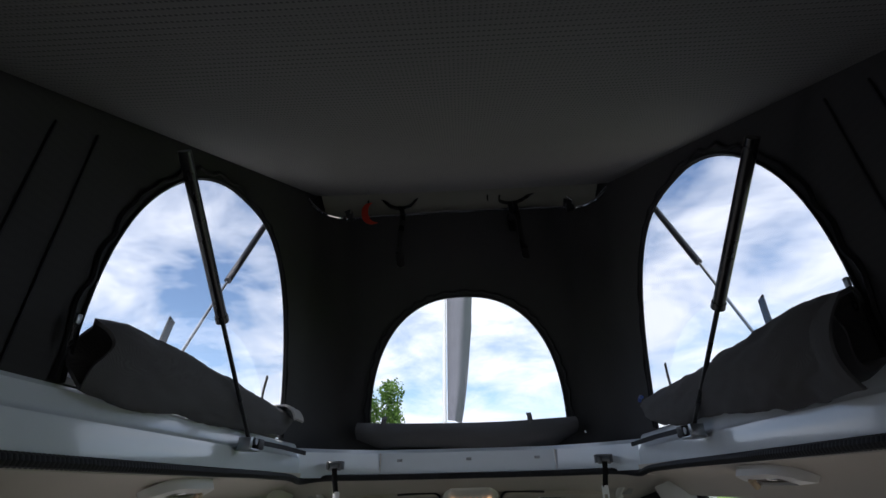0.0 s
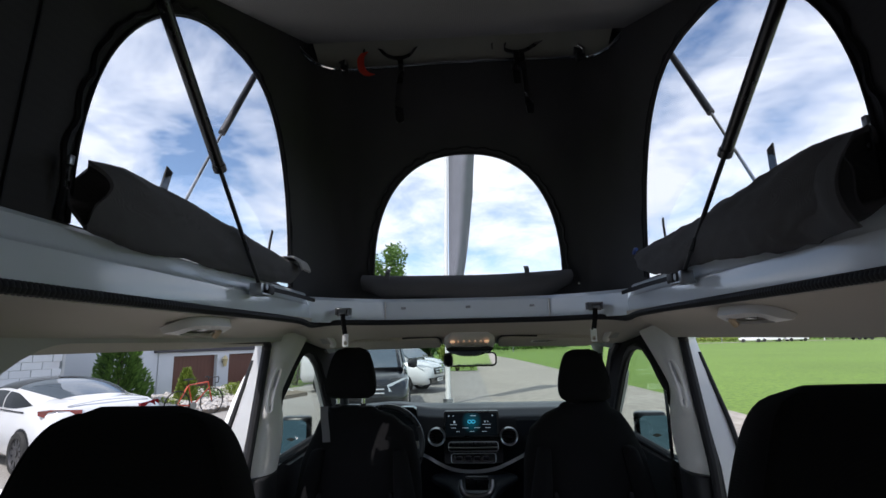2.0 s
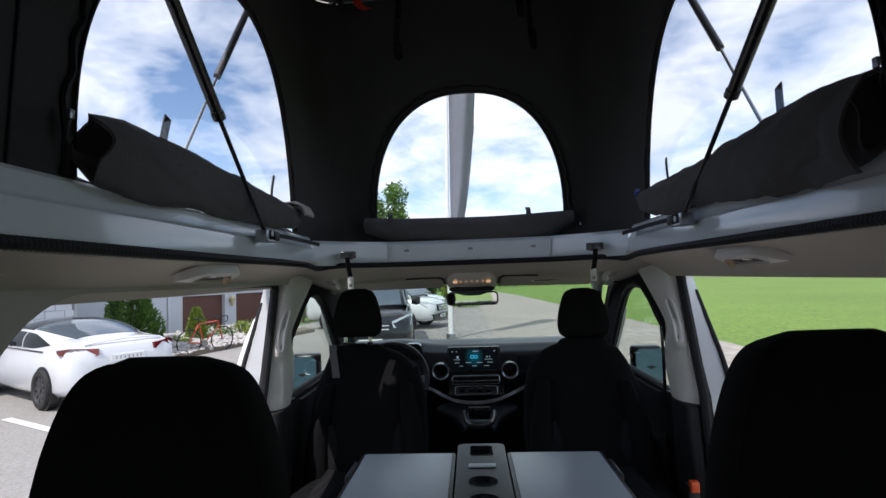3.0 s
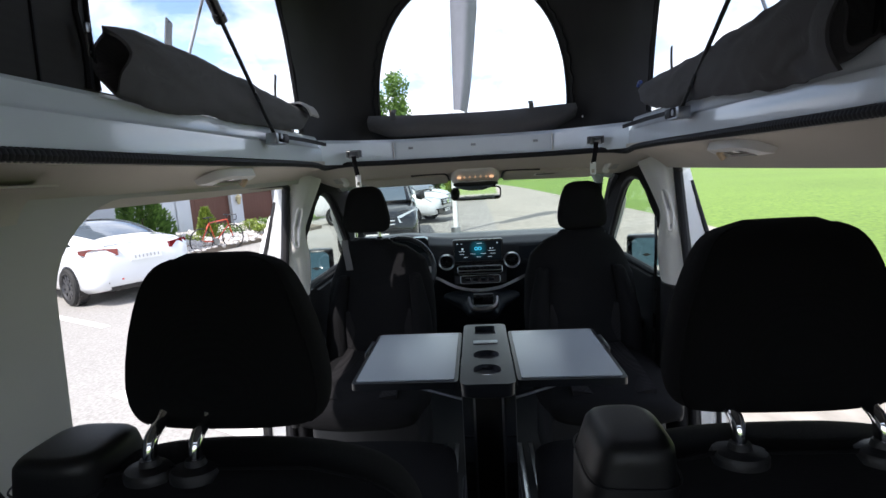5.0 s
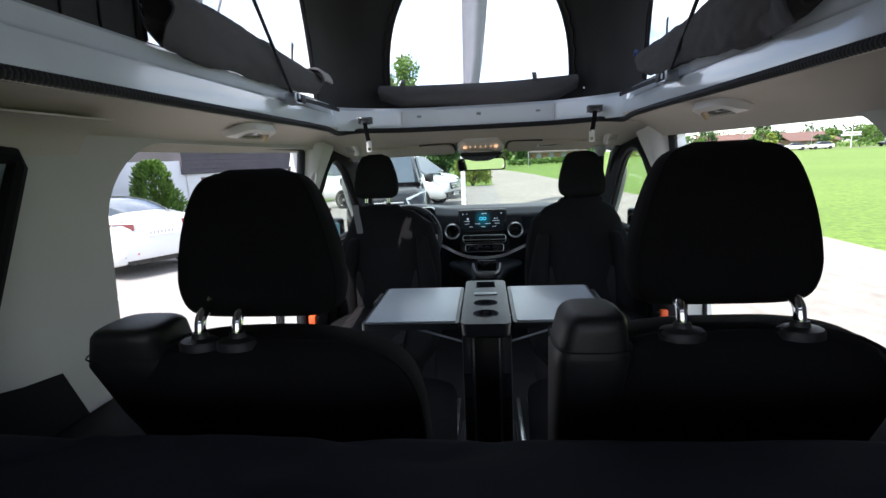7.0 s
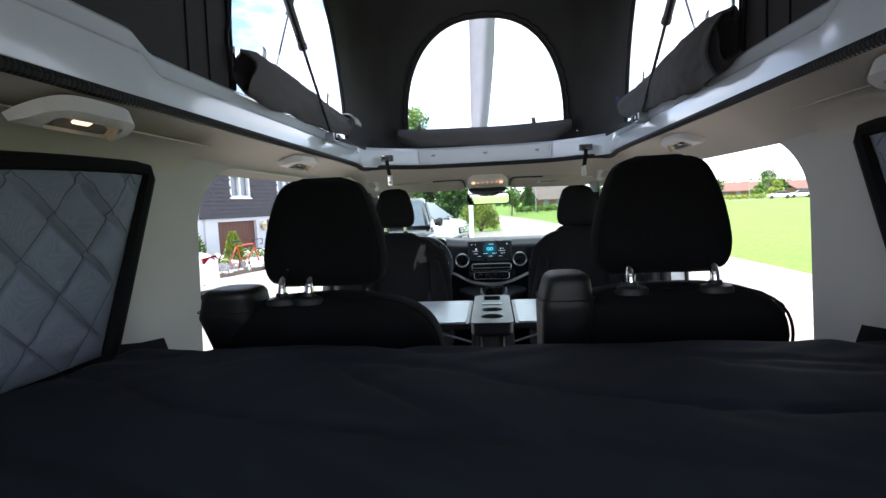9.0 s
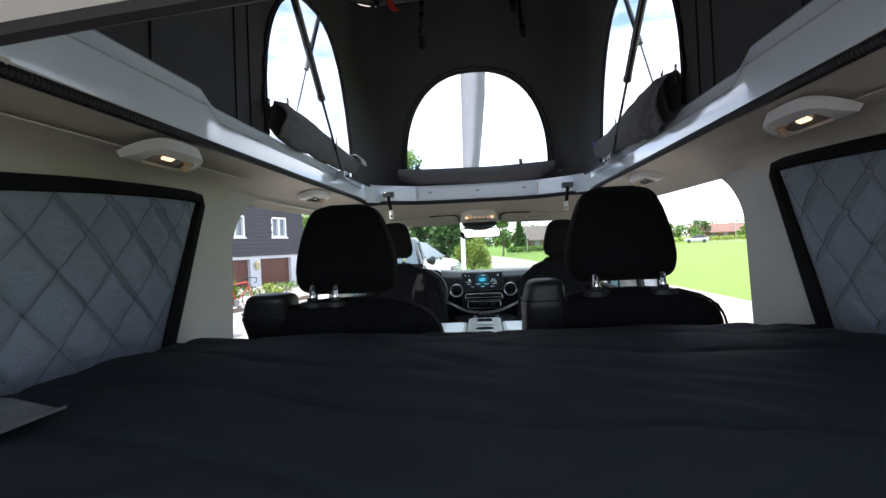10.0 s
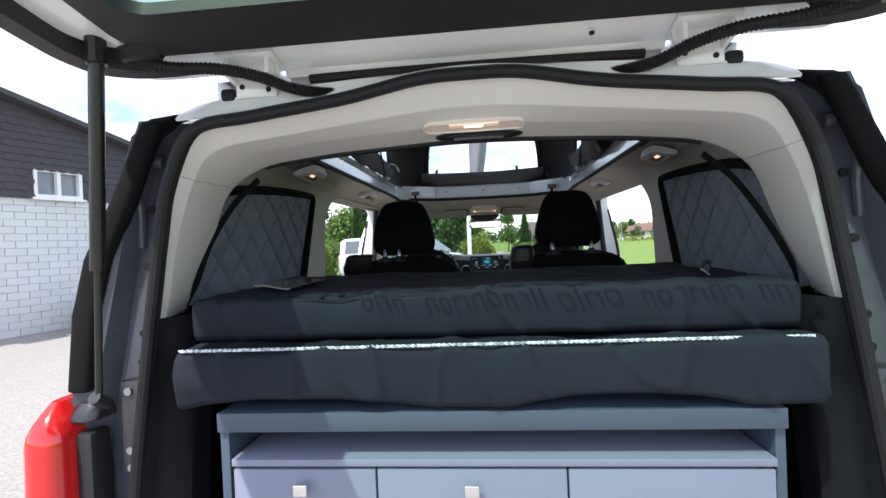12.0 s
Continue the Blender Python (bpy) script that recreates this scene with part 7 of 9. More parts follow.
plate(bm, rrect(-0.62, 0.62, -1.18, -0.100, (0.07, 0.07, 0.12, 0.12), 8), [rrect(-0.56, 0.56, -0.70, -0.205, 0.05, 8)], lambda a, b: tg(a, b, -0.022 - 0.01 * math.exp(-((b + 0.09) / 0.03) ** 2)), lambda a, b: tg(a, b, 0.0))
part("inner_trim", bm, M_BLACK, gate, "black plastic window surround")
bm = bmesh.new()
plate(bm, rrect(-0.715, 0.715, -1.20, -0.095, (0.09, 0.09, 0.14, 0.14), 8), [rrect(-0.60, 0.60, -1.16, -0.105, 0.07, 8)], lambda a, b: tg(a, b, -0.006), lambda a, b: tg(a, b, 0.028))
part("inner_frame", bm, M_WHITE, gate, "white painted inner sheet metal")
for s in (-1, 1):
    bm = bmesh.new()
    line = spline([(0.735, -1.15, 0), (0.738, -0.6, 0), (0.738, -0.22, 0), (0.722, -0.11, 0), (0.665, -0.045, 0), (0.56, -0.018, 0), (0.40, -0.010, 0)], 8)
    rows = []
    for k, p in enumerate(line):
        f = 1 - 0.75 * max(0, k / (len(line) - 1) - 0.55) / 0.45
        q = line[min(k + 1, len(line) - 1)] - line[max(k - 1, 0)]
        nrm = Vector((-q.y, q.x, 0)).normalized()
        rows.append([tg(s * (p.x + nrm.x * a), p.y + nrm.y * a, z) for a, z in ((-0.028 * f, -0.012), (-0.01 * f, -0.042 * f), (0.016 * f, -0.034 * f), (0.024 * f, 0.0), (0.02 * f, 0.03), (-0.025 * f, 0.026))])
    loft(bm, rows)
    part("side_flange", bm, mat("dark_gate_edge", (0.03, 0.03, 0.033), 0.4, 0, (90, 0.3, 0.002)), gate)
bm = bmesh.new()
plate(bm, rrect(-0.585, 0.585, -0.725, -0.105, 0.06, 8), [], lambda a, b: tg(a, b, 0.002), lambda a, b: tg(a, b, 0.005))
part("rear_glass", bm, M_TINT, gate, "green-tinted rear window glass")
bm = bmesh.new()
plate(bm, rrect(-0.59, 0.59, -0.150, -0.100, 0.012, 4), [], lambda a, b: tg(a, b, -0.010), lambda a, b: tg(a, b, 0.0015))
part("glass_gasket", bm, M_SEAL, gate, "black rubber strip along the glass")
# lettering on the outside of the glass: its shadow falls on the mattress
M_INK = mat("black_sticker", (0.02, 0.02, 0.02), 0.6)


def lettering(body, x, y, size, parent):
    cu = bpy.data.curves.new("lettering", "FONT")
    cu.body, cu.size, cu.extrude = body, size, 0.0004
    cu.materials.append(M_INK)
    ob = new("lettering", cu)
    ob.parent = parent
    ob.matrix_parent_inverse = chain(parent).inverted()
    ob.matrix_basis = TG @ Matrix.Translation((x, y, 0.0065))
    ob["label"] = "black sticker letters on the glass"
    return ob


lettering("100 % electric", -0.535, -0.314, 0.116, gate)
rng = random.Random(17)
x = -0.42
for k in range(30):
    form = rng.choice("obuuo")
    w, h = (0.008 if form == "b" else rng.choice((0.020, 0.024, 0.029))), (0.036 if form == "b" else 0.026)
    if k not in (3, 13, 18, 25):
        if form == "o":
            shape, gap = rrect(x, x + w, -0.3570, -0.3570 + h, 0.009, 4), [rrect(x + 0.005, x + w - 0.005, -0.3525, -0.3570 + h - 0.0045, 0.005, 4)]
        elif form == "b":
            shape, gap = rrect(x, x + 0.006, -0.3570, -0.3570 + h, 0.001, 2), []
        else:
            shape, gap = [(x, -0.3570), (x + 0.005, -0.3570), (x + 0.005, -0.3360), (x + w - 0.005, -0.3360), (x + w - 0.005, -0.3570), (x + w, -0.3570), (x + w, -0.3320), (x, -0.3320)], []
        bm = bmesh.new()
        plate(bm, shape, gap, lambda a, b: tg(a, b, 0.0058), lambda a, b: tg(a, b, 0.0064))
        part("sticker_bar", bm, M_INK, gate)
    x += w + 0.0075
for s in (-1, 1):
    hx = s * 0.423
    bm = bmesh.new()
    box(bm, hx - 0.055, hx + 0.055, -0.075, 0.0, -0.022, -0.014, 0.002, m=TG)
    box(bm, hx - 0.045, hx - 0.035, -0.06, 0.05, -0.055, -0.014, 0.002, m=TG)
    box(bm, hx + 0.035, hx + 0.045, -0.06, 0.05, -0.055, -0.014, 0.002, m=TG)
    box(bm, CX + hx - 0.05, CX + hx + 0.05, 0.925, 0.99, 1.826, 1.834, 0.002)
    box(bm, CX + hx - 0.042, CX + hx + 0.042, 0.918, 0.926, 1.828, 1.878, 0.003)
    plate(bm, rrect(CX + hx - 0.053, CX + hx + 0.053, 1.864, 1.926, 0.012, 4), [], lambda a, b: (a, 0.908, b), lambda a, b: (a, 0.918, b))
    hg = part("hinge", bm, M_WHITE, gate, "white painted tailgate hinge")
    for dx in (-0.035, 0.0, 0.035):
        bm = bmesh.new()
        tube(bm, [(CX + hx + dx, 0.910, 1.912), (CX + hx + dx, 0.901, 1.912)], 0.0075, 10)
        part("bolt", bm, M_WHITE, hg)
    for dx, zz in ((-0.028, 1.85), (0.026, 1.842)):
        bm = tube(bmesh.new(), [(CX + hx + dx, 0.919, zz), (CX + hx + dx, 0.9165, zz)], 0.0055, 10)
        part("drain_hole", bm, M_SEAL, hg)
    bm = new_box(CX + hx + s * 0.062 - 0.016, CX + hx + s * 0.062 + 0.016, 0.92, 0.96, 1.826, 1.852, 0.008)
    part("bump_stop", bm, M_SEAL, hg)
    # ribbed cable sleeve from the gate into the roof
    pts = spline([tg(s * 0.63, -0.10, -0.03), tg(s * 0.56, -0.085, -0.045), tg(s * 0.47, -0.075, -0.05), tg(s * 0.40, -0.06, -0.062), tg(s * 0.345, -0.03, -0.075), tg(s * 0.30, -0.012, -0.078), (CX + s * 0.262, 0.93, 1.828), (CX + s * 0.240, 0.945, 1.835)], 44)
    bm = bmesh.new()
    tube(bm, pts, lambda t: 0.0108 + 0.0013 * math.sin(t * 480) if t < 0.86 else 0.012 + 0.012 * (t - 0.86) / 0.14, 10)
    part("cable_sleeve", bm, M_SEAL, gate, "black ribbed cable sleeve")
    bm = bmesh.new()
    pad(bm, [(tg(s * 0.60, -0.105, -0.02), 0.05, 0.028, 2.2), (tg(s * 0.60, -0.105, -0.034), 0.04, 0.02, 2.2)], 16, (1, 0, 0), (0, 1, 0), edge=0.006)
    part("sleeve_boot", bm, M_SEAL, gate)
    # gas strut
    top, low = tg(s * 0.675, -0.125, -0.03), Vector((CX + s * 0.765, 0.885, 1.235))
    mid = low.lerp(top, 0.40)
    bm = bmesh.new()
    tube(bm, [top, mid], 0.0135, 14)
    gs = part("gate_strut", bm, M_SATIN, gate, "thick black gas strut")
    bm = bmesh.new()
    tube(bm, [mid, low], 0.007, 10)
    part("rod", bm, M_SATIN, gs)
    bm = bmesh.new()
    tube(bm, [low + Vector((0, 0.02, -0.01)), low + Vector((0, -0.012, 0.012))], 0.013, 10)
    part("lower_joint", bm, M_SATIN2, gs)
    bm = bmesh.new()
    tube(bm, [top + Vector((0, 0, -0.02)), top + Vector((0, 0, 0.03))], 0.018, 10)
    part("ball_joint", bm, M_SATIN, gs)
bm = bmesh.new()
tube(bm, [tg(0.225, -0.05, -0.022), tg(0.225, -0.05, -0.0255)], 0.005, 10)
part("hole", bm, M_SEAL, gate)

# ---- outside: ground, road, field ----
M_GRASS = patterned("meadow_grass", "noise", (0.078, 0.142, 0.016), (0.142, 0.238, 0.024), 9, 0.9, 0.03, 0.35, 0.65, 6, (1, 1, 1), (0.12, 0.22))
M_ROAD = patterned("worn_pale_road", "noise", (0.225, 0.204, 0.174), (0.345, 0.318, 0.275), 4.5, 0.9, 0.004, 0.3, 0.7, 10, (1, 0.6, 1), (0.25, 0.25))
M_YARD = patterned("pale_yard_asphalt", "noise", (0.225, 0.213, 0.197), (0.34, 0.328, 0.309), 38, 0.9, 0.003, 0.3, 0.7, 8, (1, 1, 1), (0.45, 0.16))
M_GRAVEL = patterned("gravel", "cells", (0.50, 0.48, 0.45), (0.17, 0.16, 0.148), 17, 0.9, 0.02, 0.1, 0.62, 4, (1, 1, 1), (0.5, 0.2))
M_STONE = mat("pale_stone", (0.44, 0.42, 0.40), 0.85, 0, (30, 0.3, 0.01), (3, 0.25))
M_PLASTER = mat("white_plaster", (0.62, 0.64, 0.68), 0.9, 0, (60, 0.1, 0.004), (0.7, 0.1))
M_BLOCK = mat("white_painted_block", (0.60, 0.61, 0.62), 0.85, 0, (60, 0.15, 0.004), (1.5, 0.12), random_tone=0.08)
M_MORTAR = mat("pale_mortar", (0.60, 0.60, 0.61), 0.9, 0, (80, 0.2, 0.003), (2, 0.1))
M_SHINGLE = mat("dark_shingle", (0.062, 0.058, 0.068), 0.85, 0, (40, 0.4, 0.006), (1.2, 0.3))
M_BROWN = mat("brown_garage_door", (0.125, 0.052, 0.036), 0.6, 0, (50, 0.1, 0.002), (2, 0.12))
M_WINWHITE = mat("white_window_frame", (0.78, 0.78, 0.78), 0.5)
# house panes: the pale blue-grey colour stands in for sky mirrored in glass
M_SKYPANE = mat("pane_with_sky", (0.16, 0.19, 0.23), 0.08, 0, (20, 0.2, 0.0), (3, 0.3), 0.7)
M_LEAF = leafy("leaves_mid", (0.05, 0.115, 0.020), (0.17, 0.29, 0.06))
M_LEAFD = leafy("leaves_dark", (0.03, 0.075, 0.024), (0.10, 0.185, 0.055))
M_LEAFY = leafy("leaves_yellow", (0.12, 0.19, 0.025), (0.30, 0.37, 0.07))
M_BARK = mat("bark", (0.12, 0.095, 0.07), 0.9, 0, (40, 0.5, 0.02), (4, 0.3))
M_RUBBER = mat("tyre_rubber", (0.018, 0.018, 0.018), 0.8, 0, (200, 0.2, 0.002), (10, 0.2))
M_DARKPAINT = mat("dark_car_paint", (0.006, 0.007, 0.010), 0.22, 0, (60, 0.02, 0.0002), (4, 0.1), 0.4, 0.5)
M_CARWHITE = mat("white_gloss_paint", (0.66, 0.67, 0.69), 0.25, 0, (60, 0.01, 0.0001), (3, 0.02), 0.5, 1.0)
M_ROOFTILE = mat("brown_roof_tiles", (0.115, 0.095, 0.088), 0.85, 0, (6, 0.4, 0.03), (0.5, 0.2))

U = Vector((0.28, 0.96, 0)).normalized()
NRM = Vector((U.y, -U.x, 0))


def lie(x, y):
    """The ground's height: level round the van, dipping towards the garages, rising gently far off."""
    d = max(0.0, -7.4 - x)
    dip = 0.75 * min(1.0, d / 2.2) * min(1, max(0, (y - 13.0) / 3.0))
    return -dip + 0.25 * min(1, max(0, (y - 60) / 60)) - 0.04


bm = bmesh.new()
xs = [-900, -300, -120, -60, -30, -18, -14, -12, -11, -10, -9.4, -9, -8.6, -8.2, -7.8, -7.4, -7, -6, -4, -2, 0, 3, 6, 10, 16, 30, 60, 120, 300, 900]
ys = [-600, -200, -60, -20, -6, 0, 4, 8, 11, 13, 14, 15, 16, 17, 18, 20, 23, 27, 32, 40, 50, 60, 80, 100, 120, 160, 300, 900]
vg = [[bm.verts.new((x, y, lie(x, y) - 0.02)) for y in ys] for x in xs]
for i in range(len(xs) - 1):
    for j in range(len(ys) - 1):
        bm.faces.new((vg[i][j], vg[i + 1][j], vg[i + 1][j + 1], vg[i][j + 1]))
solo("ground", bm, M_GRASS, "mown green meadow reaching to the horizon", "meadow", "", "structure")


def flat_area(name, left, right, z, m, label, category, n=3):
    """A paved strip between two edge lines."""
    a, b = spline([(*p, 0) for p in left], n), spline([(*p, 0) for p in right], n)
    bm = bmesh.new()
    rows = []
    for p, q in zip(a, b):
        row = []
        for k in range(9):
            w = p.lerp(q, k / 8)
            row.append(Vector((w.x, w.y, lie(w.x, w.y) + z)))
        rows.append(row)
    loft(bm, rows, False, False)
    return solo(name, bm, m, label, category, "", "structure")


flat_area("road", [(0.6, -40), (0.6, 0), (0.6, 15), (0.5, 30), (-0.2, 50), (-6, 84), (-22, 120)], [(6.3, -40), (6.15, 0), (6.1, 16), (5.2, 30), (3.0, 55), (-4.0, 92), (-18, 122)], 0.03, M_ROAD, "pale worn concrete lane beside the meadow", "road", 6)
flat_area("yard", [(-14, -20), (-12, 0), (-11, 6), (-9.5, 10), (-7.8, 13), (-7.3, 16), (-8.4, 19.5), (-9.5, 24)], [(0.62, -20), (0.62, 0), (0.62, 6), (0.62, 10), (0.3, 13), (-1.3, 16), (-2.2, 19.5), (-3.0, 24)], 0.022, M_YARD, "pale sunlit parking yard of worn asphalt", "yard", 4)
flat_area("gravel_strip", [(-1.9, 12.5), (-2.2, 16), (-2.6, 20), (-2.4, 26), (-1.4, 31)], [(0.62, 12.5), (0.62, 16), (0.60, 20), (0.56, 26), (0.50, 31)], 0.036, M_GRAVEL, "strip of grey gravel along the lane", "gravel", 5)
for p, q in (((-6.65, 8.25), (-5.0, 7.45)), ((-3.3, 5.4), (-1.6, 4.6)), ((-8.6, 9.2), (-7.1, 8.47))):
    bm = bmesh.new()
    d = Vector((q[0] - p[0], q[1] - p[1], 0)).normalized()
    nn = Vector((-d.y, d.x, 0)) * 0.06
    a, b = Vector((*p, 0)), Vector((*q, 0))
    rows = [[w - nn + Vector((0, 0, lie(w.x, w.y) + 0.027)), w + nn + Vector((0, 0, lie(w.x, w.y) + 0.027))] for w in [a.lerp(b, k / 10) for k in range(11)]]
    loft(bm, rows, False, False)
    solo("parking_line", bm, mat("worn_white_line", (0.66, 0.66, 0.64), 0.8, 0, (40, 0.5, 0.001), (8, 0.3)), "worn white painted parking line on the yard", "line", "parking lines", "structure")


# ---- plants ----
def leaf_cloud(bm, centre, radii, count, size, rng, hollow=0.55, flat=0.0):
    """Many small leaf blades scattered through an uneven body."""
    c = Vector(centre)
    ph = rng.uniform(0, 50)
    for _ in range(count):
        while True:
            d = Vector((rng.uniform(-1, 1), rng.uniform(-1, 1), rng.uniform(-1, 1)))
            if hollow < d.length < 1:
                break
        d *= 0.72 + 0.38 * noise.noise(d * 2.2 + Vector((ph, 0, 0)))
        p = c + Vector((d.x * radii[0], d.y * radii[1], d.z * radii[2]))
        s = size * rng.uniform(0.6, 1.5)
        a = Vector((rng.uniform(-1, 1), rng.uniform(-1, 1), rng.uniform(-1, 1))).normalized()
        b = a.cross(Vector((rng.uniform(-1, 1), rng.uniform(-1, 1), rng.uniform(-1, 1)))).normalized()
        q = [p + a * s, p + b * s * 0.55, p - a * s, p - b * s * 0.55]
        f = bm.faces.new([bm.verts.new(v) for v in q])


def trunk(bm, base, top, r0, r1, limbs, rng, spread):
    base, top = Vector(base), Vector(top)
    pts = [base.lerp(top, k / 6) + Vector((rng.uniform(-1, 1), rng.uniform(-1, 1), 0)) * r0 * 0.5 * (k > 0) for k in range(7)]
    tube(bm, pts, lambda t: r0 + (r1 - r0) * t, 8)
    for _ in range(limbs):
        f = rng.uniform(0.35, 0.9)
        p = base.lerp(top, f)
        a = rng.uniform(0, 6.28)
        e = p + Vector((math.cos(a) * spread, math.sin(a) * spread, spread * rng.uniform(0.4, 1.0))) * rng.uniform(0.5, 1)
        tube(bm, spline([p, p.lerp(e, 0.5) + Vector((0, 0, -0.05 * spread)), e], 3), lambda t: r0 * 0.35 * (1 - 0.75 * t), 6)


def tree(name, x, y, h, r, m, label, seed, crown_from=0.25, clumps=9, leaves=220, size=None, group="trees"):
    rng = random.Random(seed)
    z = lie(x, y) - 0.05
    t = thing(name, (x, y, z), label, "tree", group)
    bm = bmesh.new()
    trunk(bm, (x, y, z), (x + 0.03 * h, y, z + 0.75 * h), 0.028 * h, 0.008 * h, 8, rng, 0.55 * r)
    part("trunk", bm, M_BARK, t)
    bm = bmesh.new()
    size = size or 0.055 * r
    zc = z + h * (crown_from + 1) / 2
    hh = h * (1 - crown_from) / 2
    for k in range(clumps):
        a, f = rng.uniform(0, 6.28), rng.uniform(-0.75, 0.8)
        w = math.sqrt(max(0.05, 1 - f * f))
        c = (x + math.cos(a) * r * 0.55 * w, y + math.sin(a) * r * 0.55 * w, zc + f * hh * 0.9)
        q = rng.uniform(0.34, 0.52)
        leaf_cloud(bm, c, (r * q, r * q, hh * q * 0.9), leaves, size, rng, 0.35)
    part("crown", bm, m, t)
    return t


def bush(name, x, y, r, h, m, label, seed, count=500, size=0.05, category="bush", group="bushes", zoff=0.0):
    rng = random.Random(seed)
    z = lie(x, y) + zoff - 0.03
    t = thing(name, (x, y, z), label, category, group)
    bm = bmesh.new()
    for k in range(5):
        a = 1.26 * k + rng.uniform(-0.4, 0.4)
        tube(bm, spline([(x, y, z), (x + 0.25 * r * math.cos(a), y + 0.25 * r * math.sin(a), z + 0.4 * h), (x + 0.5 * r * math.cos(a), y + 0.5 * r * math.sin(a), z + 0.75 * h)], 3), lambda t: 0.03 * h * (1 - 0.7 * t), 5)
    part("stems", bm, M_BARK, t)
    bm = bmesh.new()
    leaf_cloud(bm, (x, y, z + 0.5 * h), (r * 0.8, r * 0.8, h * 0.55), count // 2, size, rng, 0.3)
    for k in range(6):
        a, f = rng.uniform(0, 6.28), rng.uniform(-0.5, 0.6)
        leaf_cloud(bm, (x + 0.6 * r * math.cos(a), y + 0.6 * r * math.sin(a), z + h * (0.5 + 0.45 * f)), (r * 0.45, r * 0.45, h * 0.3), count // 12, size, rng, 0.3)
    part("foliage", bm, m, t)
    return t


def conifer(name, x, y, r, h, m, label, seed, count=2400, size=0.055, group="conifers", power=0.8):
    """A tight upright evergreen: sprays that point upwards, wider below."""
    rng = random.Random(seed)
    z = lie(x, y) - 0.03
    t = thing(name, (x, y, z), label, "conifer", group)
    bm = bmesh.new()
    tube(bm, [(x, y, z), (x, y, z + h * 0.8)], lambda f: 0.05 * r * 2 * (1 - 0.8 * f) + 0.01, 6)
    part("trunk", bm, M_BARK, t)
    bm = bmesh.new()
    ph = rng.uniform(0, 30)
    for _ in range(count):
        f = rng.random() ** 1.1
        a = rng.uniform(0, 6.283)
        rr = r * (1 - f) ** power * (0.75 + 0.45 * noise.noise(Vector((math.cos(a) * 2 + ph, math.sin(a) * 2, f * h * 1.6)))) * rng.uniform(0.75, 1.05) + 0.02
        p = Vector((x + rr * math.cos(a), y + rr * math.sin(a), z + 0.02 * h + f * h * 0.97))
        out = Vector((math.cos(a), math.sin(a), rng.uniform(0.5, 1.6))).normalized()
        side = out.cross(Vector((rng.uniform(-1, 1), rng.uniform(-1, 1), rng.uniform(-1, 1)))).normalized()
        s = size * rng.uniform(0.7, 1.6)
        bm.faces.new([bm.verts.new(v) for v in (p + out * s * 1.4, p + side * s * 0.5, p - out * s, p - side * s * 0.5)])
    part("foliage", bm, m, t)
    return t


# ---- the house beside the yard ----
def wall_point(s, back, z):
    """A point on the house: s along its front, back from the front line."""
    p = Vector((-9.5, 9.8, 0)) + U * s - NRM * back
    return Vector((p.x, p.y, z))


def wall_box(bm, s0, s1, b0, b1, z0, z1):
    c = [wall_point(s, b, z) for z in (z0, z1) for s, b in ((s0, b0), (s1, b0), (s1, b1), (s0, b1))]
    v = [bm.verts.new(p) for p in c]
    for f in ((0, 1, 2, 3), (7, 6, 5, 4), (0, 4, 5, 1), (1, 5, 6, 2), (2, 6, 7, 3), (3, 7, 4, 0)):
        bm.faces.new([v[i] for i in f])
    return bm


def wall_plate(bm, outer, holes, b0, b1):
    return plate(bm, outer, holes, lambda s, z: wall_point(s, b0, z), lambda s, z: wall_point(s, b1, z))


def house_window(parent, s0, s1, z0, z1, back, mullions=1):
    w = part("window", wall_plate(bmesh.new(), [(s0, z0), (s1, z0), (s1, z1), (s0, z1)], [], back + 0.10, back + 0.12), M_SKYPANE, parent, "window with white frame")
    f = 0.07
    holes = []
    wd = (s1 - s0 - f * (mullions + 2)) / (mullions + 1)
    for k in range(mullions + 1):
        a = s0 + f + k * (wd + f)
        holes.append([(a, z0 + f), (a + wd, z0 + f), (a + wd, z1 - f), (a, z1 - f)])
    part("frame", wall_plate(bmesh.new(), [(s0, z0), (s1, z0), (s1, z1), (s0, z1)], holes, back - 0.015, back + 0.11), M_WINWHITE, w)
    bm = bmesh.new()
    wall_box(bm, s0 - 0.05, s1 + 0.05, back - 0.06, back + 0.02, z0 - 0.05, z0)
    part("sill", bm, M_WINWHITE, w)
    return w


def shingles(bm, s0, s1, z0, top, back, skip=()):
    """Lapped courses of small shingles; top(s) is the upper limit."""
    rng = random.Random(5)
    row, z = 0, z0
    zmax = max(top(s0), top(s1), top((s0 + s1) / 2))
    while z < zmax:
        s = s0 + (0.11 if row % 2 else 0.0) - 0.22
        while s < s1:
            a, b = max(s + 0.004, s0), min(s + 0.216, s1)
            if b - a > 0.02 and z + 0.1 < top((a + b) / 2) and not any(p - 0.06 < (a + b) / 2 < q + 0.06 and u - 0.07 < z + 0.09 < v + 0.02 for p, q, u, v in skip):
                t = rng.uniform(0.0, 0.008)
                c = (a + b) / 2
                pts = [wall_point(a, back - 0.022 - t, z + 0.02), wall_point(c, back - 0.024 - t, z), wall_point(b, back - 0.022 - t, z + 0.02), wall_point(b, back - 0.004, z + 0.19), wall_point(a, back - 0.004, z + 0.19)]
                v = [bm.verts.new(p) for p in pts]
                bm.faces.new(v)
                w = [bm.verts.new(p + NRM * -0.02) for p in pts[:3]]
                bm.faces.new((v[0], w[0], w[1], v[1]))
                bm.faces.new((v[1], w[1], w[2], v[2]))
            s += 0.22
        z += 0.15
        row += 1
    return bm


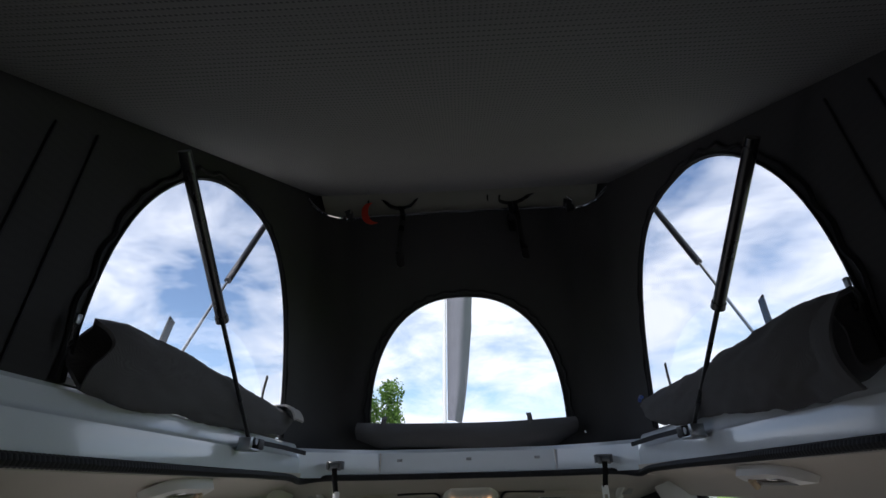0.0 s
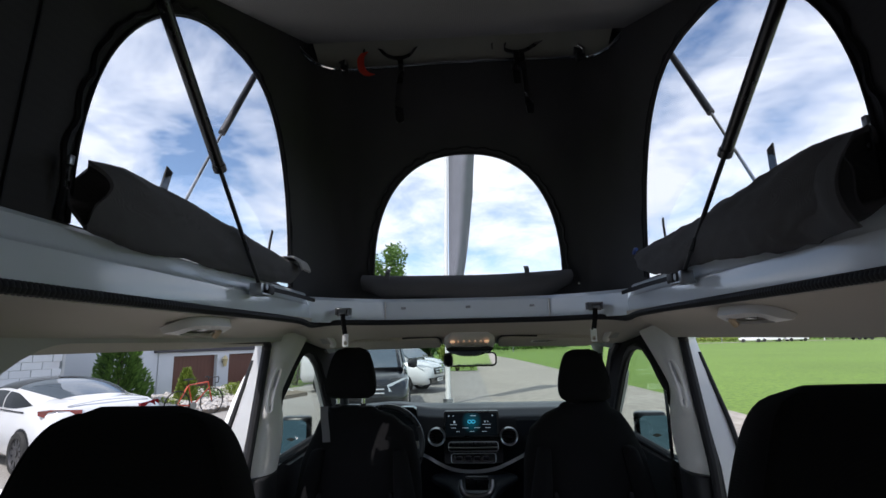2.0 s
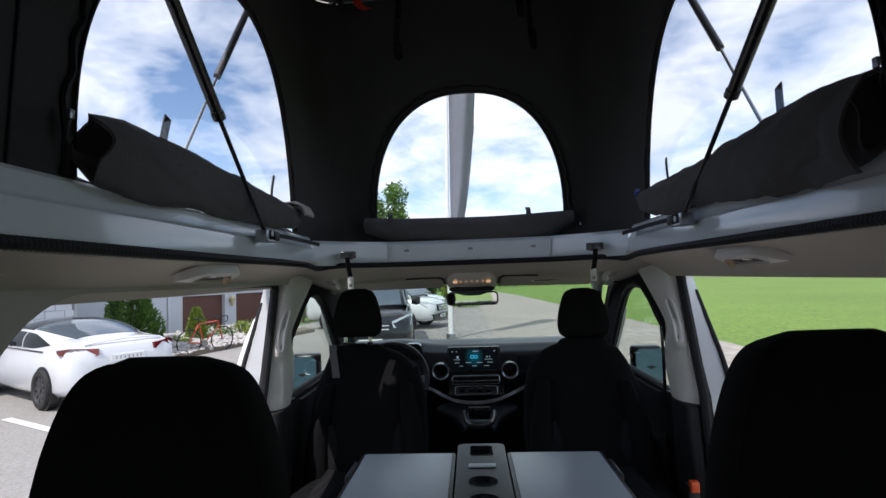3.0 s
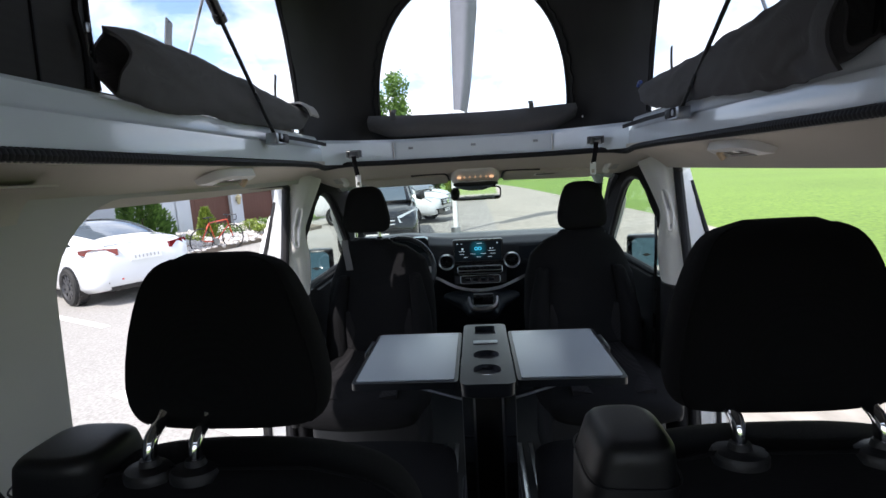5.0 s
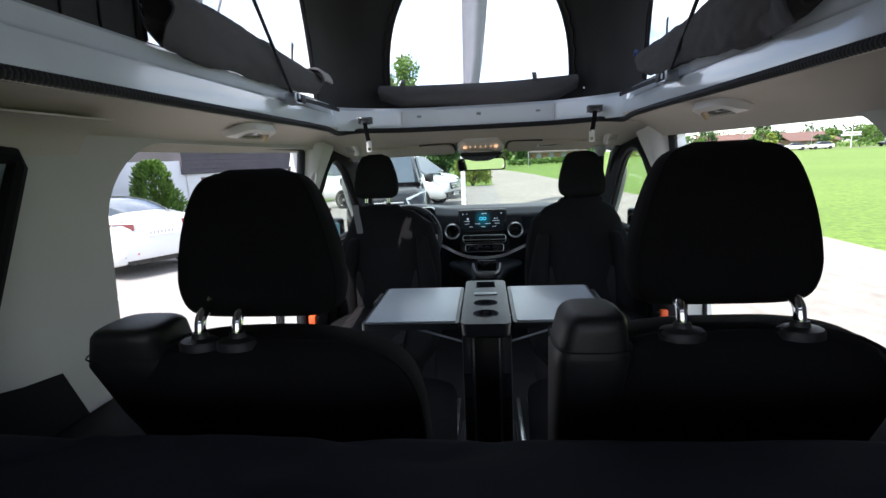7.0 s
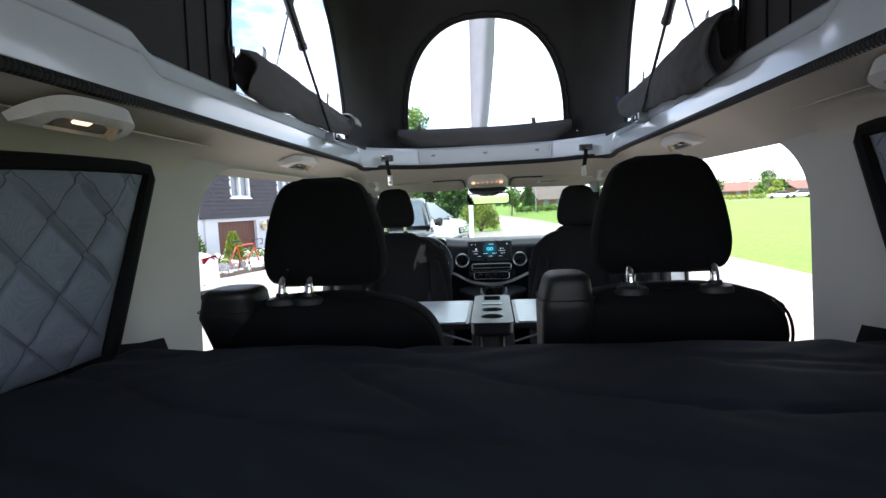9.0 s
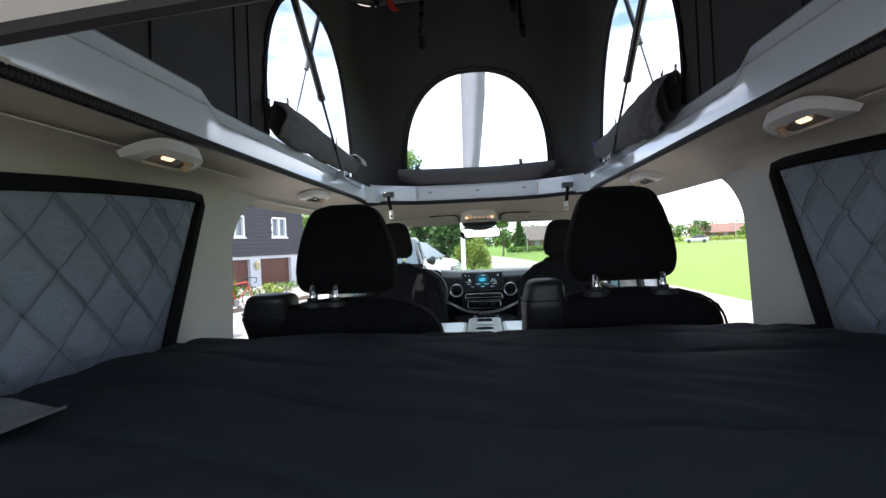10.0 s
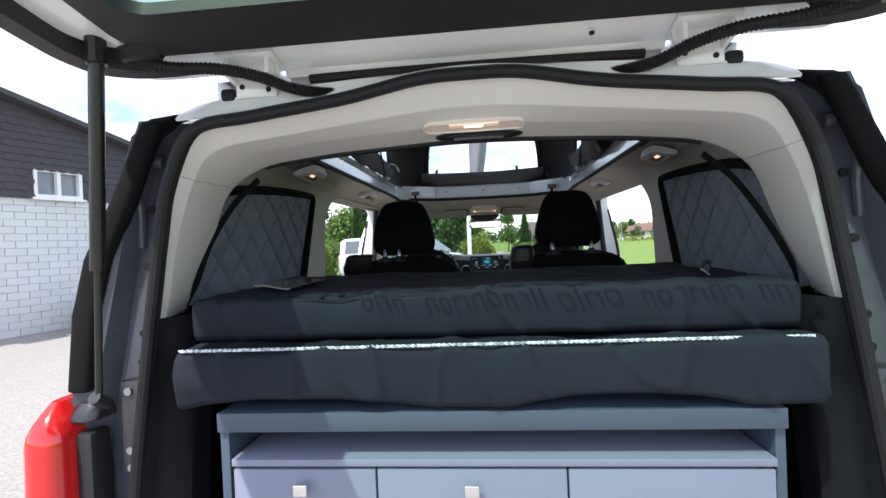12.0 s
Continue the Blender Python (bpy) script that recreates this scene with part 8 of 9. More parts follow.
house = thing("house", wall_point(0, 2, 0), "house with white block base, dark shingled storey and brown garage doors", "house")
gable = lambda s: 4.78 - 0.215 * (s + 0.57) if s > -6 else 5.9
# wing with the block wall
part("block_wall_core", wall_plate(bmesh.new(), [(-9, -0.1), (2.3, -0.1), (2.3, 2.85), (-9, 2.85)], [], 0.02, 0.3), M_MORTAR, house)
part("side_wall", wall_box(bmesh.new(), 2.0, 2.29, 0.06, 5.0, -0.1, 2.84), M_PLASTER, house)
part("upper_wall", wall_plate(bmesh.new(), [(-9, 2.85), (2.35, 2.85), (2.35, gable(2.35)), (-0.57, 4.78), (-5.0, 5.75), (-9, 4.9)], [[(-0.28, 2.87), (0.70, 2.87), (0.70, 3.50), (-0.28, 3.50)]], -0.06, 0.25), M_SHINGLE, house)
part("shingles", shingles(bmesh.new(), -4.0, 2.35, 2.84, gable, -0.06, [(-0.28, 0.70, 2.87, 3.50)]), M_SHINGLE, house)["kind"] = "stuff"
house_window(house, -0.28, 0.70, 2.87, 3.50, -0.06)
bm = bmesh.new()
for a, b in (((2.75, gable(2.75)), (-5.0, 5.9)), ):
    v = []
    for s, z in (a, b):
        for back in (-0.35, 8):
            v.append((s, back, z))
    top = [bm.verts.new(wall_point(s, bk, z + 0.05)) for s, bk, z in v]
    bot = [bm.verts.new(wall_point(s, bk, z - 0.06)) for s, bk, z in v]
    bm.faces.new((top[0], top[1], top[3], top[2]))
    bm.faces.new((bot[0], bot[2], bot[3], bot[1]))
    for i, j in ((0, 1), (1, 3), (3, 2), (2, 0)):
        bm.faces.new((top[i], top[j], bot[j], bot[i]))
part("roof", bm, M_SHINGLE, house, "dark shingle roof with a thin edge")
# recessed plaster wall with a window, then the garage wing
G = 2.55
part("recess_wall", wall_plate(bmesh.new(), [(2.0, -0.8), (7.0, -0.8), (7.0, 2.0), (2.0, 2.0)], [[(3.2, 0.55), (4.1, 0.55), (4.1, 1.75), (3.2, 1.75)]], G, G + 0.3), M_PLASTER, house)
house_window(house, 3.2, 4.1, 0.55, 1.75, G)
D1, D2 = (7.58, 9.50), (10.08, 12.0)
ztop = 1.42
part("garage_wall", wall_plate(bmesh.new(), [(6.95, -0.9), (12.77, -0.9), (12.77, 1.62), (6.95, 1.62)], [[(D1[0], -0.85), (D1[1], -0.85), (D1[1], ztop), (D1[0], ztop)], [(D2[0], -0.85), (D2[1], -0.85), (D2[1], ztop), (D2[0], ztop)]], G, G + 0.28), M_PLASTER, house)
for a, b in (D1, D2):
    gd = part("garage_door", wall_plate(bmesh.new(), [(a - 0.02, -0.86), (b + 0.02, -0.86), (b + 0.02, ztop + 0.02), (a - 0.02, ztop + 0.02)], [], G + 0.16, G + 0.2), M_BROWN, house, "brown ribbed garage door")
    k = a + 0.02
    while k < b - 0.1:
        part("board", wall_box(bmesh.new(), k, k + 0.156, G + 0.14, G + 0.165, -0.85, ztop - 0.01), M_BROWN, gd)
        k += 0.16
W1, W2 = (8.18, 9.18), (10.72, 11.67)
wz = (2.30, 3.16)
part("upper_garage_wall", wall_plate(bmesh.new(), [(6.8, 1.55), (12.82, 1.55), (12.82, 3.95), (9.8, 4.9), (6.8, 3.95)], [[(W1[0], wz[0]), (W1[1], wz[0]), (W1[1], wz[1]), (W1[0], wz[1])], [(W2[0], wz[0]), (W2[1], wz[0]), (W2[1], wz[1]), (W2[0], wz[1])]], G - 0.08, G + 0.2), M_SHINGLE, house)
part("shingles", shingles(bmesh.new(), 6.8, 12.82, 1.56, lambda s: 4.85 - 0.32 * abs(s - 9.8), G - 0.08, [(*W1, *wz), (*W2, *wz)]), M_SHINGLE, house)["kind"] = "stuff"
part("upper_side_wall", wall_box(bmesh.new(), 12.58, 12.83, G - 0.06, G + 6, 1.55, 3.95), M_SHINGLE, house)
part("lower_side_wall", wall_box(bmesh.new(), 12.52, 12.76, G + 0.02, G + 6, -0.9, 1.56), M_PLASTER, house)
part("inner_corner_wall", wall_box(bmesh.new(), 6.82, 7.0, G - 0.06, G + 6, 1.55, 3.95), M_SHINGLE, house)
house_window(house, *W1, *wz, G - 0.08)
house_window(house, *W2, *wz, G - 0.08)
bm = bmesh.new()
for sgn in (-1, 1):
    v = [(9.8, -0.5, 4.98), (9.8, 7, 4.98), (9.8 + sgn * 3.35, 7, 3.92), (9.8 + sgn * 3.35, -0.5, 3.92)]
    top = [bm.verts.new(wall_point(s, G + b, z + 0.06)) for s, b, z in v]
    bot = [bm.verts.new(wall_point(s, G + b, z - 0.06)) for s, b, z in v]
    bm.faces.new(top)
    bm.faces.new(bot[::-1])
    for i in range(4):
        bm.faces.new((top[i], top[(i + 1) % 4], bot[(i + 1) % 4], bot[i]))
part("roof", bm, M_SHINGLE, house, "dark tiled gable roof")
lamp = part("wall_lamp", wall_box(bmesh.new(), 9.72, 9.82, G - 0.16, G, 1.12, 1.16), M_SATIN, house, "brass wall lantern between the garage doors")
bm = bmesh.new()
c = wall_point(9.77, G - 0.11, 0)
loft(bm, [[c + Vector((r * math.cos(a), r * math.sin(a), z)) for a in [k * math.pi / 4 for k in range(8)]] for r, z in ((0.05, 0.98), (0.10, 1.22), (0.13, 1.24), (0.05, 1.34), (0.02, 1.38))])
part("lantern", bm, mat("lantern_glass", (0.6, 0.5, 0.28), 0.3), lamp)

# stone blocks of the base wall, each laid by itself
blk = bmesh.new()
box(blk, 0, 0.385, -0.03, 0.0, 0, 0.145, 0.006, 1)
blk_me = mesh_of("block", blk, M_BLOCK)
half = bmesh.new()
box(half, 0, 0.19, -0.03, 0.0, 0, 0.145, 0.006, 1)
half_me = mesh_of("block_half", half, M_BLOCK)
turn = Matrix(((U.x, -NRM.x, 0, 0), (U.y, -NRM.y, 0, 0), (0, 0, 1, 0), (0, 0, 0, 1)))
rng = random.Random(3)
hm = chain(house).inverted()
for row in range(19):
    s = -2.6 + (0.2 if row % 2 else 0)
    while s < 2.25:
        full = s + 0.385 < 2.3
        ob = new("block", blk_me if full else half_me)
        ob.parent = house
        ob.matrix_parent_inverse = hm
        p = wall_point(s, 0.022 + rng.uniform(-0.003, 0.003), -0.02 + row * 0.151)
        ob.matrix_basis = Matrix.Translation(p) @ turn
        s += 0.395

# ---- rock bed with plants and a bicycle in front of the house ----
rng = random.Random(11)
bm = bmesh.new()
for _ in range(1500):
    s, b = rng.uniform(2.6, 9.8), rng.uniform(-1.1, 1.35)
    if b < -0.6 and s > 8.6:
        continue
    p = wall_point(s, b, 0)
    r = rng.uniform(0.035, 0.105)
    z = 0.10 + 0.12 * (b + 1.1)
    rg = bmesh.ops.create_icosphere(bm, subdivisions=1, radius=r)
    q = Euler((rng.uniform(0, 6), rng.uniform(0, 6), rng.uniform(0, 6))).to_matrix()
    sc = Vector((rng.uniform(0.7, 1.3), rng.uniform(0.7, 1.3), rng.uniform(0.5, 0.9)))
    for v in rg["verts"]:
        w = q @ v.co
        v.co = Vector((w.x * sc.x, w.y * sc.y, w.z * sc.z)) * rng.uniform(0.85, 1.15) + Vector((p.x, p.y, z * 0.9))
solo("rock_bed", bm, M_STONE, "heap of pale round stones along the house", "stones", "", "stuff", 60)
bm = bmesh.new()
rows = []
for k in range(21):
    s = 2.5 + 7.4 * k / 20
    rows.append([wall_point(s, -1.15, -0.2), wall_point(s, -1.1, 0.10), wall_point(s, 0.2, 0.22), wall_point(s, 1.5, 0.36), wall_point(s, 1.6, -0.4)])
loft(bm, rows, True, True)
solo("rock_bed_soil", bm, mat("dry_soil", (0.16, 0.13, 0.10), 0.95, 0, (60, 0.4, 0.01), (3, 0.2)), "raised soil under the stones", "soil", "", "structure")

conifer("yew", *wall_point(4.45, 0.95, 0).xy, 0.86, 2.35, M_LEAF, "dense green yew with a ragged outline beside the house wall", 21, 6200, 0.05, power=0.32)
conifer("small_conifer", *wall_point(6.0, 0.3, 0).xy, 0.50, 1.40, M_LEAFY, "small yellow-green dwarf conifer among stones", 22, 1800, 0.05, power=0.7)
for i, (s, b, r, h, m) in enumerate(((5.0, 0.6, 0.4, 0.55, M_LEAF), (5.35, 0.1, 0.35, 0.4, M_LEAFY), (6.9, 0.3, 0.5, 0.55, M_LEAF), (7.7, 0.1, 0.45, 0.5, M_LEAFY), (8.5, 0.0, 0.5, 0.45, M_LEAF), (4.4, -0.2, 0.3, 0.4, M_LEAF), (7.3, -0.5, 0.3, 0.3, M_LEAFY))):
    x, y = wall_point(s, b, 0).xy
    bush("rockery_plant", x, y, r, h, m, "low green cushion plant between the stones", 40 + i, 420, 0.035, "plant", "rockery plants", 0.25)


def wheel(parent, c, ax, r, w, rim_m, spokes=5, name="wheel", solid=True):
    """A road wheel round c with its axle along ax: tyre and rim."""
    ax = Vector(ax).normalized()
    up = Vector((0, 0, 1))
    fw = ax.cross(up).normalized()
    c = Vector(c)
    n = 28
    def ring(rad, off):
        return [c + ax * off + (fw * math.cos(2 * math.pi * k / n) + up * math.sin(2 * math.pi * k / n)) * rad for k in range(n)]
    bm = bmesh.new()
    prof = [(r * 0.70, -w / 2), (r * 0.93, -w / 2), (r * 0.99, -w * 0.38), (r, -w * 0.2), (r, w * 0.2), (r * 0.99, w * 0.38), (r * 0.93, w / 2), (r * 0.70, w / 2)]
    loft(bm, [ring(a, b) for a, b in prof], True, False)
    whl = part(name, bm, M_RUBBER, parent, "black rubber tyre")
    bm = bmesh.new()
    loft(bm, [ring(a, b) for a, b in ((r * 0.71, -w / 2), (r * 0.66, -w * 0.3), (r * 0.66, w * 0.3), (r * 0.71, w / 2))], True, False)
    loft(bm, [ring(0.16 * r, -w * 0.45), ring(0.16 * r, w * 0.45)])
    for k in range(spokes):
        a = 2 * math.pi * k / spokes
        d = fw * math.cos(a) + up * math.sin(a)
        e = ax.cross(d)
        for sgn in (-1, 1):
            o = c + ax * sgn * w * 0.40
            rows = [[o + d * rr * r + e * ww * r + ax * t for ww, t in ((-wd, 0), (wd, 0), (wd, -sgn * 0.02), (-wd, -sgn * 0.02))] for rr, wd in ((0.1, 0.12), (0.4, 0.09), (0.69, 0.14))]
            loft(bm, rows)
    if solid:
        loft(bm, [ring(0.6 * r, -0.02), ring(0.6 * r, 0.02)])
    part("rim", bm, rim_m, whl)
    return whl


# bicycle leaning in the rockery
bike = thing("bicycle", (-7.1, 14.3, 0.0), "red racing bicycle with thin tyres standing by the stones", "bicycle")
b0, b1 = Vector((-7.30, 13.90, lie(-7.3, 13.9) + 0.35)), Vector((-6.88, 14.78, lie(-6.88, 14.78) + 0.35))
fwd = (b1 - b0).normalized()
lat = fwd.cross(Vector((0, 0, 1)))
M_BIKERED = mat("red_frame_paint", (0.55, 0.06, 0.02), 0.3, 0, (50, 0.05, 0.0002), coat=0.5)
for c in (b0, b1):
    bm = bmesh.new()
    ring = [c + (fwd * math.cos(a) + Vector((0, 0, 1)) * math.sin(a)) * 0.335 for a in [2 * math.pi * k / 32 for k in range(32)]]
    tube(bm, ring, 0.016, 6, closed=True)
    whl = part("wheel", bm, M_RUBBER, bike, "thin black bicycle tyre")
    bm = bmesh.new()
    tube(bm, [c - lat * 0.04, c + lat * 0.04], 0.02, 8)
    for k in range(14):
        a = 2 * math.pi * k / 14
        tube(bm, [c, c + (fwd * math.cos(a) + Vector((0, 0, 1)) * math.sin(a)) * 0.325], 0.002, 4)
    part("spokes", bm, M_STEEL, whl)
Z = Vector((0, 0, 1))
bb = b0 + fwd * 0.42 - Z * 0.06
seat_t, head_t, head_b = b0 + fwd * 0.27 + Z * 0.46, b1 - fwd * 0.14 + Z * 0.50, b1 - fwd * 0.10 + Z * 0.36
bm = bmesh.new()
for a, b in ((bb, seat_t), (seat_t, head_t), (bb, head_b), (head_t, head_b), (b0, bb), (b0, seat_t), (head_b, b1)):
    tube(bm, [a, b], 0.018, 8)
part("frame", bm, M_BIKERED, bike)
bm = bmesh.new()
pad(bm, [(seat_t + Z * 0.14 - fwd * 0.12, 0.06, 0.02, 2.5), (seat_t + Z * 0.145, 0.035, 0.02, 2.5), (seat_t + Z * 0.14 + fwd * 0.12, 0.015, 0.015, 2)], 12, lat, Z, edge=0.01)
tube(bm, [seat_t, seat_t + Z * 0.13], 0.012, 6)
part("saddle", bm, M_SATIN, bike)
bm = bmesh.new()
hb = head_t + Z * 0.12 + fwd * 0.06
tube(bm, [head_t, head_t + Z * 0.1, hb], 0.012, 6)
for sgn in (-1, 1):
    tube(bm, spline([hb, hb + lat * sgn * 0.2, hb + lat * sgn * 0.21 + fwd * 0.09, hb + lat * sgn * 0.21 + fwd * 0.08 - Z * 0.13, hb + lat * sgn * 0.21 - Z * 0.14], 5), 0.012, 6)
part("handlebar", bm, M_SATIN, bike)
bm = bmesh.new()
tube(bm, [bb + lat * 0.05, bb - lat * 0.05], 0.09, 14)
part("chainring", bm, M_STEEL, bike)


# ---- vehicles ----
def car_frame(x, y, heading):
    f = Vector((math.sin(radians(heading)), math.cos(radians(heading)), 0))
    r = Vector((f.y, -f.x, 0))
    base = Vector((x, y, lie(x, y) + 0.03))
    return lambda a, b, c: base + f * a + r * b + Vector((0, 0, c))


def body_loft(bm, P, stations, n=10):
    """stations: (along, half width, z bottom, z shoulder, z top, top half width); closed sections lofted along the car."""
    rows = []
    for a, w, zb, zs, zt, wt in stations:
        half = [(0.0, zb), (w * 0.9, zb), (w, zb + 0.10), (w * 1.0, (zb + zs) / 2), (w * 0.985, zs), (wt * 1.0 + 0.02, zt - 0.06), (wt * 0.92, zt - 0.015), (wt * 0.55, zt), (0, zt)]
        pts = [P(a, b, c) for b, c in half] + [P(a, -b, c) for b, c in reversed(half[1:-1])]
        rows.append(pts)
    return loft(bm, rows)


def quad(bm, pts, back):
    a = [bm.verts.new(p) for p in pts]
    b = [bm.verts.new(p + back) for p in pts]
    n = len(a)
    bm.faces.new(a)
    bm.faces.new(b[::-1])
    for i in range(n):
        bm.faces.new((a[i], a[(i + 1) % n], b[(i + 1) % n], b[i]))
    return bm

M_SKYGLASS = mat("sky_lit_glass", (0.08, 0.10, 0.12), 0.06, 0, (50, 0.02, 0.0001), (5, 0.1), 0.9)
M_AERO = mat("dark_wheel_cover", (0.07, 0.07, 0.075), 0.4, 0.4)
M_DARKRED = mat("dark_red_lens", (0.16, 0.008, 0.01), 0.1, 0, (80, 0.1, 0.0003), (10, 0.1), 0.6, 0.6)
# white electric saloon, tail towards the van
sal = thing("saloon_car", (-6.7, 10.2, 0), "white electric saloon car with dark glass roof parked on the yard", "car")
HEAD = -61.0
PB = car_frame(-7.25, 10.05, HEAD)
SC = 0.9  # a compact car
P = lambda a, b, c: PB(a * SC, b * SC, c * SC)
# along: rear bumper -2.3 .. front 2.35
st = [(-2.32, 0.60, 0.42, 0.70, 0.80, 0.50), (-2.27, 0.80, 0.30, 0.82, 1.00, 0.66), (-2.15, 0.88, 0.26, 0.92, 1.09, 0.70), (-1.85, 0.915, 0.22, 0.95, 1.115, 0.68), (-1.55, 0.922, 0.20, 0.95, 1.15, 0.66), (-1.1, 0.925, 0.19, 0.94, 1.10, 0.74), (-0.5, 0.925, 0.19, 0.93, 1.0, 0.80), (0.4, 0.925, 0.19, 0.92, 0.99, 0.82), (1.1, 0.925, 0.20, 0.90, 1.0, 0.78), (1.7, 0.91, 0.22, 0.80, 0.92, 0.70), (2.15, 0.84, 0.26, 0.66, 0.78, 0.60), (2.36, 0.62, 0.34, 0.55, 0.64, 0.45)]
part("body", body_loft(bmesh.new(), P, st), M_CARWHITE, sal, "", 70)
def sal_top(a):
    """Height of the cabin's centre line: a falling coupe curve to the boot."""
    pts = ((-2.0, 1.085), (-1.8, 1.125), (-1.3, 1.262), (-0.8, 1.375), (-0.3, 1.432), (0.15, 1.43), (0.55, 1.36), (1.0, 1.19), (1.5, 0.975))
    for (a0, z0), (a1, z1) in zip(pts, pts[1:]):
        if a <= a1:
            f = max(0.0, (a - a0) / (a1 - a0))
            return z0 + (z1 - z0) * f
    return pts[-1][1]


def sal_wide(a):
    return 0.865 - 0.30 * max(0.0, (-0.5 - a) / 1.5) ** 1.8 - 0.16 * max(0.0, (a - 0.3) / 1.2) ** 2


def sal_dome(a, t, out=0.0):
    """A point of the cabin: t runs from one shoulder (-1) over the roof (0) to the other (1)."""
    zs, zt, w = 0.93, sum(sal_top(a + o) for o in (-0.2, -0.1, 0, 0.1, 0.2)) / 5, sal_wide(a)
    an = math.pi / 2 * (1 - abs(t))
    b = math.copysign(w * abs(math.cos(an)) ** (2 / 2.9), t) if t else 0.0
    z = zs + (zt - zs) * math.sin(an) ** (2 / 2.9)
    return P(a, b * (1 + out), z + out)


bm = bmesh.new()
loft(bm, [[sal_dome(a, t) for t in np.linspace(-1, 1, 33)] for a in np.linspace(-2.0, 1.5, 36)], False, False)
part("cabin", bm, M_CARWHITE, sal, "white roof pillars and cabin frame", 70)
for nm, a0, a1, t0 in (("rear_window", -1.64, -0.52, 0.54), ("glass_roof", -0.48, 0.50, 0.58), ("windscreen", 0.55, 1.42, 0.66)):
    bm = sheet(bmesh.new(), lambda u, v: sal_dome(a0 + (a1 - a0) * u, t0 * (2 * v - 1) * (1 - (0.16 * (1 - u) ** 2 if nm == "rear_window" else 0)), 0.008), 14, 14, (0, 0, -0.004))
    part(nm, bm, M_SKYGLASS if nm == "rear_window" else M_DARKGLASS, sal, "dark tinted glass", 70)
for sg in (-1, 1):
    for a0, a1, cut_in in ((-1.42, -0.40, 1.0), (-0.34, 0.95, 0.0)):
        def pane(u, v):
            a = a0 + (a1 - a0) * u
            low = 0.975
            hi = 0.655 + (0.30 * max(0.0, 1 - u / 0.75) ** 1.6 if cut_in else 0.24 * max(0.0, (u - 0.45) / 0.55) ** 1.6)
            return sal_dome(a, sg * (low + (hi - low) * v), 0.006)
        part("side_window", sheet(bmesh.new(), pane, 14, 8, (0, 0, -0.003)), M_DARKGLASS, sal, "dark tinted side glass", 70)
    bm = bmesh.new()
    tube(bm, [P(a, sg * 0.92, 0.955) for a in (-1.4, -0.6, 0.2, 0.9, 1.3)], 0.009, 6)
    part("window_trim", bm, M_SATIN, sal)
    for a in (-1.43, 1.44):
        bm = bmesh.new()
        ring = lambda rad, o: [P(a + rad * math.cos(t), sg * o, 0.335 + rad * math.sin(t)) for t in [2 * math.pi * k / 26 for k in range(26)]]
        loft(bm, [ring(0.375, 0.80), ring(0.375, 0.932), ring(0.355, 0.936), ring(0.34, 0.80)], True, False)
        loft(bm, [ring(0.36, 0.86), ring(0.36, 0.932)])
        part("wheel_arch", bm, M_SATIN, sal)
        c = P(a, sg * 0.855, 0.335)
        wheel(sal, c, P(0, 1, 0) - P(0, 0, 0), 0.335 * SC, 0.22, M_AERO, 10)
    # tail lamps: red wings wrapping round the corner
    bm = bmesh.new()
    pts = [P(-2.20, sg * 0.42, 0.99), P(-2.20, sg * 0.42, 0.88), P(-2.155, sg * 0.62, 0.86), P(-2.06, sg * 0.80, 0.88), P(-1.90, sg * 0.905, 0.94), P(-1.87, sg * 0.905, 1.0), P(-2.06, sg * 0.79, 1.02), P(-2.15, sg * 0.62, 1.01)]
    quad(bm, [p + (P(-1, sg * 0.25, 0) - P(0, 0, 0)) * 0.115 for p in pts], (P(1, -sg * 0.4, 0) - P(0, 0, 0)) * 0.12)
    tl = part("tail_lamp", bm, M_DARKRED, sal, "dark red wrap-around tail lamp")
    bm = bmesh.new()
    pts = [P(-2.30, sg * 0.45, 0.95), P(-2.30, sg * 0.45, 0.905), P(-2.24, sg * 0.62, 0.90), P(-2.24, sg * 0.62, 0.955)]
    quad(bm, pts, (P(1, 0, 0) - P(0, 0, 0)) * 0.03)
    part("reversing_lamp", bm, M_AERO, tl)
    bm = bmesh.new()
    pts = [P(-2.325, sg * 0.42, 0.46), P(-2.325, sg * 0.42, 0.435), P(-2.28, sg * 0.72, 0.45), P(-2.28, sg * 0.72, 0.475)]
    quad(bm, pts, (P(1, 0, 0) - P(0, 0, 0)) * 0.04)
    part("reflector", bm, M_RED, sal)
    bm = bmesh.new()
    pad(bm, [(P(0.78, sg * 0.95, 0.98), 0.03, 0.05, 2.5), (P(0.80, sg * 1.05, 1.0), 0.05, 0.07, 2.5), (P(0.79, sg * 1.12, 1.0), 0.03, 0.05, 2.5)], 12, P(1, 0, 0) - P(0, 0, 0), (0, 0, 1))
    part("door_mirror", bm, M_SATIN, sal)
bm = bmesh.new()
quad(bm, [P(-2.335, -0.27, 0.855), P(-2.335, 0.27, 0.855), P(-2.345, 0.27, 0.745), P(-2.345, -0.27, 0.745)], (P(1, 0, 0) - P(0, 0, 0)) * 0.04)
plate_ob = part("number_plate", bm, mat("plate_white", (0.75, 0.75, 0.75), 0.5), sal, "white number plate with unreadable dark bars")
for k in range(7):
    bm = bmesh.new()
    b = -0.2 + 0.066 * k
    quad(bm, [P(-2.349, b, 0.830), P(-2.349, b + 0.018, 0.830), P(-2.353, b + 0.018, 0.780), P(-2.353, b, 0.780)], (P(1, 0, 0) - P(0, 0, 0)) * 0.006)
    part("bar", bm, mat("plate_grey", (0.36, 0.36, 0.37), 0.6), plate_ob)
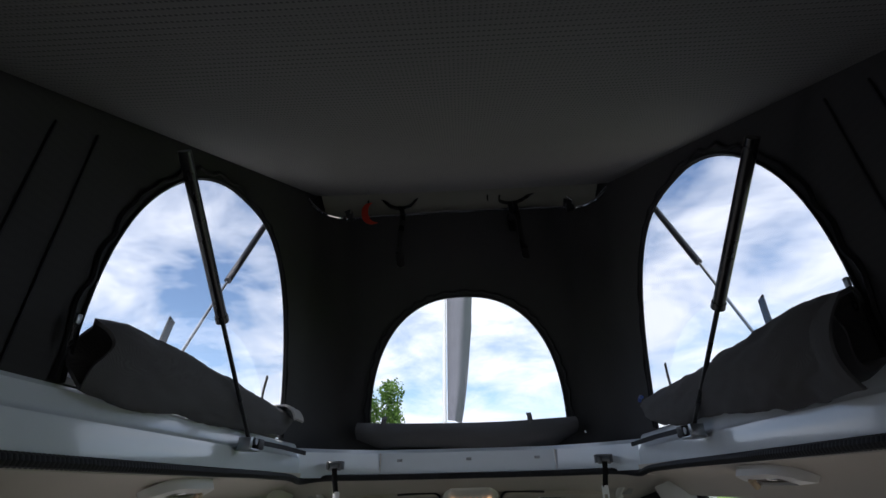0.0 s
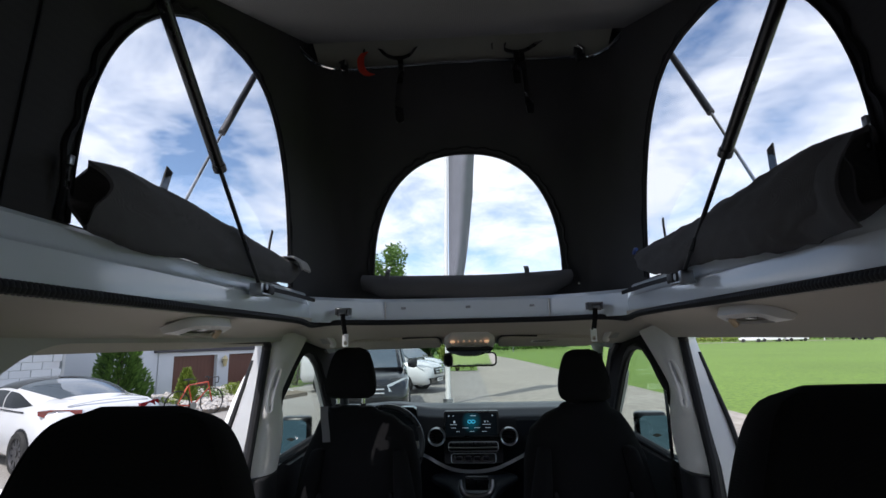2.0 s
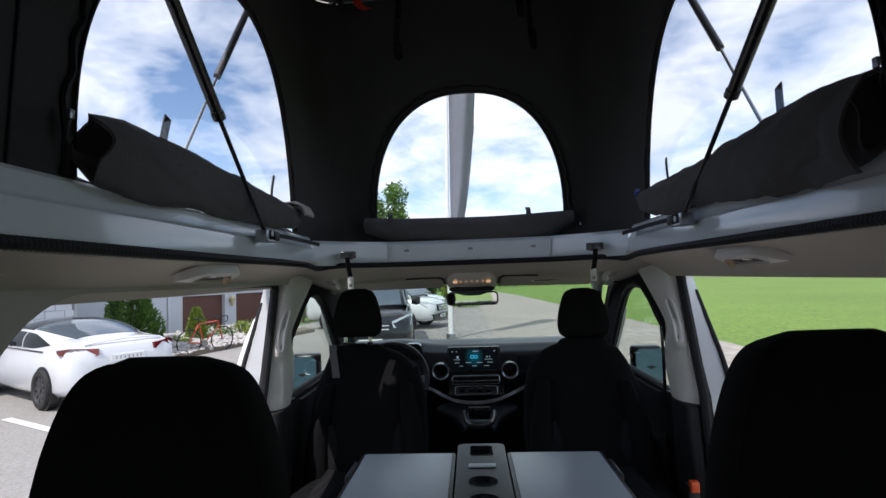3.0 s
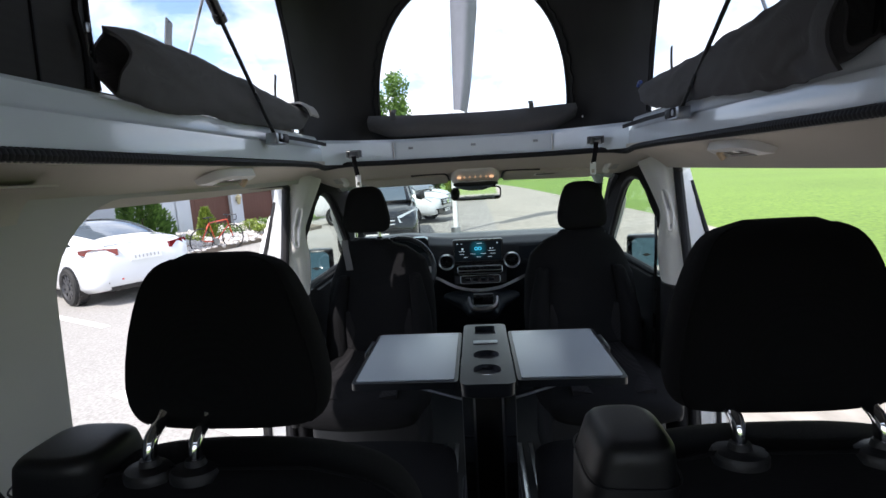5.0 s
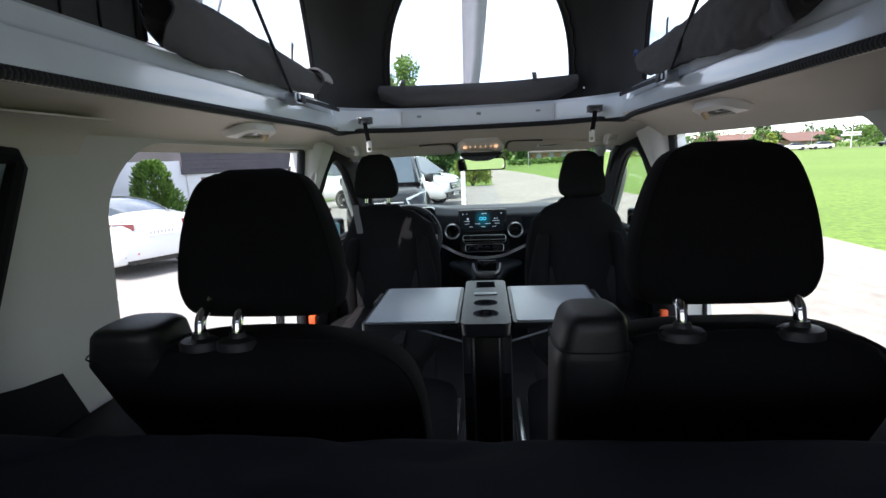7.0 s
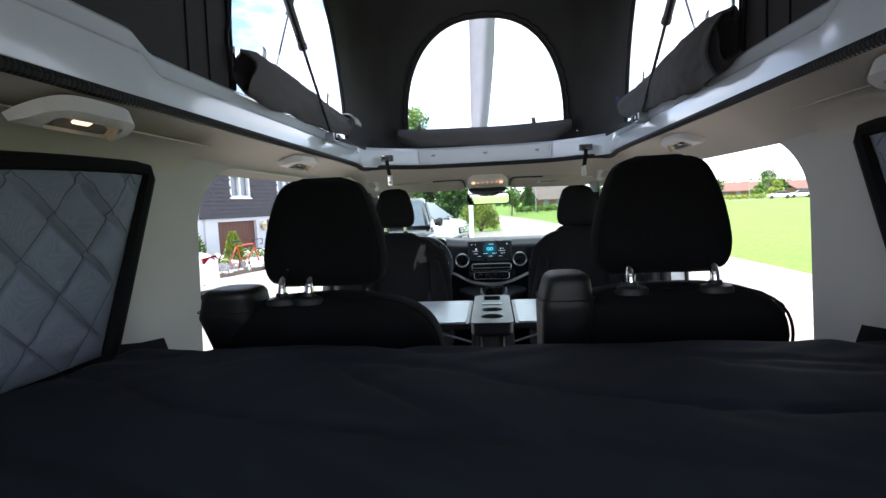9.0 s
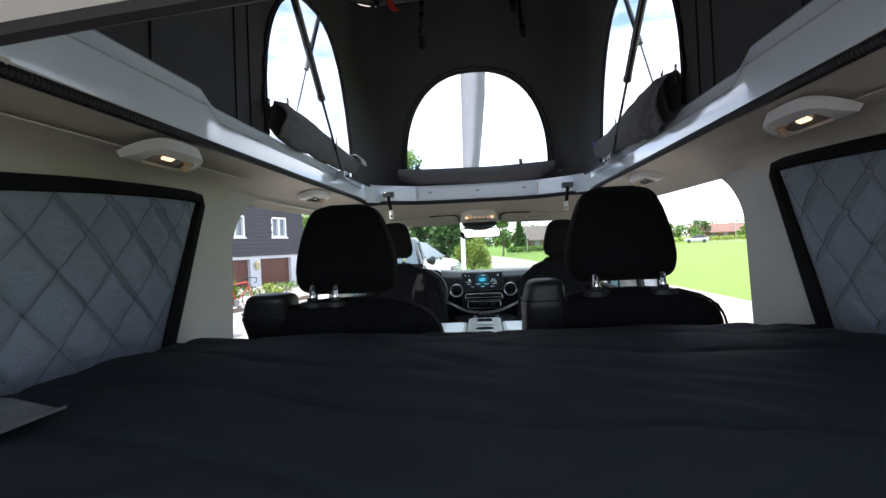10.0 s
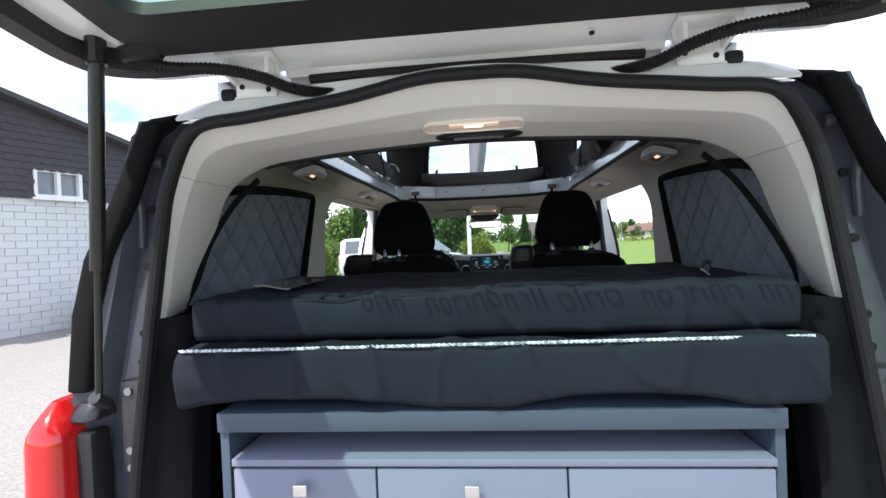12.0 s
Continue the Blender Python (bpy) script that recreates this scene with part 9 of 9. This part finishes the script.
bm = bmesh.new()
quad(bm, [P(-2.30, -0.66, 0.42), P(-2.30, 0.66, 0.42), P(-2.27, 0.60, 0.25), P(-2.27, -0.60, 0.25)], (P(1, 0, 0) - P(0, 0, 0)) * 0.2)
part("bumper_diffuser", bm, M_SATIN, sal)
bm = bmesh.new()
tube(bm, [P(-2.20, b, 1.105 - 0.12 * abs(b) ** 2) for b in np.linspace(-0.62, 0.62, 9)], 0.012, 6)
part("boot_lip", bm, M_CARWHITE, sal)


def delivery_van(x, y, heading, paint, label):
    """A boxy people-carrier with its nose at +along."""
    P = car_frame(x, y, heading)
    v = thing("parked_van", P(0, 0, 0), label, "van", "parked vans")
    F = P(1, 0, 0) - P(0, 0, 0)
    st = [(-2.55, 0.86, 0.42, 1.0, 1.22, 0.84), (-2.4, 0.95, 0.36, 1.05, 1.24, 0.88), (0.9, 0.96, 0.34, 1.05, 1.22, 0.90), (1.45, 0.955, 0.32, 1.02, 1.16, 0.86), (2.1, 0.94, 0.30, 0.94, 1.06, 0.74), (2.4, 0.88, 0.30, 0.84, 0.97, 0.62), (2.56, 0.74, 0.36, 0.74, 0.86, 0.5)]
    part("body", body_loft(bmesh.new(), P, st), paint, v, "", 70)
    gh = [(-2.5, 0.84, 1.1, 1.2, 1.80, 0.72), (-2.3, 0.90, 1.1, 1.25, 1.88, 0.74), (0.2, 0.90, 1.1, 1.25, 1.91, 0.74), (0.75, 0.88, 1.1, 1.22, 1.84, 0.70), (1.3, 0.86, 1.1, 1.18, 1.48, 0.72), (1.75, 0.82, 1.08, 1.10, 1.14, 0.72)]
    part("cabin", body_loft(bmesh.new(), P, gh), paint, v, "", 70)
    bm = bmesh.new()
    quad(bm, [P(1.70, -0.70, 1.165), P(1.70, 0.70, 1.165), P(0.84, 0.62, 1.80), P(0.84, -0.62, 1.80)], (F * -0.05 + Vector((0, 0, -0.02))))
    w = part("windscreen", bm, M_SKYGLASS, v)
    w.matrix_basis = Matrix.Translation(F * 0.04 + Vector((0, 0, 0.024)))
    for sg in (-1, 1):
        for a0, a1, c0, c1 in ((-2.2, -0.95, 1.26, 1.76), (-0.85, 0.1, 1.26, 1.78), (0.2, 0.72, 1.26, 1.76)):
            bm = bmesh.new()
            sl = 0.42 if a1 > 0.5 else 0.0
            quad(bm, [P(a0, sg * 0.915, c0), P(a1 + sl, sg * 0.905, c0), P(a1, sg * 0.80, c1), P(a0, sg * 0.80, c1)], (P(0, -sg, 0) - P(0, 0, 0)) * 0.05)
            part("side_window", bm, M_SKYGLASS, v)
        for a in (-1.55, 1.60):
            bm = bmesh.new()
            ring = lambda rad, o: [P(a + rad * math.cos(t), sg * o, 0.335 + rad * math.sin(t)) for t in [2 * math.pi * k / 26 for k in range(26)]]
            loft(bm, [ring(0.37, 0.85), ring(0.37, 0.965)])
            part("wheel_arch", bm, M_SATIN, v)
            wheel(v, P(a, sg * 0.875, 0.335), P(0, 1, 0) - P(0, 0, 0), 0.335, 0.215, M_ALU, 10)
        bm = bmesh.new()
        quad(bm, [P(2.56, sg * 0.46, 0.86), P(2.60, sg * 0.50, 0.72), P(2.40, sg * 0.88, 0.76), P(2.02, sg * 0.955, 0.99), P(2.30, sg * 0.80, 0.97)], F * -0.12)
        part("headlamp", bm, mat("headlamp_clear", (0.55, 0.58, 0.6), 0.08, 0.3), v, "clear swept-back headlamp")
        bm = bmesh.new()
        pad(bm, [(P(0.98, sg * 0.98, 1.22), 0.04, 0.07, 2.5), (P(1.0, sg * 1.10, 1.24), 0.06, 0.12, 2.5), (P(0.98, sg * 1.17, 1.24), 0.04, 0.09, 2.5)], 12, F, (0, 0, 1))
        part("door_mirror", bm, M_SATIN if paint is not M_CARWHITE else paint, v)
    bm = bmesh.new()
    quad(bm, [P(2.60, -0.44, 0.85), P(2.60, 0.44, 0.85), P(2.645, 0.36, 0.62), P(2.645, -0.36, 0.62)], F * -0.1)
    g = part("grille", bm, M_SATIN, v)
    for c in (0.70, 0.78):
        bm = bmesh.new()
        tube(bm, [P(2.645 - 0.1 * (c - 0.62), -0.40, c), P(2.66 - 0.1 * (c - 0.62), 0, c), P(2.645 - 0.1 * (c - 0.62), 0.40, c)], 0.016, 6)
        part("grille_bar", bm, M_CHROME, g)
    bm = bmesh.new()
    loft(bm, [[P(2.65 + o, 0.085 * math.cos(t), 0.74 + 0.085 * math.sin(t)) for t in [2 * math.pi * k / 16 for k in range(16)]] for o in (0, 0.025)])
    part("badge", bm, M_CHROME, g, "round chrome badge")
    bm = bmesh.new()
    quad(bm, [P(2.60, -0.80, 0.52), P(2.60, 0.80, 0.52), P(2.58, 0.70, 0.34), P(2.58, -0.70, 0.34)], F * -0.15)
    part("lower_intake", bm, M_SATIN, v)
    bm = bmesh.new()
    quad(bm, [P(2.66, -0.26, 0.50), P(2.66, 0.26, 0.50), P(2.66, 0.26, 0.39), P(2.66, -0.26, 0.39)], F * -0.03)
    pl = part("number_plate", bm, bpy.data.materials["plate_white"], v, "white number plate with dark bars")
    for k in range(6):
        bm = bmesh.new()
        quad(bm, [P(2.668, -0.19 + 0.07 * k, 0.472), P(2.668, -0.172 + 0.07 * k, 0.472), P(2.668, -0.172 + 0.07 * k, 0.42), P(2.668, -0.19 + 0.07 * k, 0.42)], F * -0.006)
        part("bar", bm, M_SATIN, pl)
    return v


HV = 106
delivery_van(-2.62, 14.75, 171, M_DARKPAINT, "black people-carrier parked nose towards the yard")
delivery_van(-3.58, 20.05, HV, M_CARWHITE, "white van parked in a row beside the lane")
delivery_van(-3.70, 23.15, HV, M_CARWHITE, "white van parked in a row beside the lane")
delivery_van(-4.30, 26.3, HV, M_CARWHITE, "white van parked in a row beside the lane")

# ---- flag pole with a long banner ----
fp = thing("flag_pole", (-0.62, 15.8, 0), "tall white flag pole with a long grey banner", "flag pole")
bm = bmesh.new()
tube(bm, [(-0.62, 15.8, 0), (-0.60, 15.8, 4), (-0.47, 15.8, 9.6)], lambda t: 0.075 - 0.03 * t, 14)
part("pole", bm, mat("white_pole_paint", (0.78, 0.78, 0.78), 0.35), fp)
bm = bmesh.new()
tube(bm, [(-0.62, 15.8, 0.0), (-0.62, 15.8, 0.16)], 0.14, 12)
part("base", bm, M_STEEL, fp)


def banner(u, v):
    z = 9.4 - 5.9 * v
    w = 0.74 * (1 - 0.46 * max(0, v - 0.55) / 0.45) + 0.04 * math.sin(9 * v)
    x = -0.42 + w * u - 0.10 * v + 0.05 * math.sin(3.2 * v + 0.6) * u
    y = 15.75 + 0.16 * math.sin(6.0 * u + 2.2 * v) * (0.3 + u) + 0.08 * math.sin(9 * v + 3 * u) * u
    return Vector((x, y, z - 0.5 * u * max(0, v - 0.8)))


bm = sheet(bmesh.new(), banner, 16, 50, (0.002, 0.004, 0))
part("banner", bm, weave("banner_cloth", (0.17, 0.175, 0.20), 60, 0.001, 0.7, 0.1, 0.1), fp, "long hanging grey cloth banner")

# ---- far trees, hedges and houses ----
for i, (x, y, h, r, m) in enumerate(((-9.2, 41, 7.2, 3.2, M_LEAFD), (-4.9, 45, 6.4, 2.9, M_LEAFD), (-6.8, 38, 5.6, 2.4, M_LEAF), (-3.0, 41, 4.6, 1.9, M_LEAFD), (-12.6, 38, 7.0, 3.0, M_LEAF), (-1.9, 47, 5.0, 1.9, M_LEAF))):
    tree("tree", x, y, h, r, m, "large dense green tree behind the parked vans", 61 + i, 0.02, 16, 420, 0.15)
tree("tree", -4.6, 28.5, 7.6, 1.9, M_LEAF, "slim olive-green tree beyond the parked vans", 64, 0.30, 11, 420, 0.09)
bush("roadside_bush", -0.72, 31, 1.25, 2.2, M_LEAFY, "rounded bright green bush at the lane's edge", 65, 6500, 0.06)
bush("garden_bush", -9.1, 25.5, 1.2, 2.5, M_LEAFY, "bright green garden bush beyond the garages", 66, 2600, 0.08)
bush("garden_bush", -11.0, 33, 1.9, 3.4, M_LEAF, "green garden bush beyond the garages", 67, 2600, 0.09)
bush("garden_bush", -7.8, 27.0, 0.9, 1.3, M_LEAFY, "low green garden bush beyond the garages", 68, 1600, 0.06)
bush("garden_bush", -8.9, 32, 1.4, 2.3, M_LEAFY, "green garden bush beyond the garages", 72, 2000, 0.08)
conifer("cypress", -8.15, 30, 0.48, 4.4, M_LEAFD, "slim dark green cypress in the garden", 69, 3400, 0.08, power=0.3)
tree("tree", 2.5, 66, 5.4, 1.7, M_LEAF, "round green tree beside the lane's bend", 70, 0.15, 9, 260, 0.16)
conifer("spruce", 6.6, 92, 1.4, 6.2, M_LEAFD, "tall dark spruce far along the lane", 71, 2600, 0.22, power=0.9)


def far_house(x, y, w, d, h, roof, turn_deg, label, wall_m, roof_m):
    t = thing("far_house", (x, y, lie(x, y)), label, "house", "far houses")
    m = Matrix.Translation((x, y, lie(x, y) - 0.1)) @ Matrix.Rotation(radians(turn_deg), 4, "Z")
    bm = bmesh.new()
    box(bm, -w / 2, w / 2, -d / 2, d / 2, 0, h)
    bm.transform(m)
    part("wall", bm, wall_m, t)
    bm = bmesh.new()
    rows = [[m @ Vector((s, y2, z)) for y2, z in ((-d / 2 - 0.7, h - 0.25), (0, h + roof), (d / 2 + 0.7, h - 0.25), (d / 2 + 0.7, h - 0.45), (0, h + roof - 0.25), (-d / 2 - 0.7, h - 0.45))] for s in (-w / 2 - 0.7, w / 2 + 0.7)]
    loft(bm, rows)
    part("roof", bm, roof_m, t)
    for k in range(4):
        a = -w / 2 + (k + 0.5) * w / 4
        for zz in ((0.9, 2.1), (3.2, 4.3)):
            if zz[1] < h:
                bm = new_box(a - 0.5, a + 0.5, -d / 2 - 0.04, -d / 2 + 0.05, *zz)
                bm.transform(m)
                part("window", bm, M_SKYPANE, t)
    return t


M_TIMBER = mat("brown_timber_wall", (0.20, 0.12, 0.075), 0.8, 0, (8, 0.3, 0.02), (0.6, 0.2))
M_REDTILE = mat("red_roof_tiles", (0.15, 0.085, 0.068), 0.85, 0, (6, 0.4, 0.03), (0.5, 0.2))
far_house(12.0, 98, 10, 8, 2.3, 2.5, 20, "far farmhouse with a broad dark tiled roof", M_TIMBER, M_ROOFTILE)
far_house(60, 133, 11, 7, 2.3, 1.9, -15, "far farmhouse with a red tiled roof behind a hedge", M_TIMBER, M_REDTILE)
far_house(79, 134, 12, 8, 2.2, 1.9, 10, "far house with a red tiled roof among trees", M_TIMBER, M_REDTILE)
far_house(40, 136, 9, 8, 2.6, 1.8, -20, "far house with a red tiled roof among trees", M_PLASTER, M_REDTILE)
for i, (x, y, r, h, m) in enumerate(((29, 112, 2.2, 4.4, M_LEAF), (34, 118, 2.4, 5.2, M_LEAFD), (38.5, 116, 1.8, 3.8, M_LEAFY), (45, 122, 2.4, 5.0, M_LEAF), (50, 120, 1.6, 3.6, M_LEAFY), (54, 128, 2.8, 5.6, M_LEAFD), (62, 117, 2.2, 4.0, M_LEAFY), (64.5, 124, 2.8, 5.0, M_LEAF), (69, 128, 2.6, 4.6, M_LEAFD), (73, 140, 3.2, 7.4, M_LEAFD), (75, 118, 1.7, 2.8, M_LEAFY), (81, 117, 3.0, 5.2, M_LEAF), (86, 120, 2.6, 4.8, M_LEAF), (93, 128, 3.2, 6.2, M_LEAFD), (101, 124, 2.6, 4.6, M_LEAFY), (109, 122, 3.2, 5.6, M_LEAF), (120, 118, 3.4, 5.8, M_LEAF), (134, 112, 3.6, 6.4, M_LEAFD), (22, 112, 2.6, 5.4, M_LEAFD), (16, 108, 2.0, 4.2, M_LEAF), (47, 113, 1.9, 3.4, M_LEAF), (57, 114, 2.0, 3.8, M_LEAF), (71, 114, 2.2, 3.6, M_LEAFD), (77.5, 121, 2.4, 4.4, M_LEAF), (90, 114, 2.2, 3.6, M_LEAF))):
    tree("far_tree", x, y, h, r, m, "leafy green tree among far houses across the meadow", 80 + i, 0.04, 9, 170, 0.20, "far trees")
for i, (x0, y0, x1, y1, h) in enumerate(((26, 98, 58.5, 109, 1.3), (61, 109, 69, 109.5, 1.25), (72, 114, 120, 112, 1.2), (3.5, 74, 16, 84, 1.2))):
    bm = bmesh.new()
    rng = random.Random(200 + i)
    a, b = Vector((x0, y0, 0)), Vector((x1, y1, 0))
    for k in range(2400):
        p = a.lerp(b, rng.random())
        leaf_cloud(bm, (p.x, p.y + rng.uniform(-0.5, 0.5), lie(p.x, p.y) + h * 0.5), (0.5, 0.5, h * 0.5), 1, 0.17, rng, 0.0)
    solo("hedge", bm, M_LEAFY if i < 2 else M_LEAF, "long clipped green hedge across the meadow", "hedge", "hedges", "stuff")
# a pale lane along the far edge of the meadow
flat_area("far_lane", [(40, 99.5), (60, 107.5), (75, 109), (100, 107), (160, 96)], [(40, 96.5), (60, 104.5), (75, 105.5), (100, 103), (160, 91)], 0.03, M_ROAD, "pale lane along the meadow's far edge", "road", 5)
# woods along the horizon
bm = bmesh.new()
rng = random.Random(300)
for k in range(420):
    x = -260 + 620 * (k + rng.random()) / 420
    y = 215 + rng.uniform(0, 50) + 0.12 * abs(x)
    h = rng.uniform(7.5, 13.5) * (0.75 + 0.5 * noise.noise(Vector((x * 0.02, 0, 3))))
    leaf_cloud(bm, (x, y, h * 0.5), (rng.uniform(2, 4.2), 3, h * 0.55), 34, 0.95, rng, 0.4)
solo("far_woods", bm, M_LEAFD, "dark line of woods along the horizon", "woods", "", "stuff")
for i, (x, y, hd, m) in enumerate(((56.4, 104.6, -68, M_CARWHITE), (60.9, 105.6, -75, M_CARWHITE), (66.3, 106.2, -85, M_CARWHITE), (80, 107.2, -95, M_DARKPAINT), (40.5, 98.3, -68, mat("silver_paint", (0.35, 0.37, 0.42), 0.3, 0.5)))):
    P = car_frame(x, y, hd)
    c = thing("far_car", P(0, 0, 0), "small dark car parked far across the meadow" if i == 3 else "small pale car parked far across the meadow", "car", "far cars")
    part("body", body_loft(bmesh.new(), P, [(-2.1, 0.7, 0.35, 0.7, 0.9, 0.6), (-1.9, 0.85, 0.25, 0.8, 0.95, 0.7), (1.6, 0.85, 0.25, 0.75, 0.9, 0.7), (2.1, 0.7, 0.35, 0.6, 0.75, 0.5)]), m, c)
    part("cabin", body_loft(bmesh.new(), P, [(-1.8, 0.65, 0.85, 0.95, 1.1, 0.6), (-1.2, 0.7, 0.85, 1.0, 1.42, 0.55), (0.2, 0.7, 0.85, 1.0, 1.44, 0.55), (1.1, 0.65, 0.85, 0.9, 0.95, 0.6)]), M_DARKGLASS, c)
    for a in (-1.3, 1.3):
        for sg in (-1, 1):
            bm = bmesh.new()
            tube(bm, [P(a, sg * 0.66, 0.30), P(a, sg * 0.86, 0.30)], 0.34, 12)
            part("wheel", bm, M_RUBBER, c)
for x, y, h in ((6.0, 70, 4.6), (24, 92, 4.6), (50.5, 104, 3.5), (66.2, 109, 4.8), (100, 108, 4.6)):
    lp = thing("street_lamp", (x, y, lie(x, y)), "slim grey street lamp post far off", "street lamp", "street lamps")
    bm = bmesh.new()
    tube(bm, [(x, y, lie(x, y)), (x, y, h), (x + 0.5, y, h + 0.15)], 0.06, 6)
    part("post", bm, M_STEEL, lp)
    bm = new_box(x + 0.4, x + 1.0, y - 0.1, y + 0.1, h + 0.1, h + 0.2, 0.03)
    part("head", bm, M_STEEL, lp)

sg_ = thing("sign_post", (73.5, 108.6, lie(73.5, 108.6)), "white signpost with two arms beside the far lane", "signpost")
bm = bmesh.new()
tube(bm, [(73.5, 108.6, lie(73.5, 108.6)), (73.5, 108.6, 4.3)], 0.07, 8)
part("post", bm, M_WINWHITE, sg_)
for z in (2.55, 3.0):
    bm = new_box(71.4 + 0.3 * (z > 2.8), 75.2, 108.48, 108.56, z, z + 0.28, 0.02)
    part("sign_arm", bm, M_WINWHITE, sg_)
